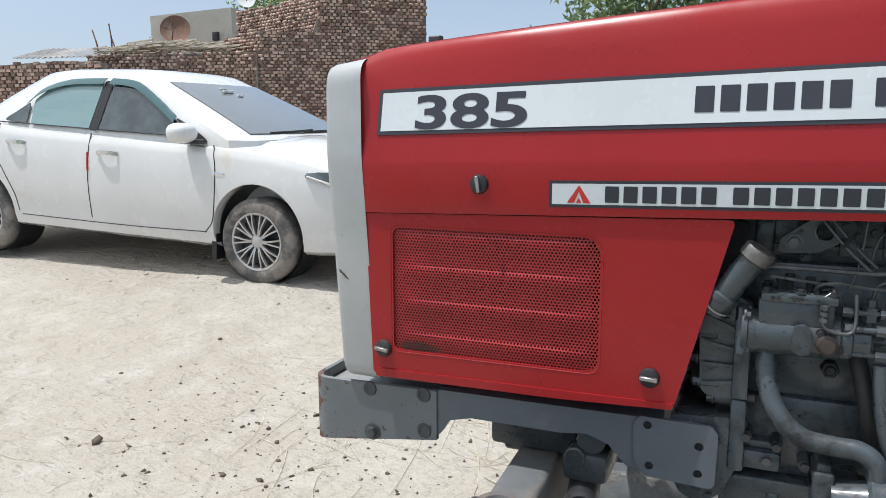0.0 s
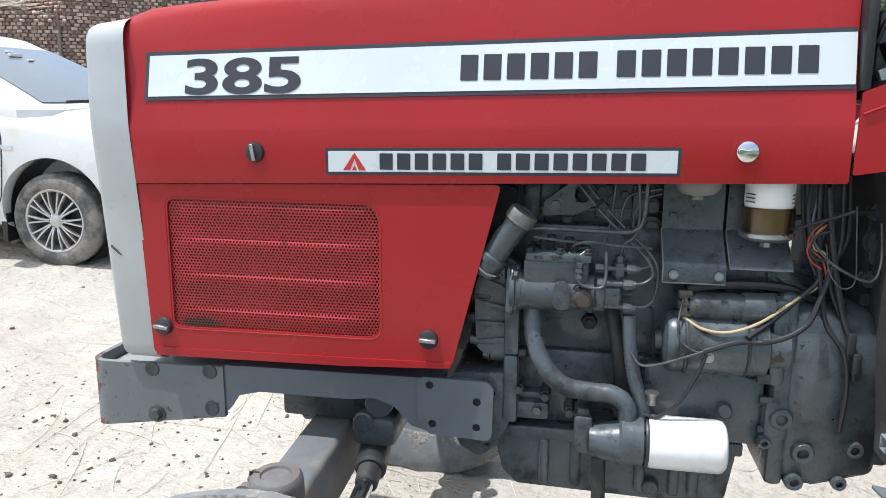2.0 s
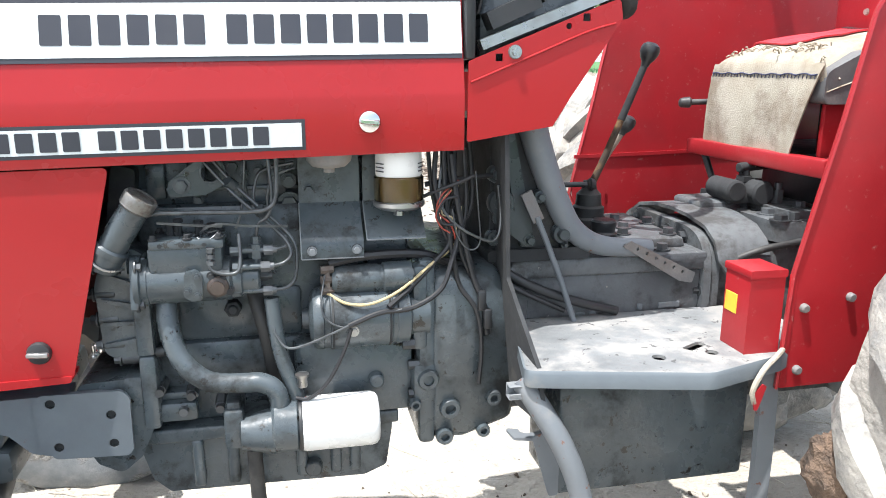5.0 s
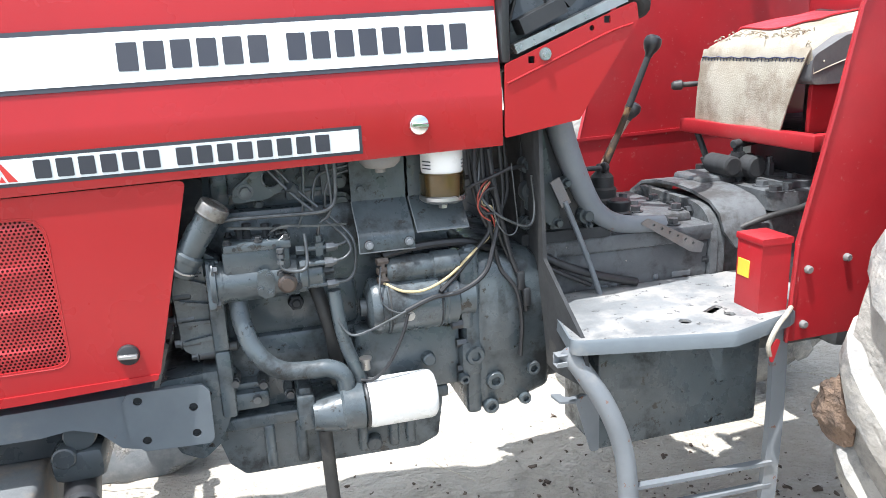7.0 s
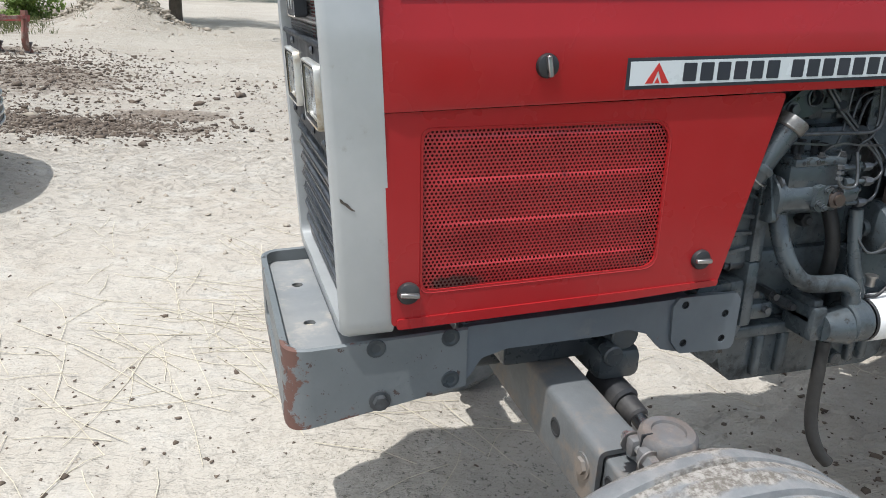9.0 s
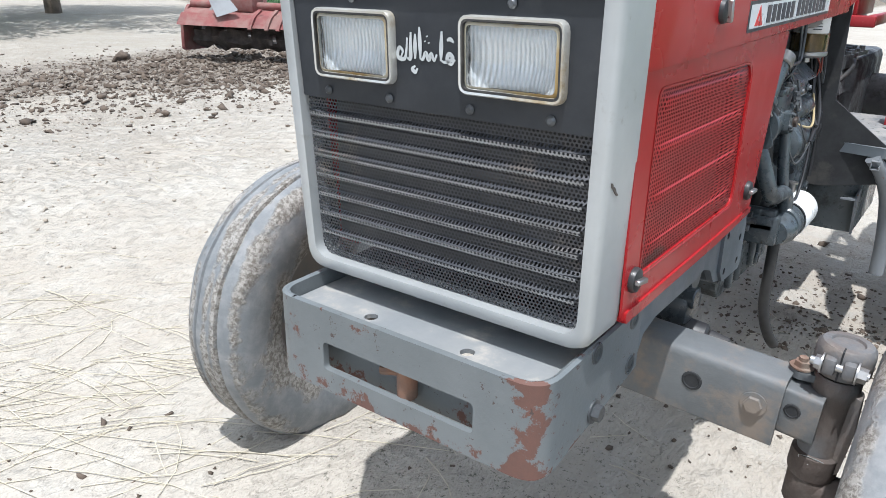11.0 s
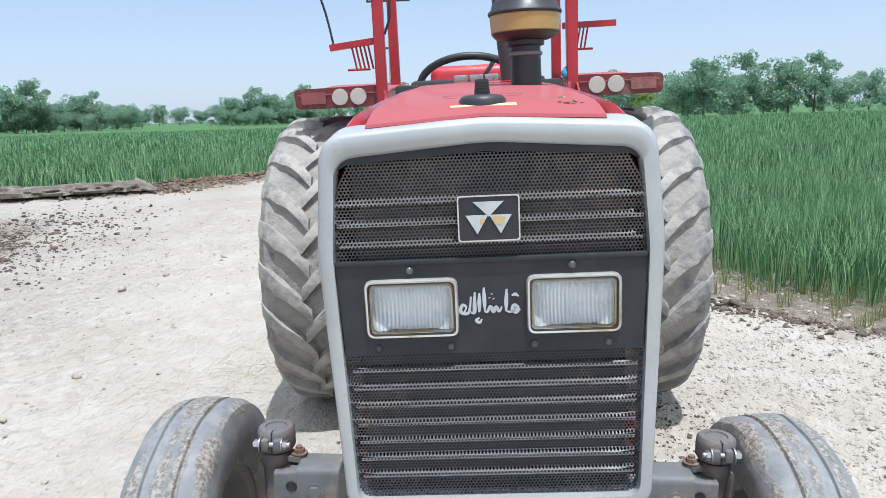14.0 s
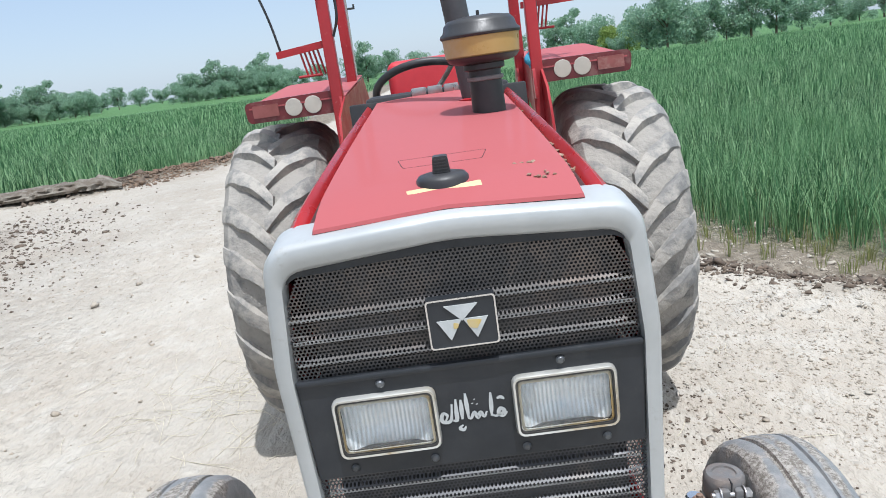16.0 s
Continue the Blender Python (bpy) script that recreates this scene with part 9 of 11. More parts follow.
for outline, mt, nm, d in (([(0.60, 1.000), (0.30, 1.20), (0.07, 1.335), (-0.06, 1.372), (-0.24, 1.385), (-0.28, 1.02)], M_CARGLASS, "front_side_window", 0.0),
                           ([(-0.38, 1.025), (-0.35, 1.385), (-0.70, 1.375), (-0.93, 1.31), (-1.02, 1.24), (-1.00, 1.055)], M_CARGLASS_REAR, "rear_side_window", 0.0),
                           ([(-1.05, 1.06), (-1.06, 1.225), (-1.20, 1.14), (-1.32, 1.075)], M_CARGLASS, "quarter_window", 0.0),
                           ([(-0.29, 1.015), (-0.26, 1.39), (-0.34, 1.39), (-0.37, 1.02)], M_CARTRIM, "door_pillar", 0.002),
                           ([(0.62, 0.995), (0.61, 1.001), (-1.35, 1.067), (-1.36, 1.059)], M_CARTRIM, "window_trim", 0.004),
                           ([(0.78, 0.970), (0.60, 0.990), (0.555, 1.035), (0.40, 1.150), (0.58, 1.075)], M_CARTRIM, "mirror_corner", 0.006)):
    for side in (1, -1):
        bm = BM()
        plate(bm, rounded([(u + 0.19, v) for u, v in outline], 0.02, 3), lambda u, v, e: (lambda q: (q[0], side * q[1], q[2]))(on_cabin(u, v, d + e)), -0.004)
        part(nm, bm, mt, car, at=CAR, flat=60)
for line in ([(0.44, 1.14), (0.27, 1.245), (0.05, 1.362), (-0.08, 1.398), (-0.27, 1.412)], [(-0.33, 1.412), (-0.70, 1.40), (-0.95, 1.335), (-1.06, 1.25)]):
    bm = BM()
    pts = smooth_line([Vector((p[0] + 0.19, p[1], 0)) for p in line], 5)
    rows = []
    for p in pts:
        a_ = Vector(on_cabin(p.x, p.y, 0.004))
        b_ = Vector(on_cabin(p.x - 0.01, p.y - 0.045, 0.022))
        rows.append([a_, (a_ + b_) / 2 + Vector((0, -0.004, 0)), b_])
    loft(bm, rows, closed=False)
    thick(bm, 0.004)
    part("rain_visor", bm, M_VISOR, car, "tinted rain visor over the side window", at=CAR)
# windscreen and rear glass
for outline, rear, nm in (([(-0.67, 1.030), (0.67, 1.030), (0.53, 1.392), (-0.53, 1.392)], False, "windscreen"), ([(-0.62, 1.10), (0.62, 1.10), (0.50, 1.37), (-0.50, 1.37)], True, "rear_window")):
    bm = BM()
    rows = []
    for i in range(9):
        f = i / 8
        z = outline[0][1] + (outline[2][1] - outline[0][1]) * f
        h = -outline[0][0] + (outline[3][0] - outline[0][0]) * -f
        ff = (z - ZB) / (ZR - ZB)
        a, b, hh = house(ff)
        row = []
        for j in range(15):
            y = -h + 2 * h * j / 14
            bow = 0.06 * (1 - (y / (hh * 0.86)) ** 2)
            row.append(Vector(((a + bow + 0.012) if not rear else (b - bow * 0.5 - 0.012), y, z)))
        rows.append(row)
    loft(bm, rows, closed=False)
    thick(bm, 0.004)
    ws = part(nm, bm, M_SCREENGLASS, car, at=CAR)
for y, z, w, h in ((-0.12, 1.325, 0.12, 0.022), (-0.10, 1.352, 0.07, 0.012), (-0.05, 1.298, 0.06, 0.014)):
    bm = BM()
    f = (z - ZB) / (ZR - ZB)
    box(bm, (house(f)[0] + 0.055, y - w / 2, z), (house(f)[0] + 0.085, y + w / 2, z + h), 0.002, 1)
    part("screen_sticker", bm, M_WHITE_CAN, car, at=CAR)
for y0 in (-0.55, -0.1):
    bm = BM()
    bar(bm, [(1.27, y0, 1.035), (1.30, y0 + 0.25, 1.042), (1.275, y0 + 0.55, 1.05)], 0.018, 0.014, (0, 0, 1))
    part("wiper", bm, M_CARTRIM, car, at=CAR)


def car_side(x, z):
    w, s, d, b = (smoothed_table(x, t) for t in (W_, SH, DK, BT))
    half = [(w - 0.022, b + 0.10), (w - 0.004, b + (s - b) * 0.38), (w, b + (s - b) * 0.52), (w - 0.003, b + (s - b) * 0.70), (w - 0.018, s - 0.075), (w - 0.026, s - 0.045), (w - 0.045, s - 0.012)]
    for (y0, z0), (y1, z1) in zip(half, half[1:]):
        if z <= z1:
            f = max(0, (z - z0) / (z1 - z0))
            return y0 + (y1 - y0) * f
    return half[-1][0]


# door gaps, handles, mirror
for line in ([(1.00, 0.95), (1.03, 0.75), (1.00, 0.45), (0.92, 0.33)], [(-0.13, 1.0), (-0.15, 0.70), (-0.15, 0.36)], [(-1.10, 1.05), (-1.16, 0.86), (-1.05, 0.66), (-0.96, 0.50), (-0.93, 0.36)], [(0.93, 0.335), (0.2, 0.325), (-0.9, 0.335)]):
    bm = BM()
    pts = smooth_line([Vector((p[0], p[1], 0)) for p in line], 6)
    tube(bm, [(p.x, -car_side(p.x, p.y) - 0.0005, p.y) for p in pts], 0.004, 6, smoothed=False)
    part("door_gap", bm, M_CARTRIM, car, at=CAR)
bm = BM()
tube(bm, [(-0.148, -car_side(-0.148, z) - 0.002, z) for z in (0.86, 0.78, 0.72)], 0.009, 6)
part("door_guard", bm, M_DECAL_RED, car, "red door edge guard", at=CAR)
for x in (0.05, -0.90):
    bm = BM()
    z = 0.855 if x > -0.5 else 0.905
    y = -car_side(x, z)
    bar(bm, [(x - 0.10, y - 0.006, z), (x - 0.05, y - 0.028, z + 0.006), (x + 0.05, y - 0.028, z + 0.006), (x + 0.10, y - 0.006, z)], 0.03, 0.014, (0, 0, 1))
    part("door_handle", bm, M_CHROME, car, "chrome door handle", at=CAR)
bm = BM()
r = bmesh.ops.create_uvsphere(bm, u_segments=20, v_segments=12, radius=1)
for v in bm.verts:
    q = v.co
    back = 0.5 if q.x < 0 else 1.0
    q.x = (abs(q.x) ** 0.75) * (1 if q.x > 0 else -1) * 0.105 * back + 0.82
    q.y = (abs(q.y) ** 0.8) * (1 if q.y > 0 else -1) * 0.115 - 0.97
    q.z = (abs(q.z) ** 0.8) * (1 if q.z > 0 else -1) * 0.07 + 1.03
part("door_mirror", bm, M_CARPAINT, car, "white door mirror housing", at=CAR)
bm = BM()
box(bm, (0.76, -0.93, 0.955), (0.92, -0.80, 0.985), 0.012)
part("mirror_stalk", bm, M_CARTRIM, car, at=CAR)
bm = BM()
box(bm, (1.02, -car_side(1.02, 0.75) - 0.004, 0.735), (1.11, -car_side(1.02, 0.75) + 0.01, 0.765), 0.004)
part("wing_badge", bm, M_CHROME, car, at=CAR)
for s in (-1, 1):
    bm = BM()
    rows = []
    for i in range(8):
        f = i / 7
        x = 1.74 + 0.47 * f
        rows.append([Vector((x, s * (smoothed_table(x, W_) - 0.012 - (0.03 if k else 0.0)), smoothed_table(x, SH) - 0.110 + 0.02 * (1 - f) + k * (0.02 + 0.075 * min(1, f * 2.2)))) for k in (0, 1)])
    loft(bm, rows, closed=False)
    thick(bm, 0.03)
    part("headlight", bm, M_CARGLASS, car, "slim dark headlight", at=CAR)
    bm = BM()
    tube(bm, [Vector((1.76 + 0.46 * i / 7, s * (smoothed_table(1.76 + 0.46 * i / 7, W_) + 0.004), smoothed_table(1.76 + 0.46 * i / 7, SH) - 0.100 + 0.02 * (1 - i / 7))) for i in range(8)], 0.008, 6)
    part("headlight_trim", bm, M_CHROME, car, at=CAR)
bm = BM()
rows = []
for i in range(15):
    y = -0.62 + 1.24 * i / 14
    x = 2.345 - 0.20 * abs(y / 0.75) ** 2.6
    rows.append([Vector((x + 0.004, y, 0.27)), Vector((x + 0.018, y, 0.34)), Vector((x + 0.012, y, 0.44)), Vector((x - 0.01, y, 0.52))])
loft(bm, rows, closed=False)
thick(bm, 0.02)
grl = part("lower_grille", bm, M_CARTRIM, car, "black lower car grille with slats", at=CAR)
for z in (0.30, 0.35, 0.40, 0.45):
    bm = BM()
    tube(bm, [(2.372 - 0.20 * abs(y / 0.75) ** 2.6, y, z) for y in np.linspace(-0.58, 0.58, 11)], 0.008, 6)
    part("grille_slat", bm, M_ALLOY, grl, at=CAR)
bm = BM()
tube(bm, [(2.335 - 0.25 * abs(y / 0.75) ** 2.4, y, 0.655 + 0.02 * abs(y)) for y in np.linspace(-0.70, 0.70, 13)], 0.016, 8)
part("chrome_grille_bar", bm, M_CHROME, car, at=CAR)
bm = BM()
rows = []
for y in np.linspace(-0.60, 0.60, 17):
    x = 2.335 - 0.25 * abs(y / 0.75) ** 2.4
    rows.append([Vector((x + 0.010, y, 0.672 + 0.02 * abs(y))), Vector((x + 0.016, y, 0.688 + 0.02 * abs(y))), Vector((x + 0.004, y, 0.708 + 0.02 * abs(y))), Vector((x - 0.02, y, 0.716 + 0.02 * abs(y)))])
loft(bm, rows, closed=False)
thick(bm, 0.006)
part("bonnet_edge_band", bm, surface("blue_bonnet_band", (0.02, 0.06, 0.36), (0.025, 0.075, 0.42), rough=0.2, s=4, bump=0.0, coat=0.5), car, "glossy blue band along the bonnet edge", at=CAR)
bm = BM()
box(bm, (2.345, -0.26, 0.50), (2.365, 0.26, 0.62), 0.006)
npl = part("number_plate", bm, M_WHITE_CAN, car, "white number plate with dark bars", at=CAR)
for k in range(6):
    bm = BM()
    box(bm, (2.366, -0.19 + k * 0.065, 0.53), (2.368, -0.15 + k * 0.065, 0.59))
    part("plate_bar", bm, M_DECAL_INK, npl, at=CAR)
bm = BM()
plate(bm, rounded([(1.00, 0.32), (0.955, 0.32), (0.955, 0.13), (0.99, 0.13)], 0.01, 2), lambda u, v, d: (u, -0.845 + d, v), 0.10)
part("mud_flap", bm, M_CARTRIM, car, at=CAR)
for x in (-1.35, 1.35):
    for s in (-1, 1):
        bm = BM()
        lathe(bm, [(0.355, 0), (0.355, 0.24), (0.0, 0.245)], frame_of((x, s * 0.80, 0.335), (x, s * 0.2, 0.335))[0], 32)
        part("wheel_arch_liner", bm, M_CARTRIM, car, at=CAR)


def car_wheel(x, s):
    m = CAR @ Matrix.Translation((x, s * 0.765, 0.295)) @ pose(0, 0, 0, -90 * s, 0, 0) @ Matrix.Diagonal((0.96, 0.96, 1, 1))
    w = hang(new("wheel"), car, "dusty alloy car wheel", at=m)
    bm = BM()
    lathe(bm, [(0.205, -0.09), (0.22, -0.10), (0.27, -0.102), (0.302, -0.09), (0.315, -0.07), (0.317, 0.0), (0.315, 0.07), (0.302, 0.09), (0.27, 0.102), (0.22, 0.10), (0.205, 0.09)], None, 48)
    part("tyre", bm, M_CARTYRE, w, at=m)
    bm = BM()
    lathe(bm, [(0.215, 0.095), (0.212, 0.10), (0.200, 0.096), (0.192, 0.08), (0.188, -0.08), (0.0, -0.085)], None, 48)
    part("rim", bm, M_ALLOY, w, at=m)
    for k in range(20):
        # ten pairs of slim spokes
        bm = BM()
        a0 = 2 * math.pi * (k // 2) / 10
        a, b = a0 + (0.06 if k % 2 else -0.06), a0 + (0.125 if k % 2 else -0.125)
        bar(bm, [(0.045 * math.cos(a), 0.045 * math.sin(a), 0.078), (0.12 * math.cos((a + b) / 2), 0.12 * math.sin((a + b) / 2), 0.088), (0.198 * math.cos(b), 0.198 * math.sin(b), 0.084)], 0.011, 0.026, (-math.sin(a0), math.cos(a0), 0))
        part("spoke", bm, M_ALLOY, w, at=m)
    bm = BM()
    lathe(bm, [(0.055, 0.06), (0.05, 0.085), (0.03, 0.095), (0, 0.096)], None, 24)
    part("hub_cap", bm, M_ALLOY, w, at=m)
    bm = BM()
    rod(bm, (0, 0, 0.0), (0, 0, 0.02), 0.186, seg=32)
    part("brake_disc", bm, M_CARTRIM, w, at=m)


for x in (-1.35, 1.35):
    for s in (-1, 1):
        car_wheel(x, s)


# ---- brick walls behind the car ----
def brick_material():
    k = Nodes("old_fired_brick")
    vec = k.coords()
    isl = k.node("ShaderNodeNewGeometry").outputs["Random Per Island"]
    info = k.tree.nodes.new("ShaderNodeObjectInfo").outputs["Random"]
    rnd = k.math("FRACT", k.math("ADD", isl, info))
    col = k.mix(k.ramp(rnd, 0.0, 1.0), (0.21, 0.125, 0.10), (0.60, 0.43, 0.345))
    col = k.mix(k.ramp(k.noise(2.0, 8, 0.7, vec), 0.5, 0.72, 0, 0.7), col, (0.42, 0.37, 0.32))
    col = k.mix(k.ramp(k.noise(30.0, 6, 0.7, vec), 0.55, 0.75, 0, 0.5), col, (0.11, 0.075, 0.06))
    return k.done(col, 0.92, 0.0, k.bump(k.noise(45.0, 6, 0.7, vec), 0.6, 0.01))


M_BRICK = brick_material()
M_MORTAR = surface("mud_mortar", (0.30, 0.26, 0.22), (0.16, 0.13, 0.105), rough=0.95, s=5, fine=40, bump=0.6, dist=0.01)
M_PLASTER = surface("pale_cement_plaster", (0.55, 0.51, 0.45), (0.46, 0.43, 0.38), rough=0.9, s=1.2, fine=40, bump=0.3, dirt=(0.30, 0.27, 0.23), amount=0.2, dirt_scale=1.0)
M_TIN = surface("weathered_corrugated_tin", (0.38, 0.39, 0.40), (0.28, 0.285, 0.29), rough=0.5, metal=0.4, s=2, bump=0.1, dirt=(0.24, 0.19, 0.15), amount=0.3, dirt_scale=1.5)
BRICK = (0.108, 0.052, 0.10)


def unit_brick():
    bm = BM()
    box(bm, (-0.5, -0.5, -0.5), (0.5, 0.5, 0.5))
    me = bpy.data.meshes.new("brick")
    bm.to_mesh(me)
    bm.free()
    me.materials.append(M_BRICK)
    return me


BRICK_ME = unit_brick()
CUBE_V = np.array([(x, y, z) for x in (-0.5, 0.5) for y in (-0.5, 0.5) for z in (-0.5, 0.5)])
CUBE_F = np.array([(0, 1, 3, 2), (4, 6, 7, 5), (0, 4, 5, 1), (2, 3, 7, 6), (0, 2, 6, 4), (1, 5, 7, 3)])
late_bricks = []


def brick_wall(name, a, b, base, top, label, thickness=0.24, parts_from=None, seed=3):
    """A wall of single bricks from a to b, its top given as a function of the way along; the wall's body is mortar."""
    rng = random.Random(seed)
    a, b = Vector((*a, 0)), Vector((*b, 0))
    d = (b - a).normalized()
    n = Vector((d.y, -d.x, 0))
    if n.y > 0:
        n = -n
    length = (b - a).length
    bm = BM()
    N = max(2, int(length / 0.25))
    rows = []
    for i in range(N + 1):
        s = length * i / N
        t = top(s / length) - 0.03
        p = a + d * s
        rows.append([p - n * (thickness - 0.012) + Vector((0, 0, base)), p - n * (thickness - 0.012) + Vector((0, 0, t)), p - n * 0.038 + Vector((0, 0, t)), p - n * 0.038 + Vector((0, 0, base))])
    loft(bm, rows, cap=True)
    w = tagged(part(name, bm, M_MORTAR, None, smooth=False), label, "wall", kind="structure")
    L, H, D = BRICK
    near, far_v = [], []
    row = 0
    z = base
    rot = math.atan2(d.y, d.x)
    while z < base + 6:
        s = -L * (0.5 if row % 2 else 0.0) + rng.uniform(-0.01, 0.01)
        any_ = False
        while s < length:
            l = L * rng.uniform(0.62, 1.0)
            c = s + l / 2
            if 0.02 < c < length - 0.02 and z + H < top(c / length) + rng.uniform(-0.03, 0.05):
                any_ = True
                p = a + d * c - n * (D / 2 - rng.uniform(-0.016, 0.014)) + Vector((0, 0, z + H / 2 + rng.uniform(-0.004, 0.004)))
                m = Matrix.Translation(p) @ Matrix.Rotation(rot + rng.uniform(-0.09, 0.09), 4, "Z") @ Matrix.Rotation(rng.uniform(-0.07, 0.07), 4, "Y") @ Matrix.Diagonal((l - 0.004, D, H * rng.uniform(0.9, 1.0), 1))
                if parts_from and parts_from(c / length, z) and len(near) < 300:
                    near.append(m)
                else:
                    far_v.append(m)
            s += L + 0.012
        z += H + 0.011
        row += 1
        if not any_ and row > 5:
            break
    late_bricks.append((w, near))
    if far_v:
        ms = np.array([[list(r) for r in m] for m in far_v])
        v = np.einsum("nij,kj->nki", ms, np.c_[CUBE_V, np.ones(8)])[..., :3].reshape(-1, 3)
        f = (CUBE_F[None] + 8 * np.arange(len(far_v))[:, None, None]).reshape(-1, 4)
        hang(new("brickwork", mesh_np("brickwork", v, f, M_BRICK)), w)["kind"] = "stuff"
    return w


def ragged(h, amp=0.06, seed=0.0):
    return lambda f: h + amp * noise.noise(Vector((f * 9 + seed, seed, 0))) + amp * 0.6 * noise.noise(Vector((f * 31, seed, 3)))


def step_top(f):
    return 3.13 + 0.06 * noise.noise(Vector((f * 12, 3, 0))) if f < 0.345 else 3.845 + 0.02 * noise.noise(Vector((f * 14, 7, 0)))


brick_wall("wall_house_side", (-8.108, 10.385), (-5.50, 12.53), 0.15, step_top, "unplastered old brick house wall with open joints", parts_from=lambda f, z: z > 2.55 and f < 0.62, seed=5)
brick_wall("wall_house_upper", (-10.13, 12.26), (-7.2, 11.13), 2.9, ragged(3.83, 0.04, 1.0), "upper brick wall of the house", seed=6)
brick_wall("wall_house_front", (-9.99, 10.93), (-8.108, 10.385), 0.15, lambda f: 2.85 + 0.30 * f ** 0.5 + 0.07 * noise.noise(Vector((f * 10, 5, 1))), "low broken brick wall of the house", seed=7)
brick_wall("wall_yard", (-11.7, 9.45), (-8.15, 10.30), 0.15, ragged(2.74, 0.07, 4.0), "rough brick yard wall with a crumbling top", parts_from=lambda f, z: z > 1.9, seed=8)
brick_wall("wall_yard_low", (-16.0, 5.8), (-9.55, 7.82), 0.1, ragged(2.42, 0.05, 9.0), "shaded old brick boundary wall", parts_from=lambda f, z: z > 1.75 and f > 0.55, seed=9)

# plastered room with a satellite dish
bm = BM()
pr = [(-13.25, 12.85), (-11.05, 13.25), (-11.45, 15.4), (-13.65, 15.0)]
plate(bm, [Vector(p) for p in pr], lambda u, v, d: (u, v, 0.15 + d + (0.12 if u > -12 and d > 1 else 0)), 3.85)
room = part("plaster_room", bm, M_PLASTER, None, smooth=False)
tagged(room, "pale plastered flat-roofed room with a small vent hole", "house")
# solid black box in place of the vent's dark inside
bm = BM()
box(bm, (-11.55, 13.10, 3.35), (-11.40, 13.22, 3.55), 0.005)
part("vent_opening", bm, M_BLACK, room)
bm = BM()
lathe(bm, [(0, -0.06), (0.12, -0.05), (0.24, -0.02), (0.34, 0.03), (0.35, 0.035), (0.24, -0.012), (0.0, -0.052)], frame_of((-12.0, 12.35, 3.55), (-11.5, 11.6, 3.85))[0], 32)
dish = part("satellite_dish", bm, M_RUST)
tagged(dish, "rusty brown satellite dish on a short mast", "dish")
bm = BM()
rod(bm, (-12.05, 12.45, 2.2), (-12.03, 12.42, 3.55), 0.025, seg=10)
part("mast", bm, M_RUST, dish)
bm = BM()
tube(bm, [(-12.1, 12.3, 3.25), (-11.8, 12.05, 3.5), (-11.72, 11.95, 3.72)], 0.012, 6)
part("feed_arm", bm, M_RUST, dish)
bm = BM()
lathe(bm, [(0, -0.03), (0.10, -0.022), (0.19, 0.004), (0.20, 0.008), (0.10, -0.016), (0.0, -0.024)], frame_of((-10.05, 12.55, 4.13), (-9.5, 12.0, 4.45))[0], 24)
small_dish = part("satellite_dish", bm, M_WHITE_CAN)
tagged(small_dish, "small white satellite dish on the brick house", "dish")
bm = BM()
rod(bm, (-10.07, 12.62, 3.6), (-10.06, 12.58, 4.12), 0.02, seg=8)
part("mast", bm, M_RUST, small_dish)
# low roof of brush and tin behind the yard wall
bm = BM()
for i in range(330):
    f = 0.66 * random.random()
    x, y = -11.6 + 3.6 * f + random.uniform(-0.1, 0.1), 9.75 + 0.85 * f + random.uniform(-0.3, 0.9)
    a = random.uniform(-0.5, 0.5)
    l = random.uniform(0.3, 0.9)
    z = 2.75 + 0.10 * random.random() + 0.10 * math.sin(f * 5)
    bar(bm, [(x, y, z), (x + l * math.cos(a), y + l * math.sin(a) * 0.4, z + random.uniform(-0.05, 0.07))], 0.02, 0.015, (0, 0.3, 1))
roofb = part("brush_roof", bm, surface("dry_brushwood", (0.46, 0.41, 0.34), (0.33, 0.285, 0.225), rough=0.95, s=8, bump=0.3), None, smooth=False)
tagged(roofb, "low roof of dry brushwood and straw", "roof", kind="stuff")
bm = BM()
rows = []
for i in range(61):
    f = i / 60
    rows.append([Vector((-13.6 + 2.6 * f, 9.35 + 0.65 * f - 0.1, 2.72 + 0.02 * math.cos(f * 130))), Vector((-13.9 + 2.6 * f, 10.4 + 0.65 * f, 3.02 + 0.02 * math.cos(f * 130)))])
loft(bm, rows, closed=False)
thick(bm, 0.004)
tagged(part("tin_roof", bm, M_TIN, None), "weathered corrugated tin roof sheet", "roof")
for a, b in (((-11.6, 9.7, 2.6), (-11.75, 9.7, 3.25)), ((-11.35, 9.75, 2.6), (-11.3, 9.72, 3.35)), ((-11.2, 9.75, 2.6), (-11.28, 9.75, 3.05))):
    bm = BM()
    tube(bm, [a, ((a[0] + b[0]) / 2 + 0.03, a[1], (a[2] + b[2]) / 2), b], 0.022, 7, r_end=0.012)
    tagged(part("roof_pole", bm, M_RUST), "bare crooked wooden pole above the roof", "pole", group="roof poles")
bm = BM()
for i in range(70):
    s = Vector((random.uniform(-0.9, 0.9), random.uniform(-0.4, 0.4), 0))
    m = Matrix.Translation(Vector((-6.3, 11.2, 0.22)) + Vector((s.x * 0.8, s.x * 0.62 + s.y * 0.5, max(0, 0.75 - abs(s.x) * 0.7 - abs(s.y) * 0.6) * random.random()))) @ pose(0, 0, 0, random.uniform(0, 90), random.uniform(0, 60), random.uniform(0, 180))
    box(bm, (-0.11, -0.05, -0.035), (0.11, 0.05, 0.035), 0, 1, m)
pile = part("brick_pile", bm, M_BRICK, None, smooth=False)
tagged(pile, "heap of loose broken bricks by the house wall", "bricks", kind="stuff")

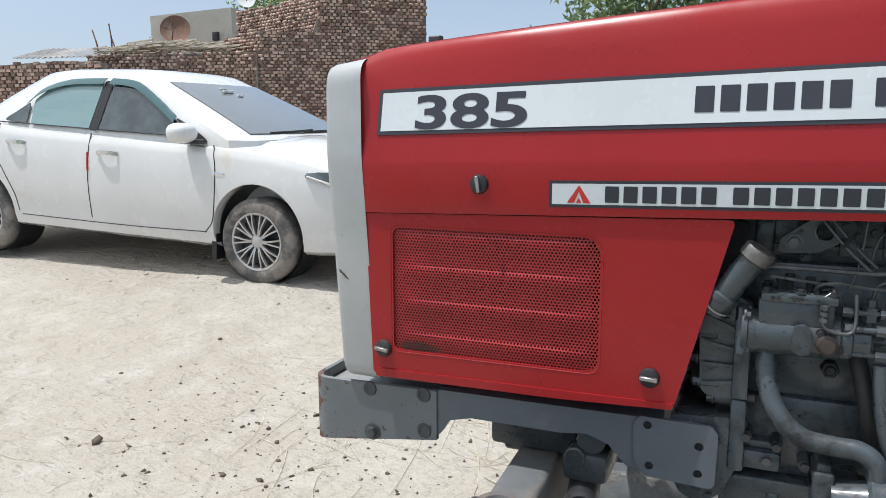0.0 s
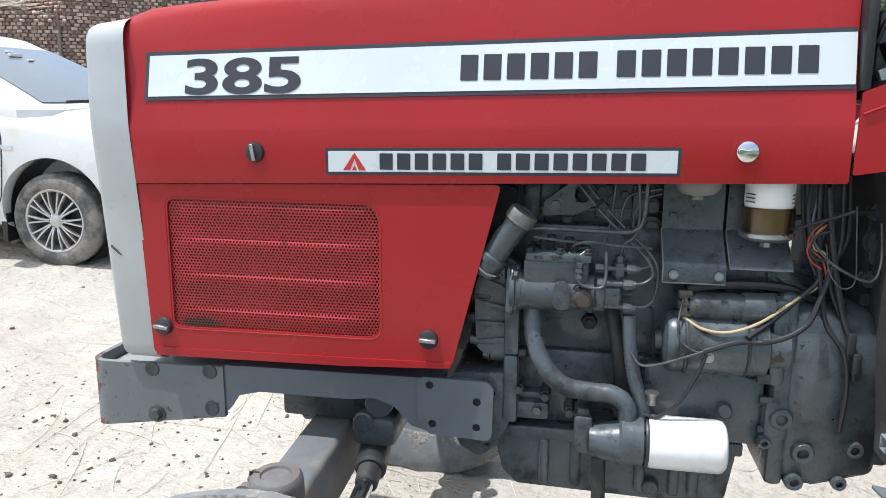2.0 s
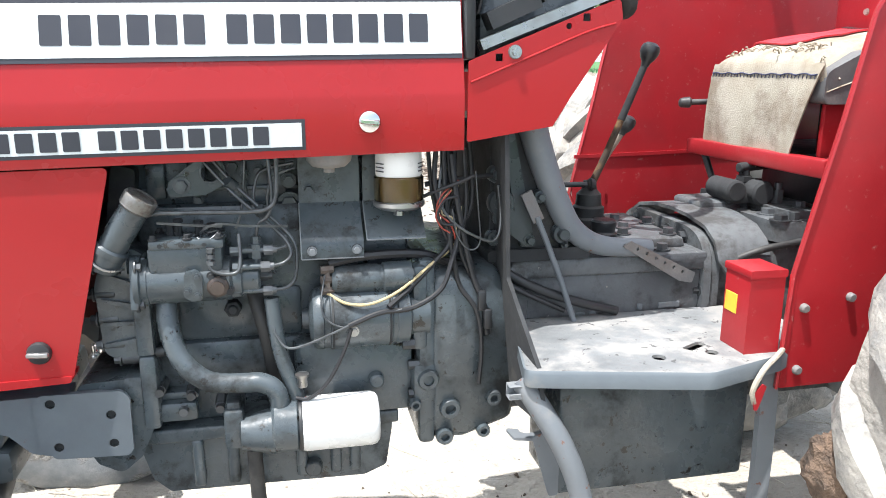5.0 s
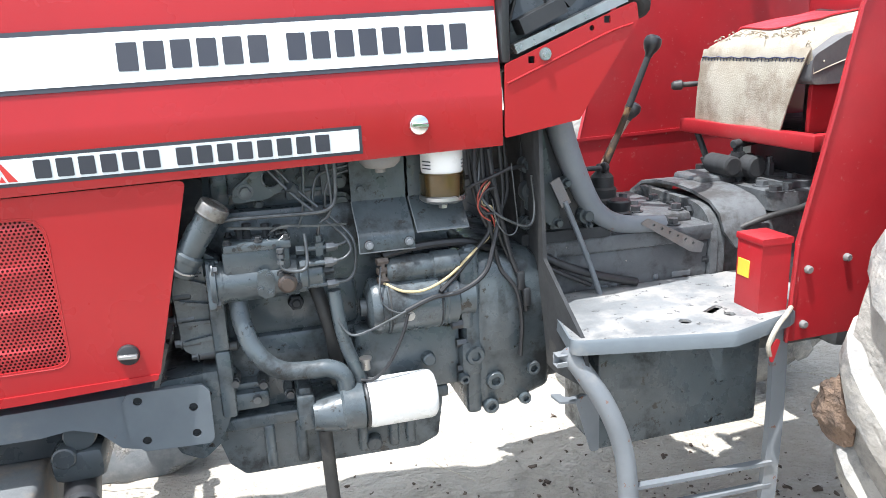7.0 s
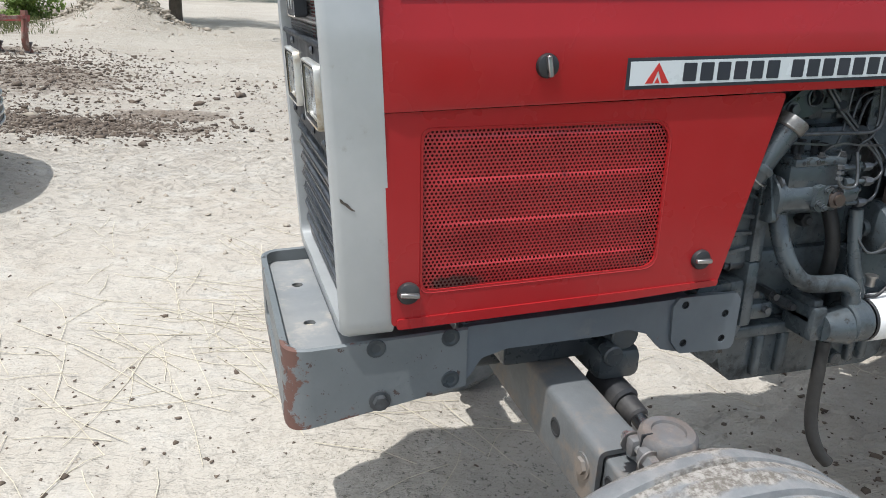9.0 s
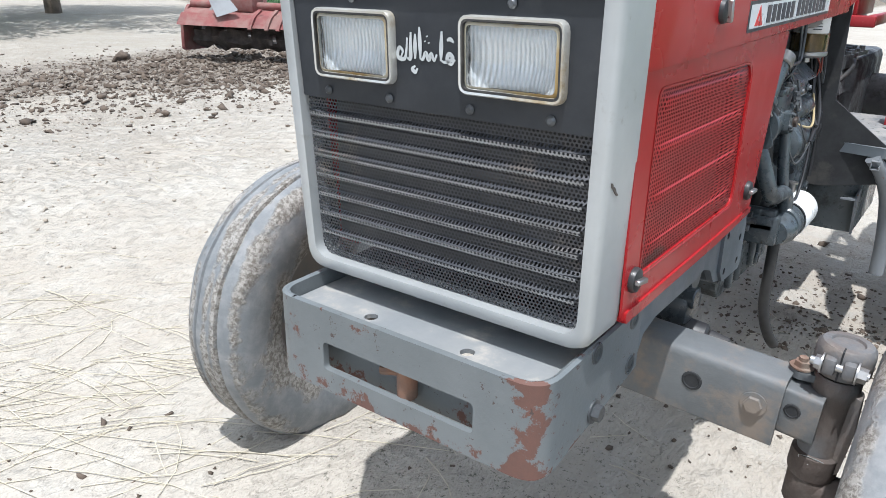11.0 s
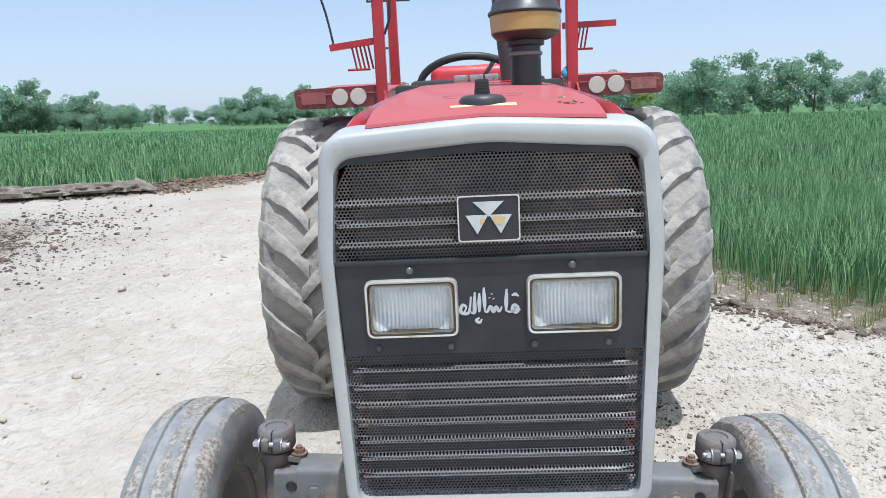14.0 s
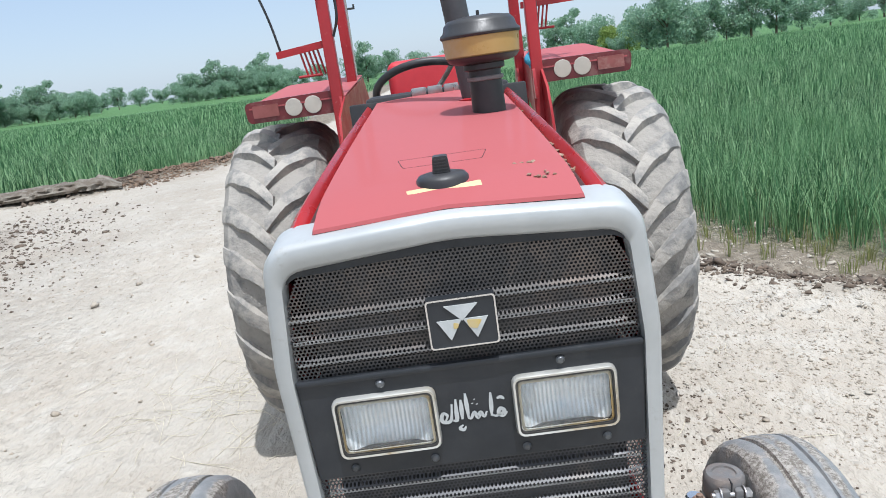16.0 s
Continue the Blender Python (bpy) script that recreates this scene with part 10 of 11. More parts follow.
# far fence of tin sheet and a low wall, beyond the dirt heap
bm = BM()
rows = []
for i in range(97):
    f = i / 96
    rows.append([Vector((-3.0 + 4.2 * f, 41.0 + 0.03 * math.cos(f * 150), 0.3)), Vector((-3.0 + 4.2 * f, 41.0 + 0.03 * math.cos(f * 150), 2.6))])
loft(bm, rows, closed=False)
thick(bm, 0.006)
tagged(part("tin_fence", bm, M_TIN), "grey corrugated tin fence sheet", "fence")
brick_wall("wall_far", (-9.5, 43.2), (-3.1, 41.2), 0.1, ragged(2.1, 0.1, 2.0), "dark far brick wall", seed=12)


# ---- red rotary tiller lying in the dark soil ----
M_CAKE = surface("dark_dried_mud", (0.055, 0.048, 0.044), (0.10, 0.085, 0.075), rough=0.9, s=9, fine=30, bump=0.8, dist=0.02)


def tiller(at):
    M_TR = surface("weathered_orange_red_paint", (0.22, 0.060, 0.056), (0.165, 0.050, 0.047), rough=0.65, s=5, bump=0.2, dirt=(0.24, 0.15, 0.13), amount=0.42, chips=(0.15, 0.08, 0.06), chip_amount=0.03)
    m = Matrix.Translation(at) @ pose(0, 0, 0, 0, 0, -69)
    t = hang(new("rotary_tiller"), at=m)
    tagged(t, "weathered red rotary tiller standing on dark churned soil", "tiller", group="farm implements")

    def p(name, bm, mat=M_TR, label="", **kw):
        return part(name, bm, mat, t, label, at=m, **kw)

    for x in (-0.92, 0.92):
        bm = BM()
        shape = [(-0.28, 0.04), (0.24, 0.02), (0.30, 0.30), (0.16, 0.60), (-0.06, 0.66), (-0.26, 0.45)] if x < 0 else [(-0.34, 0.04), (0.30, 0.02), (0.38, 0.30), (0.30, 0.66), (0.10, 0.86), (-0.14, 0.86), (-0.32, 0.62), (-0.38, 0.30)]
        plate(bm, rounded(shape, 0.06, 4), lambda u, v, d: (x + d - 0.02, u, v), 0.045 if x < 0 else 0.10)
        p("end_plate", bm, M_TR, "red end plate", flat=50)
        for k in range(6):
            bm = BM()
            a = k * math.pi / 3
            bolt(bm, (x + (0.03 if x > 0 else -0.022), 0.02 + 0.12 * math.cos(a), 0.30 + 0.12 * math.sin(a)), (1 if x > 0 else -1, 0, 0), 0.018, 0.015)
            p("end_bolt", bm, M_BOLT)
    bm = BM()
    rows = []
    for i in range(9):
        a = radians(20 + 120 * i / 8)
        rows.append([Vector((-0.9, 0.33 * math.cos(a), 0.28 + 0.33 * math.sin(a))), Vector((0.9, 0.33 * math.cos(a), 0.28 + 0.33 * math.sin(a)))])
    loft(bm, rows, closed=False)
    thick(bm, 0.008)
    p("rotor_hood", bm)
    bm = BM()
    rod(bm, (-0.9, 0.0, 0.66), (0.9, 0.0, 0.66), 0.055, seg=18, bevel=0.006)
    p("main_tube", bm)
    bm = BM()
    rod(bm, (-0.9, 0.02, 0.28), (0.9, 0.02, 0.28), 0.045, seg=14)
    p("rotor_shaft", bm, M_RUSTYGREY)
    for i in range(14):
        bm = BM()
        a = i * 2.2
        x = -0.82 + i * 0.126
        bar(bm, [(x, 0.02, 0.28), (x + 0.01, 0.02 + 0.15 * math.cos(a), 0.28 + 0.15 * math.sin(a)), (x + 0.05, 0.02 + 0.23 * math.cos(a + 0.4), 0.28 + 0.23 * math.sin(a + 0.4))], 0.05, 0.012, (1, 0, 0))
        p("tine", bm, M_RUSTYGREY)
    bm = BM()
    box(bm, (-0.18, -0.16, 0.58), (0.16, 0.18, 0.86), 0.03)
    p("gear_case", bm)
    for x in (-0.28, 0.28):
        bm = BM()
        bar(bm, [(x, 0.0, 0.66), (x * 0.7, 0.05, 1.0), (x * 0.25, 0.12, 1.22)], 0.06, 0.02, (0, 1, 0))
        p("linkage_bar", bm)
    bm = BM()
    plate(bm, rounded([(-0.46, 0.30), (-0.16, 0.30), (0.06, 0.10), (-0.26, 0.0)], 0.015, 3), lambda u, v, d: (u, -0.40 + d + v * 0.3, 0.52 + v), 0.008)
    p("rear_flap", bm, M_TIN, "bare bent metal flap", flat=50)
    bm = BM()
    plate(bm, rounded([(-0.90, 0.0), (0.88, 0.0), (0.86, 0.16), (-0.88, 0.16)], 0.02, 3), lambda u, v, d: (u, -0.42 + d + v * 0.75, 0.40 + v), 0.010)
    p("hood_shelf", bm, M_TR, "sloping red shelf in front of the rotor", flat=50)
    bm = BM()
    rows = []
    for i in range(37):
        x = -0.84 + 1.68 * i / 36
        rows.append([Vector((x, 0.02 + (0.15 + 0.09 * noise.noise(Vector((x * 6, j * 0.9, 2)))) * math.cos(j * math.pi / 6), 0.24 + (0.16 + 0.10 * noise.noise(Vector((x * 6, j * 0.9, 8)))) * math.sin(j * math.pi / 6))) for j in range(12)])
    loft(bm, rows)
    p("mud_cake", bm, M_CAKE, "dark dried mud caked round the rotor")
    bm = BM()
    bar(bm, [(1.02, -0.20, 0.62), (1.10, -0.34, 0.30), (1.18, -0.44, 0.02)], 0.16, 0.012, (1, 0, 0), 2)
    p("skid_plate", bm, M_RUSTYGREY, "leaning skid plate")
    for x in (0.30, 0.55, 0.72):
        bm = BM()
        bar(bm, [(x, -0.20, 0.62), (x - 0.03, -0.36, 0.52), (x - 0.05, -0.44, 0.38)], 0.05, 0.03, (1, 0, 0), 2)
        p("shelf_hinge", bm)
    bm = BM()
    bar(bm, [(-0.55, -0.3, 0.35), (-0.52, -0.1, 0.6), (-0.5, 0.05, 0.7)], 0.05, 0.02, (1, 0, 0))
    p("flap_stay", bm, M_RUSTYGREY)
    return t


tiller((6.15, 7.95, 0.0))


def cultivator(base, turn):
    """A tined cultivator: two long beams, cross bars, curved tines, an end disc and a hitch."""
    M_PR = surface("dull_dark_red_paint", (0.27, 0.060, 0.050), (0.19, 0.055, 0.048), rough=0.65, s=7, bump=0.2, dirt=(0.32, 0.24, 0.20), amount=0.3, dirt_scale=7)
    M_TINE = surface("rusty_tine", (0.22, 0.085, 0.065), (0.15, 0.085, 0.065), rough=0.7, s=9, bump=0.3, dirt=DUST, amount=0.25)
    m = Matrix.Translation(base) @ pose(0, 0, 0, 0, 0, turn)
    t = hang(new("cultivator"), at=m)
    tagged(t, "dull red tined cultivator standing on the earth", "cultivator", group="farm implements")
    for y, x0, x1 in ((-0.26, -0.85, 0.95), (0.26, -0.85, 0.95)):
        bm = BM()
        bar(bm, [(x0, y, 0.44), (x1, y, 0.46)], 0.06, 0.07, (0, 1, 0), 1)
        part("beam", bm, M_PR, t, at=m)
    for x, a in ((-0.80, 0), (-0.2, 0), (0.38, 0.1), (0.92, 0)):
        bm = BM()
        bar(bm, [(x, -0.30, 0.49), (x + a, 0.30, 0.49)], 0.06, 0.045, (1, 0, 0), 1)
        part("cross_bar", bm, M_PR, t, at=m)
    for k in range(7):
        x, y = -0.72 + 0.27 * k, (-0.26 if k % 2 else 0.26)
        bm = BM()
        bar(bm, [(x, y, 0.58), (x, y - 0.02, 0.40), (x + 0.04, y - 0.10, 0.22), (x + 0.02, y - 0.08, 0.08), (x - 0.02, y + 0.02, -0.02)], 0.085, 0.05, (1, 0, 0), 4)
        tine = part("tine", bm, M_TINE, t, at=m)
        bm = BM()
        plate(bm, rounded([(-0.07, 0.14), (0.07, 0.14), (0.045, 0.0), (0, -0.04), (-0.045, 0.0)], 0.01, 2), lambda u, v, d: (x + u, y - 0.07 + v * 0.4 + d, v), 0.014)
        part("share", bm, M_RUSTYGREY, tine, at=m, smooth=False)
    for y0, y1 in ((-0.24, 0.0), (0.24, 0.0)):
        bm = BM()
        bar(bm, [(0.30, y0, 0.50), (0.52, y1, 0.80)], 0.05, 0.02, (0, 1, 0), 1)
        part("hitch_bar", bm, M_PR, t, at=m)
    bm = BM()
    bar(bm, [(0.95, -0.26, 0.45), (0.52, 0.0, 0.78), (-0.1, 0.0, 0.52)], 0.05, 0.025, (0, 1, 0), 1)
    part("hitch_stay", bm, M_PR, t, at=m)
    bm = BM()
    q = Matrix.Translation((-1.10, -0.08, 0.26)) @ pose(0, 0, 0, 80, 0, 20)
    lathe(bm, [(0.0, -0.05), (0.12, -0.045), (0.22, -0.02), (0.285, 0.02), (0.285, 0.028), (0.22, -0.008), (0.12, -0.033), (0.0, -0.038)], q, 28)
    part("end_disc", bm, surface("dull_brown_disc", (0.20, 0.14, 0.10), (0.27, 0.20, 0.15), rough=0.6, s=6, bump=0.2, dirt=DUST, amount=0.25), t, "dull brown concave disc", at=m)
    bm = BM()
    bar(bm, [(-0.80, 0.0, 0.46), (-1.05, -0.02, 0.42), (-1.10, -0.06, 0.28)], 0.05, 0.05, (0, 1, 0), 3)
    part("disc_arm", bm, M_PR, t, at=m)


cultivator((-3.45, 11.15, ground_z(-3.45, 11.15, False) + 0.01), -34)


# ---- clods, straw and stems on the ground ----
rng = np.random.default_rng(4)


def clod_field(name, count, where, size, mat, label):
    bm = BM()
    bmesh.ops.create_icosphere(bm, subdivisions=1, radius=1)
    base_v = np.array([v.co[:] for v in bm.verts])
    base_f = np.array([[v.index for v in f.verts] for f in bm.faces])
    bm.free()
    vs, fs = [], []
    for i in range(count):
        x, y = where()
        s = size * float(rng.lognormal(0, 0.55))
        k = base_v * (1 + 0.6 * rng.standard_normal((len(base_v), 1))).clip(0.25, 2.0) * s * np.array([1, 0.8, 0.62])
        a = rng.uniform(0, 6.3)
        r = np.array([[math.cos(a), -math.sin(a), 0], [math.sin(a), math.cos(a), 0], [0, 0, 1]])
        k = k @ r.T + np.array([x, y, ground_z(x, y) + s * 0.15])
        vs.append(k)
        fs.append(base_f + i * len(base_v))
    ob = hang(new(name, mesh_np(name, np.concatenate(vs), np.concatenate(fs), mat)))
    return tagged(ob, label, "soil", kind="stuff")


M_CLOD = surface("dry_clod", (0.40, 0.355, 0.295), (0.31, 0.268, 0.215), rough=0.95, s=9, fine=70, bump=0.6)
M_CLOD_PALE = surface("pale_dry_clod", (0.43, 0.395, 0.34), (0.35, 0.315, 0.265), rough=0.95, s=9, fine=70, bump=0.6)
M_CLOD_DARK = surface("dark_dung_clod", (0.085, 0.064, 0.049), (0.155, 0.120, 0.092), rough=0.95, s=9, fine=70, bump=0.6)
clod_field("earth_clods", 2200, lambda: (float(rng.uniform(-5, 6)), float(rng.uniform(-2.6, 8))), 0.0034, M_CLOD, "small dry clods strewn over the yard")
clod_field("dung_clods", 420, lambda: (float(rng.normal(-0.75, 0.6)), float(rng.normal(0.75, 0.5))), 0.0042, M_CLOD_DARK, "dark dung crumbs trodden into the yard")
clod_field("churned_soil", 15000, lambda: (float(rng.normal(5.9, 2.3)), float(rng.normal(7.3, 1.05))), 0.0115, M_CLOD_DARK, "dark churned soil lumps")
clod_field("dung_patch", 4200, lambda: (float(rng.normal(-1.25, 0.65)), float(rng.normal(5.6, 0.34))), 0.0075, M_CLOD_DARK, "dark trodden dung lumps on the yard")
clod_field("far_dung_patch", 4500, lambda: (float(rng.normal(-2.2, 0.9)), float(rng.normal(8.9, 1.6))), 0.0105, M_CLOD_DARK, "dark dung lumps strewn near the earth heap")
clod_field("trodden_crumbs", 7500, lambda: (float(rng.uniform(-4, 10)), 2.2 + 7.5 * float(rng.uniform(0, 1)) ** 0.8), 0.0062, M_CLOD, "trodden crumbs of earth over the far yard")
clod_field("shade_crumbs", 2400, lambda: (float(rng.normal(2.1, 0.5)), float(rng.normal(-0.45, 0.40))), 0.0042, M_CLOD_DARK, "dark crumbs of dung strewn beside the footboard")
clod_field("field_side_crumbs", 2600, lambda: (float(rng.uniform(-1.0, 6.0)), -0.95 - 1.9 * float(rng.uniform(0, 1)) ** 0.8), 0.0060, M_CLOD_PALE, "pale dry crumbs between the tractor and the field")
clod_field("heap_lumps", 1600, lambda: (float(rng.normal(-1.9, 0.75)), float(rng.normal(17.9, 0.8))), 0.022, M_CLOD, "lumps on the heap of earth")


def bank_spot():
    f = float(rng.uniform(0.0, 1.0))
    return 14.7 + 3.2 * f + float(rng.normal(0, 0.3)), 7.1 - 1.9 * f + float(rng.normal(0, 0.25))


clod_field("bank_lumps", 1800, bank_spot, 0.017, surface("red_brown_bank_soil", (0.20, 0.135, 0.095), (0.14, 0.10, 0.07), rough=0.95, s=5, bump=0.6), "red-brown lumps along the field bank")
clod_field("field_edge_lumps", 1300, lambda: (lambda u: (3.35 + 1.05 * u + float(rng.normal(0, 0.13)), -2.95 + 1.15 * u + float(rng.normal(0, 0.10))))(float(rng.uniform(-0.6, 1.1))), 0.011, M_CLOD_DARK, "wet mud lumps at the field edge")
clod_field("broken_crust", 9000, lambda: (float(rng.uniform(1.6, 4.6)), -1.0 - 1.9 * float(rng.uniform(0, 1)) ** 0.9), 0.0036, M_CLOD, "broken dry crust beside the field")


def earth_ridge():
    """A long grey ridge of old dredged earth on the bank, ending in a tangled clump."""
    bm = BM()
    path = smooth_line([Vector(p) for p in ((12.5, 12.9, 0), (13.3, 11.0, 0), (13.9, 9.4, 0), (14.45, 8.2, 0), (14.85, 7.15, 0))], 22)
    rows = []
    for i, p in enumerate(path):
        d = (path[min(i + 1, len(path) - 1)] - path[max(i - 1, 0)]).normalized()
        s = Vector((d.y, -d.x, 0))
        f = i / (len(path) - 1)
        end = min(1.0, (1 - f) * 9 + 0.02)
        h = (0.10 + 0.07 * noise.noise(Vector((i * 0.15, 0, 3))) + 0.07 * math.exp(-((f - 0.90) / 0.04) ** 2)) * end
        row = []
        for j in range(17):
            a = math.pi * j / 16
            n = noise.noise(Vector((i * 0.22, j * 0.7, 0))) * 0.10 + noise.noise(Vector((i * 0.55, j * 1.6, 7))) * 0.07
            r = 1 + 2.3 * n
            q = p + s * (0.50 * math.cos(a) * r)
            row.append(Vector((q.x, q.y, ground_z(p.x, p.y, False) - 0.08 + (h + 0.08) * math.sin(a) ** 0.8 * r)))
        rows.append(row)
    loft(bm, rows, closed=False)
    ridge = part("bank_ridge", bm, surface("grey_dredged_earth", (0.235, 0.215, 0.182), (0.145, 0.122, 0.095), rough=0.95, s=3.5, fine=14, bump=1.0, dirt=(0.10, 0.078, 0.058), amount=0.42, dirt_scale=5, dist=0.06), None)
    return tagged(ridge, "long grey ridge of dredged earth along the field", "bank", kind="structure")


earth_ridge()
clod_field("ridge_lumps", 1500, lambda: (lambda f: (12.5 + 2.5 * f + float(rng.normal(0, 0.30)), 12.9 - 5.9 * f + float(rng.normal(0, 0.25))))(float(rng.uniform(0, 1))), 0.030, M_CLOD_DARK, "dark lumps of earth along the ridge")


def straws(name, count, where, length, mat, label):
    bm = BM()
    for i in range(count):
        x, y, a = where()
        l = length * float(rng.uniform(0.4, 1.3))
        bend = float(rng.normal(0, 0.25))
        pts = []
        for k in range(4):
            s = l * (k / 3 - 0.5)
            px, py = x + s * math.cos(a + bend * k / 3), y + s * math.sin(a + bend * k / 3)
            pts.append((px, py, ground_z(px, py) + 0.002 + 0.008 * abs(float(rng.normal(0, 0.5)))))
        bar(bm, pts, 0.0023, 0.0016, (-math.sin(a), math.cos(a), 0), 1)
    return tagged(part(name, bm, mat, None, smooth=False), label, "straw", kind="stuff")


M_STRAW = surface("dry_straw", (0.58, 0.53, 0.42), (0.47, 0.42, 0.32), rough=0.8, s=14, bump=0.1)
straws("loose_straw", 170, lambda: (float(rng.normal(0.0, 0.5)), float(rng.normal(1.35, 0.50)), float(rng.normal(-0.9, 0.55))), 0.45, M_STRAW, "long dry straw strewn by the front wheel")
straws("scattered_straw", 240, lambda: (float(rng.uniform(-2.5, 4.5)), float(rng.uniform(-1.5, 5.5)), float(rng.uniform(0, 3.2))), 0.22, M_STRAW, "scattered bits of straw on the yard")
straws("straw_by_rear_wheel", 90, lambda: (float(rng.normal(3.0, 0.4)), float(rng.normal(1.55, 0.25)), float(rng.normal(0.6, 0.7))), 0.35, M_STRAW, "straw on the track beside the rear wheel")


# ---- rice fields ----
def leaf_material(name, a, b, c, thin=0.45):
    k = Nodes(name)
    isl = k.node("ShaderNodeNewGeometry").outputs["Random Per Island"]
    col = k.mix(k.ramp(isl, 0.25, 0.95), a, b)
    col = k.mix(k.ramp(k.noise(0.35, 5, 0.6), 0.4, 0.7, 0, 0.6), col, c)
    k.done(col, 0.55, 0.0, Specular_IOR_Level=0.35)
    tl = k.node("ShaderNodeBsdfTranslucent", Color=col)
    mx = k.node("ShaderNodeMixShader", Fac=thin)
    k.tree.links.new(k.bsdf.outputs[0], mx.inputs[1])
    k.tree.links.new(tl.outputs[0], mx.inputs[2])
    k.tree.links.new(mx.outputs[0], k.out.inputs[0])
    return k.mat


M_RICE = leaf_material("rice_leaf", (0.026, 0.105, 0.040), (0.38, 0.58, 0.31), (0.16, 0.34, 0.15), 0.30)
M_STUBBLE = leaf_material("pale_rice_stem", (0.20, 0.24, 0.08), (0.32, 0.30, 0.13), (0.26, 0.28, 0.12))


def blades(name, pts, per, height, width, spread, lean, mat, label):
    """Tufts of grass-like leaves: each leaf is a tapered strip that bends over."""
    n = len(pts) * per
    base = np.repeat(pts, per, axis=0)
    az = rng.uniform(0, 2 * math.pi, n)
    base = base + np.c_[np.cos(az), np.sin(az), np.zeros(n)] * (spread * rng.uniform(0, 1, n) ** 0.7)[:, None]
    h = height * rng.uniform(0.55, 1.12, n)
    out = h * lean * rng.uniform(0.3, 1.4, n)
    face = az + math.pi / 2 + rng.normal(0, 0.6, n)
    w = width * rng.uniform(0.7, 1.3, n)
    dirv = np.c_[np.cos(az), np.sin(az), np.zeros(n)]
    sidev = np.c_[np.cos(face), np.sin(face), np.zeros(n)]
    up = np.array([0, 0, 1.0])
    mid = base + up * (h * 0.55)[:, None] + dirv * (out * 0.3)[:, None]
    tip = base + up * h[:, None] + dirv * out[:, None]
    v = np.stack([base - sidev * (w * 0.35)[:, None], base + sidev * (w * 0.35)[:, None], mid + sidev * (w * 0.5)[:, None], mid - sidev * (w * 0.5)[:, None], tip], 1).reshape(-1, 3)
    k = 5 * np.arange(n)[:, None]
    tri = np.concatenate([k + np.array([0, 1, 2]), k + np.array([0, 2, 3]), k + np.array([3, 2, 4])], 0)
    ob = hang(new(name, mesh_np(name, v, tri, mat)))
    return tagged(ob, label, "rice", kind="stuff")


def field_points(x0, x1, y0, y1, step, depth, keep=1.0, jitter=0.35):
    out = []
    for x in np.arange(x0, x1, step):
        for y in np.arange(y0, y1, step):
            px, py = x + rng.normal(0, step * jitter), y + rng.normal(0, step * jitter)
            d = field_depth(px, py)
            if d > depth and rng.uniform() < keep:
                out.append((px, py, ground_z(px, py, False) - 0.01))
    return np.array(out)


blades("rice_near", field_points(2.5, 13, -11, -1.5, 0.165, 0.90), 14, 0.54, 0.0080, 0.06, 0.34, M_RICE, "dense green rice plants at the field edge")
blades("rice_middle", field_points(5, 32, -26, -1.8, 0.36, 0.9), 26, 0.55, 0.0105, 0.20, 0.24, M_RICE, "green rice field beside the track")
blades("rice_far", field_points(13, 85, -70, -2.0, 1.0, 1.0), 26, 0.58, 0.036, 0.6, 0.22, M_RICE, "far green rice field")
blades("rice_left_near", field_points(11, 34, 6, 30, 0.36, 0.25), 20, 0.52, 0.0145, 0.20, 0.22, M_RICE, "green rice field across the track")
blades("rice_left_far", field_points(12, 95, 6, 95, 1.2, 0.8), 24, 0.58, 0.045, 0.7, 0.22, M_RICE, "far green rice field across the track")
blades("rice_stubble", field_points(2.5, 9, -8, -1.6, 0.19, 0.30, 0.75), 12, 0.18, 0.006, 0.035, 0.30, M_STUBBLE, "pale short rice tufts in the wet mud")


M_WEED = leaf_material("dusty_weed", (0.07, 0.10, 0.035), (0.16, 0.165, 0.07), (0.15, 0.13, 0.07))
weeds = np.array([(x, y, ground_z(x, y, False) - 0.01) for x, y in ((float(rng.normal(-5.2, 1.0)), float(rng.uniform(12.9, 21.0))) for _ in range(1500)) if x < -3.9 or y > 14.5])
tagged(blades("weeds", weeds, 9, 0.13, 0.012, 0.10, 0.6, M_WEED, "low dusty weeds beside the house"), "low dusty weeds beside the house", "weeds", kind="stuff")


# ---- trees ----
# leaf green paled and blued to carry the haze of distance
M_LEAF_HAZED = leaf_material("hazed_leaf", (0.165, 0.295, 0.215), (0.36, 0.50, 0.35), (0.255, 0.40, 0.275))
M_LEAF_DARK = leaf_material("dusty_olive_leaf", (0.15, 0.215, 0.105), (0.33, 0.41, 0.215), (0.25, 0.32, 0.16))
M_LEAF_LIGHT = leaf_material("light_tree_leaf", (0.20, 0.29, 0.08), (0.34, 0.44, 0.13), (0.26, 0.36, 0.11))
M_BARK = surface("grey_brown_bark", (0.16, 0.125, 0.095), (0.10, 0.08, 0.06), rough=0.95, s=5, bump=0.5)


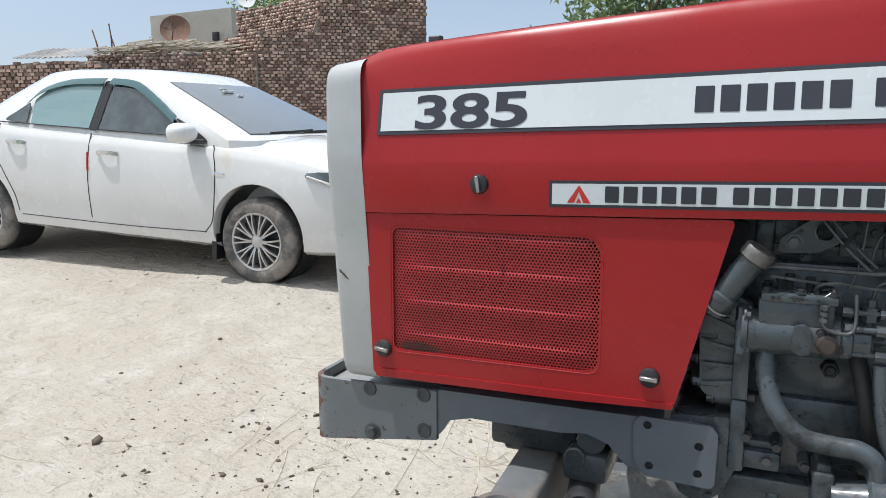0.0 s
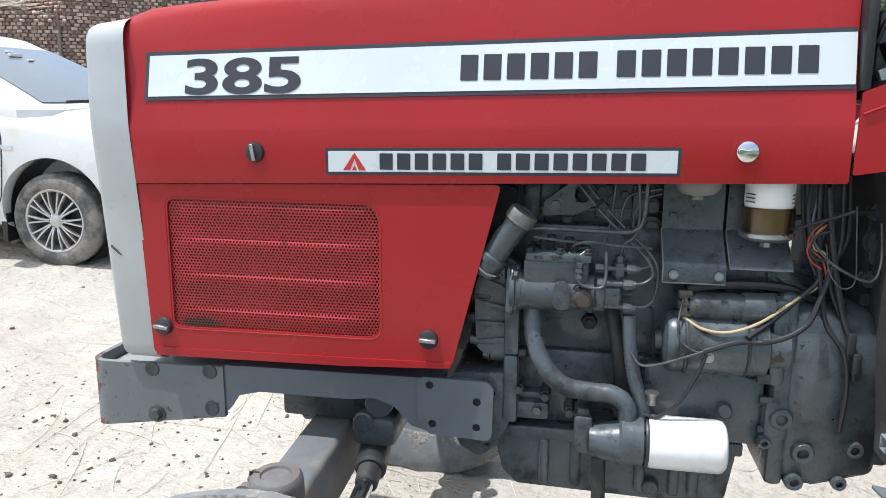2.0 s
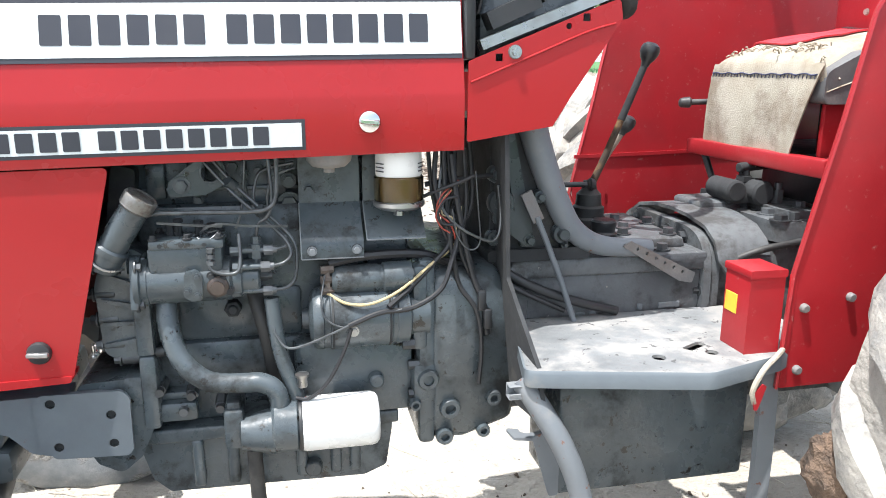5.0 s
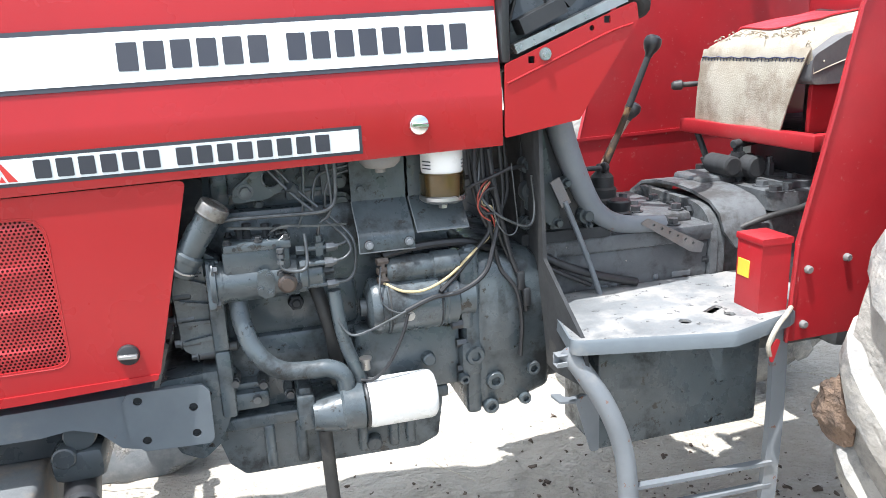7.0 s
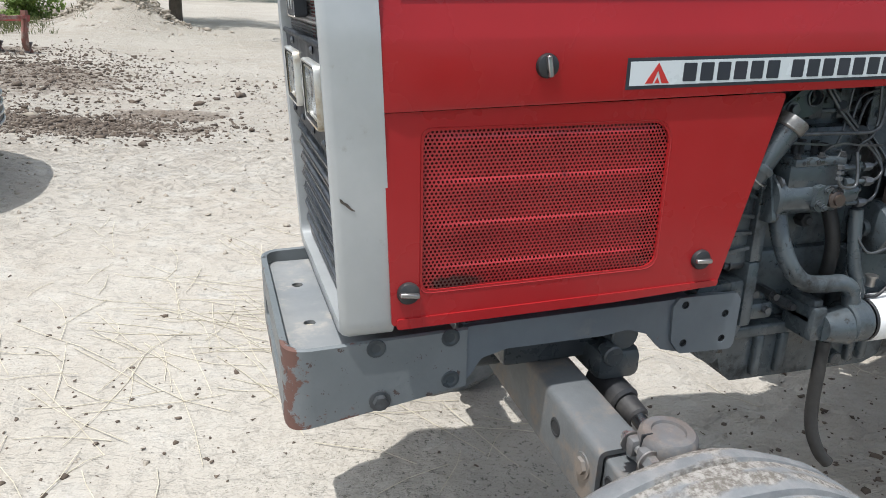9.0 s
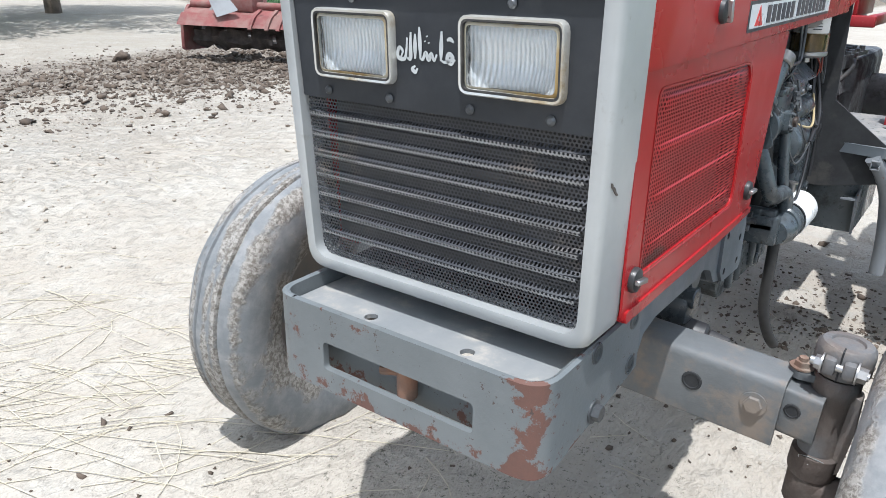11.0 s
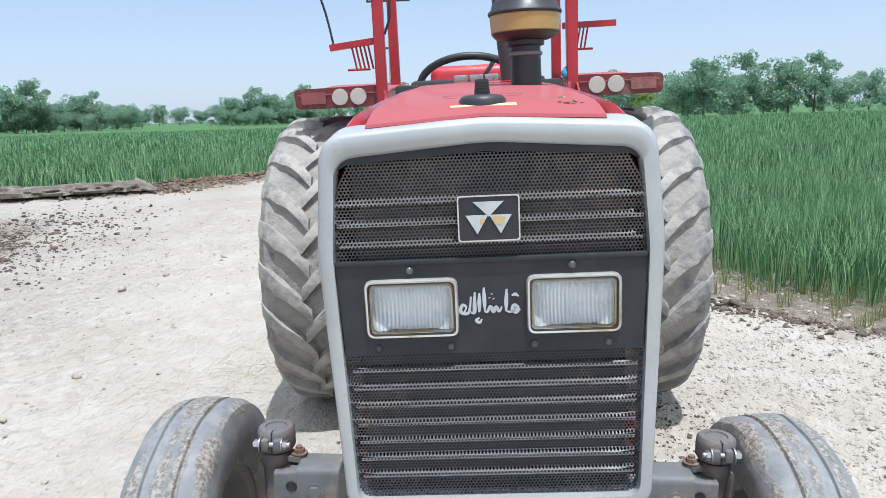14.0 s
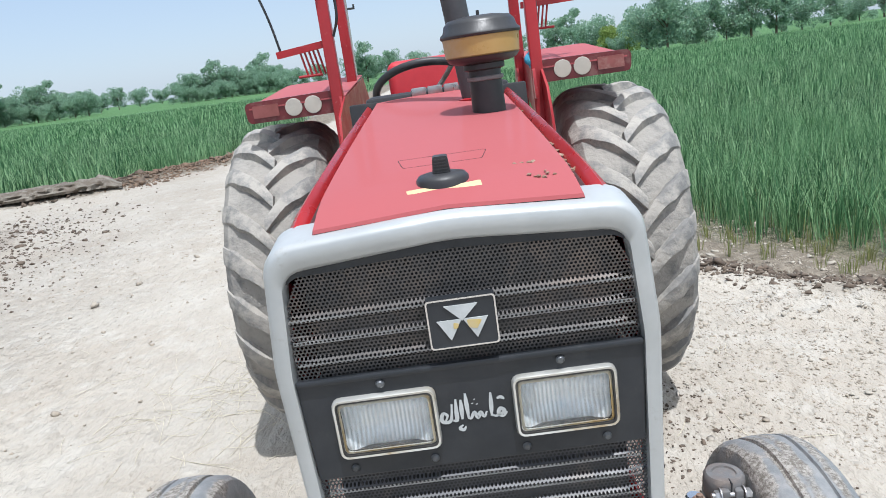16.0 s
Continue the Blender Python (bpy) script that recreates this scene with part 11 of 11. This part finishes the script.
def tree(height, width, seed, leaf=0.20, count=6000, mat=None, low=0.08):
    rg = np.random.default_rng(seed)
    t = hang(new("tree"))
    tagged(t, "leafy green tree on the edge of the fields", "tree", group="trees round the fields")
    bm = BM()
    tube(bm, [(0, 0, -0.2), (0.05 * height * 0.2, 0, height * 0.25), (-0.1, 0.1, height * 0.55)], height * 0.022, 8, 3, r_end=height * 0.010)
    part("trunk", bm, M_BARK, t)
    limbs = []
    for i in range(7):
        a = i * 2.4 + rg.uniform(-0.4, 0.4)
        z0 = height * rg.uniform(0.18, 0.45)
        l = width * 0.5 * rg.uniform(0.6, 1.0)
        tip = Vector((l * math.cos(a), l * math.sin(a), z0 + height * rg.uniform(0.15, 0.42)))
        bm = BM()
        tube(bm, [(0, 0, z0), tuple(tip * 0.5 + Vector((0, 0, z0 * 0.5))), tuple(tip)], height * 0.009, 6, 3, r_end=height * 0.003)
        part("limb", bm, M_BARK, t)
        limbs.append(tip)
    centres = [np.array(l) for l in limbs] + [np.array((rg.normal(0, width * 0.22), rg.normal(0, width * 0.22), height * rg.uniform(0.16 if low > 0.05 else 0.05, 0.93))) for _ in range(34)]
    per = count // len(centres)
    pos = []
    for c in centres:
        r = width * rg.uniform(0.13, 0.24)
        p = rg.normal(0, 1, (per, 3))
        p /= np.linalg.norm(p, axis=1)[:, None]
        p *= (r * rg.uniform(0.35, 1.0, per) ** 0.5)[:, None]
        pos.append(c + p * np.array([1, 1, 0.8]))
    pos = np.concatenate(pos)
    pos = pos[pos[:, 2] > height * low * rg.uniform(0.7, 1.2, len(pos))]
    n = len(pos)
    u = rg.normal(0, 1, (n, 3))
    u /= np.linalg.norm(u, axis=1)[:, None]
    w = np.cross(u, rg.normal(0, 1, (n, 3)))
    w /= np.linalg.norm(w, axis=1)[:, None]
    s = (leaf * rg.uniform(0.6, 1.4, n))[:, None]
    v = np.stack([pos - u * s, pos - w * s * 0.45, pos + u * s, pos + w * s * 0.45], 1).reshape(-1, 3)
    f = 4 * np.arange(n)[:, None] + np.array([0, 1, 2, 3])
    hang(new("crown", mesh_np("crown", v, f, mat or M_LEAF_HAZED)), t)
    return t


def place(t, x, y, z, s, turn):
    return copy_thing(t, Matrix.Translation((x, y, z)) @ pose(0, 0, 0, 0, 0, turn) @ Matrix.Diagonal((s, s, s, 1)))


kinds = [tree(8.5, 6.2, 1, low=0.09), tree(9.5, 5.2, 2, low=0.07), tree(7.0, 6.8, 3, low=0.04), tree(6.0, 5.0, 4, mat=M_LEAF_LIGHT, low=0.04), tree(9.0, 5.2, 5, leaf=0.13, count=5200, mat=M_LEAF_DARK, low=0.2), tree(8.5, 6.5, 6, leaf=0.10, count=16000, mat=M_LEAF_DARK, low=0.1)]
rt = random.Random(8)


def ahead(px, d, s, kind, first=[0] * 4):
    """A tree d metres ahead of the tractor's front, at a bearing."""
    a = radians(px)
    x, y = -1.1 + d * math.cos(a), d * math.sin(a)
    m = Matrix.Translation((x, y, -0.2)) @ pose(0, 0, 0, 0, 0, rt.uniform(0, 360))
    if first[kind] == 0:
        first[kind] = 1
        kinds[kind].matrix_basis = m @ Matrix.Diagonal((s, s, s, 1))
        return
    c = copy_thing(kinds[kind], m)
    c.scale = (s, s, s)


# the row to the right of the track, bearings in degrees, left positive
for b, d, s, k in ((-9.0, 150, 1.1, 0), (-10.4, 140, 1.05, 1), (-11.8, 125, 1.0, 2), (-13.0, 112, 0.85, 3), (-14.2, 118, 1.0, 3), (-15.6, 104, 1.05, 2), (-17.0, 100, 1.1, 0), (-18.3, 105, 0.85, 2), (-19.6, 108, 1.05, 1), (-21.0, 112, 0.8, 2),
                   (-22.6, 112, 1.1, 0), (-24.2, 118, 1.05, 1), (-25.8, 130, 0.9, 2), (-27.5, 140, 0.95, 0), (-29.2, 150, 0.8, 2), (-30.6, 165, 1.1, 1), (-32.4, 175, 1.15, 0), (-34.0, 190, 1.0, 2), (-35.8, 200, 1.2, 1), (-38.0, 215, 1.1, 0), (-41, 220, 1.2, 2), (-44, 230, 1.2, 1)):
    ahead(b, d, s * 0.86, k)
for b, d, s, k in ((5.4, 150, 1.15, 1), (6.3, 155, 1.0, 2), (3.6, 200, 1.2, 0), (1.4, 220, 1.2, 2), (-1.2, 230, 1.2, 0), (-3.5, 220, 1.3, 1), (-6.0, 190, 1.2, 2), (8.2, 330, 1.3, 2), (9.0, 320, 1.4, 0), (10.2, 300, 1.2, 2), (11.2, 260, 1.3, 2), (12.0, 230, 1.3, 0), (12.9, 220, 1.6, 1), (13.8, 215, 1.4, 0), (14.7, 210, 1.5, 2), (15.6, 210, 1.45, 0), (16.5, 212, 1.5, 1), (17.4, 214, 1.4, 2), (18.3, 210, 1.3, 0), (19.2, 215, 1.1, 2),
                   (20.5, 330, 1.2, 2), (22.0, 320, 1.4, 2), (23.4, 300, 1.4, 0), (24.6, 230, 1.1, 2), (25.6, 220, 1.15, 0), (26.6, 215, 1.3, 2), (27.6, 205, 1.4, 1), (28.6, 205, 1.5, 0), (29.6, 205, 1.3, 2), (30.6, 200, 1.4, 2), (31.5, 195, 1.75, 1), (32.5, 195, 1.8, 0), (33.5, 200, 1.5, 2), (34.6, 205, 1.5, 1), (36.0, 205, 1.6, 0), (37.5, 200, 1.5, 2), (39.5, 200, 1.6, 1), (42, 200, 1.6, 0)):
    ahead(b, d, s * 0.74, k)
# lower bushy growth between the trunks
for i in range(9):
    b = -9.5 - 3.1 * i + rt.uniform(-0.9, 0.9)
    ahead(b, 108 + 2.2 * max(0, -b - 19) ** 1.3 + rt.uniform(-4, 6) + 3.5 * max(0, 13 + b), rt.uniform(0.30, 0.52), 2)
for i in range(20):
    b = 11.6 + 0.45 * i + rt.uniform(-0.2, 0.2) if i < 17 else 4.8 + 0.6 * (i - 17)
    ahead(b, 206 + rt.uniform(-6, 8), rt.uniform(0.45, 0.80), 2)
for i in range(20):
    ahead(25.6 + 0.8 * i + rt.uniform(-0.3, 0.3), 200 + rt.uniform(-6, 8), rt.uniform(0.45, 0.85), 2)
# trees behind the brick house
for x, y, s, k in ((-15.0, 24.4, 0.80, 5), (-12.9, 31.3, 0.52, 2), (-4.3, 19.6, 0.26, 3), (-2.6, 21.2, 0.92, 4), (2.9, 14.8, 0.90, 4), (5.6, 16.4, 0.95, 5), (8.6, 18.5, 1.0, 4), (-9.5, 47.0, 1.0, 2), (-3.0, 49.0, 1.1, 0), (5.0, 46.0, 1.0, 2), (12.0, 40.0, 1.1, 1)):
    c = copy_thing(kinds[k], Matrix.Translation((x, y, 0)) @ pose(0, 0, 0, 0, 0, rt.uniform(0, 360)))
    c.scale = (s, s, s)

kinds[5].matrix_basis = Matrix.Translation((-15.9, 22.6, 0)) @ Matrix.Diagonal((1.0, 1.0, 0.80, 1))
kinds[4].matrix_basis = Matrix.Translation((-0.9, 21.9, 0)) @ Matrix.Diagonal((0.98, 0.98, 0.98, 1))

# ---- power line ----
M_POLE = surface("weathered_pole_concrete", (0.34, 0.33, 0.31), (0.27, 0.26, 0.25), rough=0.9, s=4, bump=0.2)
pole = thing("power_pole", (46, 5.2, -0.1), "tall grey power pole with two dark crossarms", "pole")
bm = BM()
plate(bm, rect(-0.16, -0.13, 0.16, 0.13, 0.02, 2), lambda u, v, d: (46 + u * (1 - d / 22), 5.2 + v * (1 - d / 22), -0.2 + d), 8.9)
part("shaft", bm, M_POLE, pole, smooth=False)
WIRE_ENDS = []
for z, w in ((8.45, 1.35), (5.6, 0.55)):
    bm = BM()
    box(bm, (45.9, 5.2 - w, z - 0.06), (46.02, 5.2 + w, z + 0.06), 0.01)
    armx = part("crossarm", bm, M_BLACK, pole)
    for y in (-w + 0.05, 0.0, w - 0.05):
        bm = BM()
        lathe(bm, [(0, 0), (0.06, 0), (0.07, 0.05), (0.04, 0.09), (0.08, 0.13), (0.03, 0.2), (0, 0.2)], Matrix.Translation((45.96, 5.2 + y, z + 0.06)), 12)
        part("insulator", bm, M_BLACK, armx)
        if z > 7:
            WIRE_ENDS.append((45.96, 5.2 + y, z + 0.25))
for i, (x, y, z) in enumerate(WIRE_ENDS):
    bm = BM()
    ex = (-2, 26 + i * 1.6, 11.5)
    tube(bm, [(x + (ex[0] - x) * f, y + (ex[1] - y) * f, z + (ex[2] - z) * f - 3.0 * f * (1 - f)) for f in (0, 0.15, 0.3, 0.5, 0.7, 0.85, 1)], 0.014, 5, 4)
    tagged(part("power_cable", bm, M_WIRE), "thin dark overhead power cable", "cable", group="power cables")

# single bricks of the nearest stretches, as pieces of their walls
for w, ms in late_bricks:
    for m in ms:
        hang(new("brick", BRICK_ME), w, at=m)
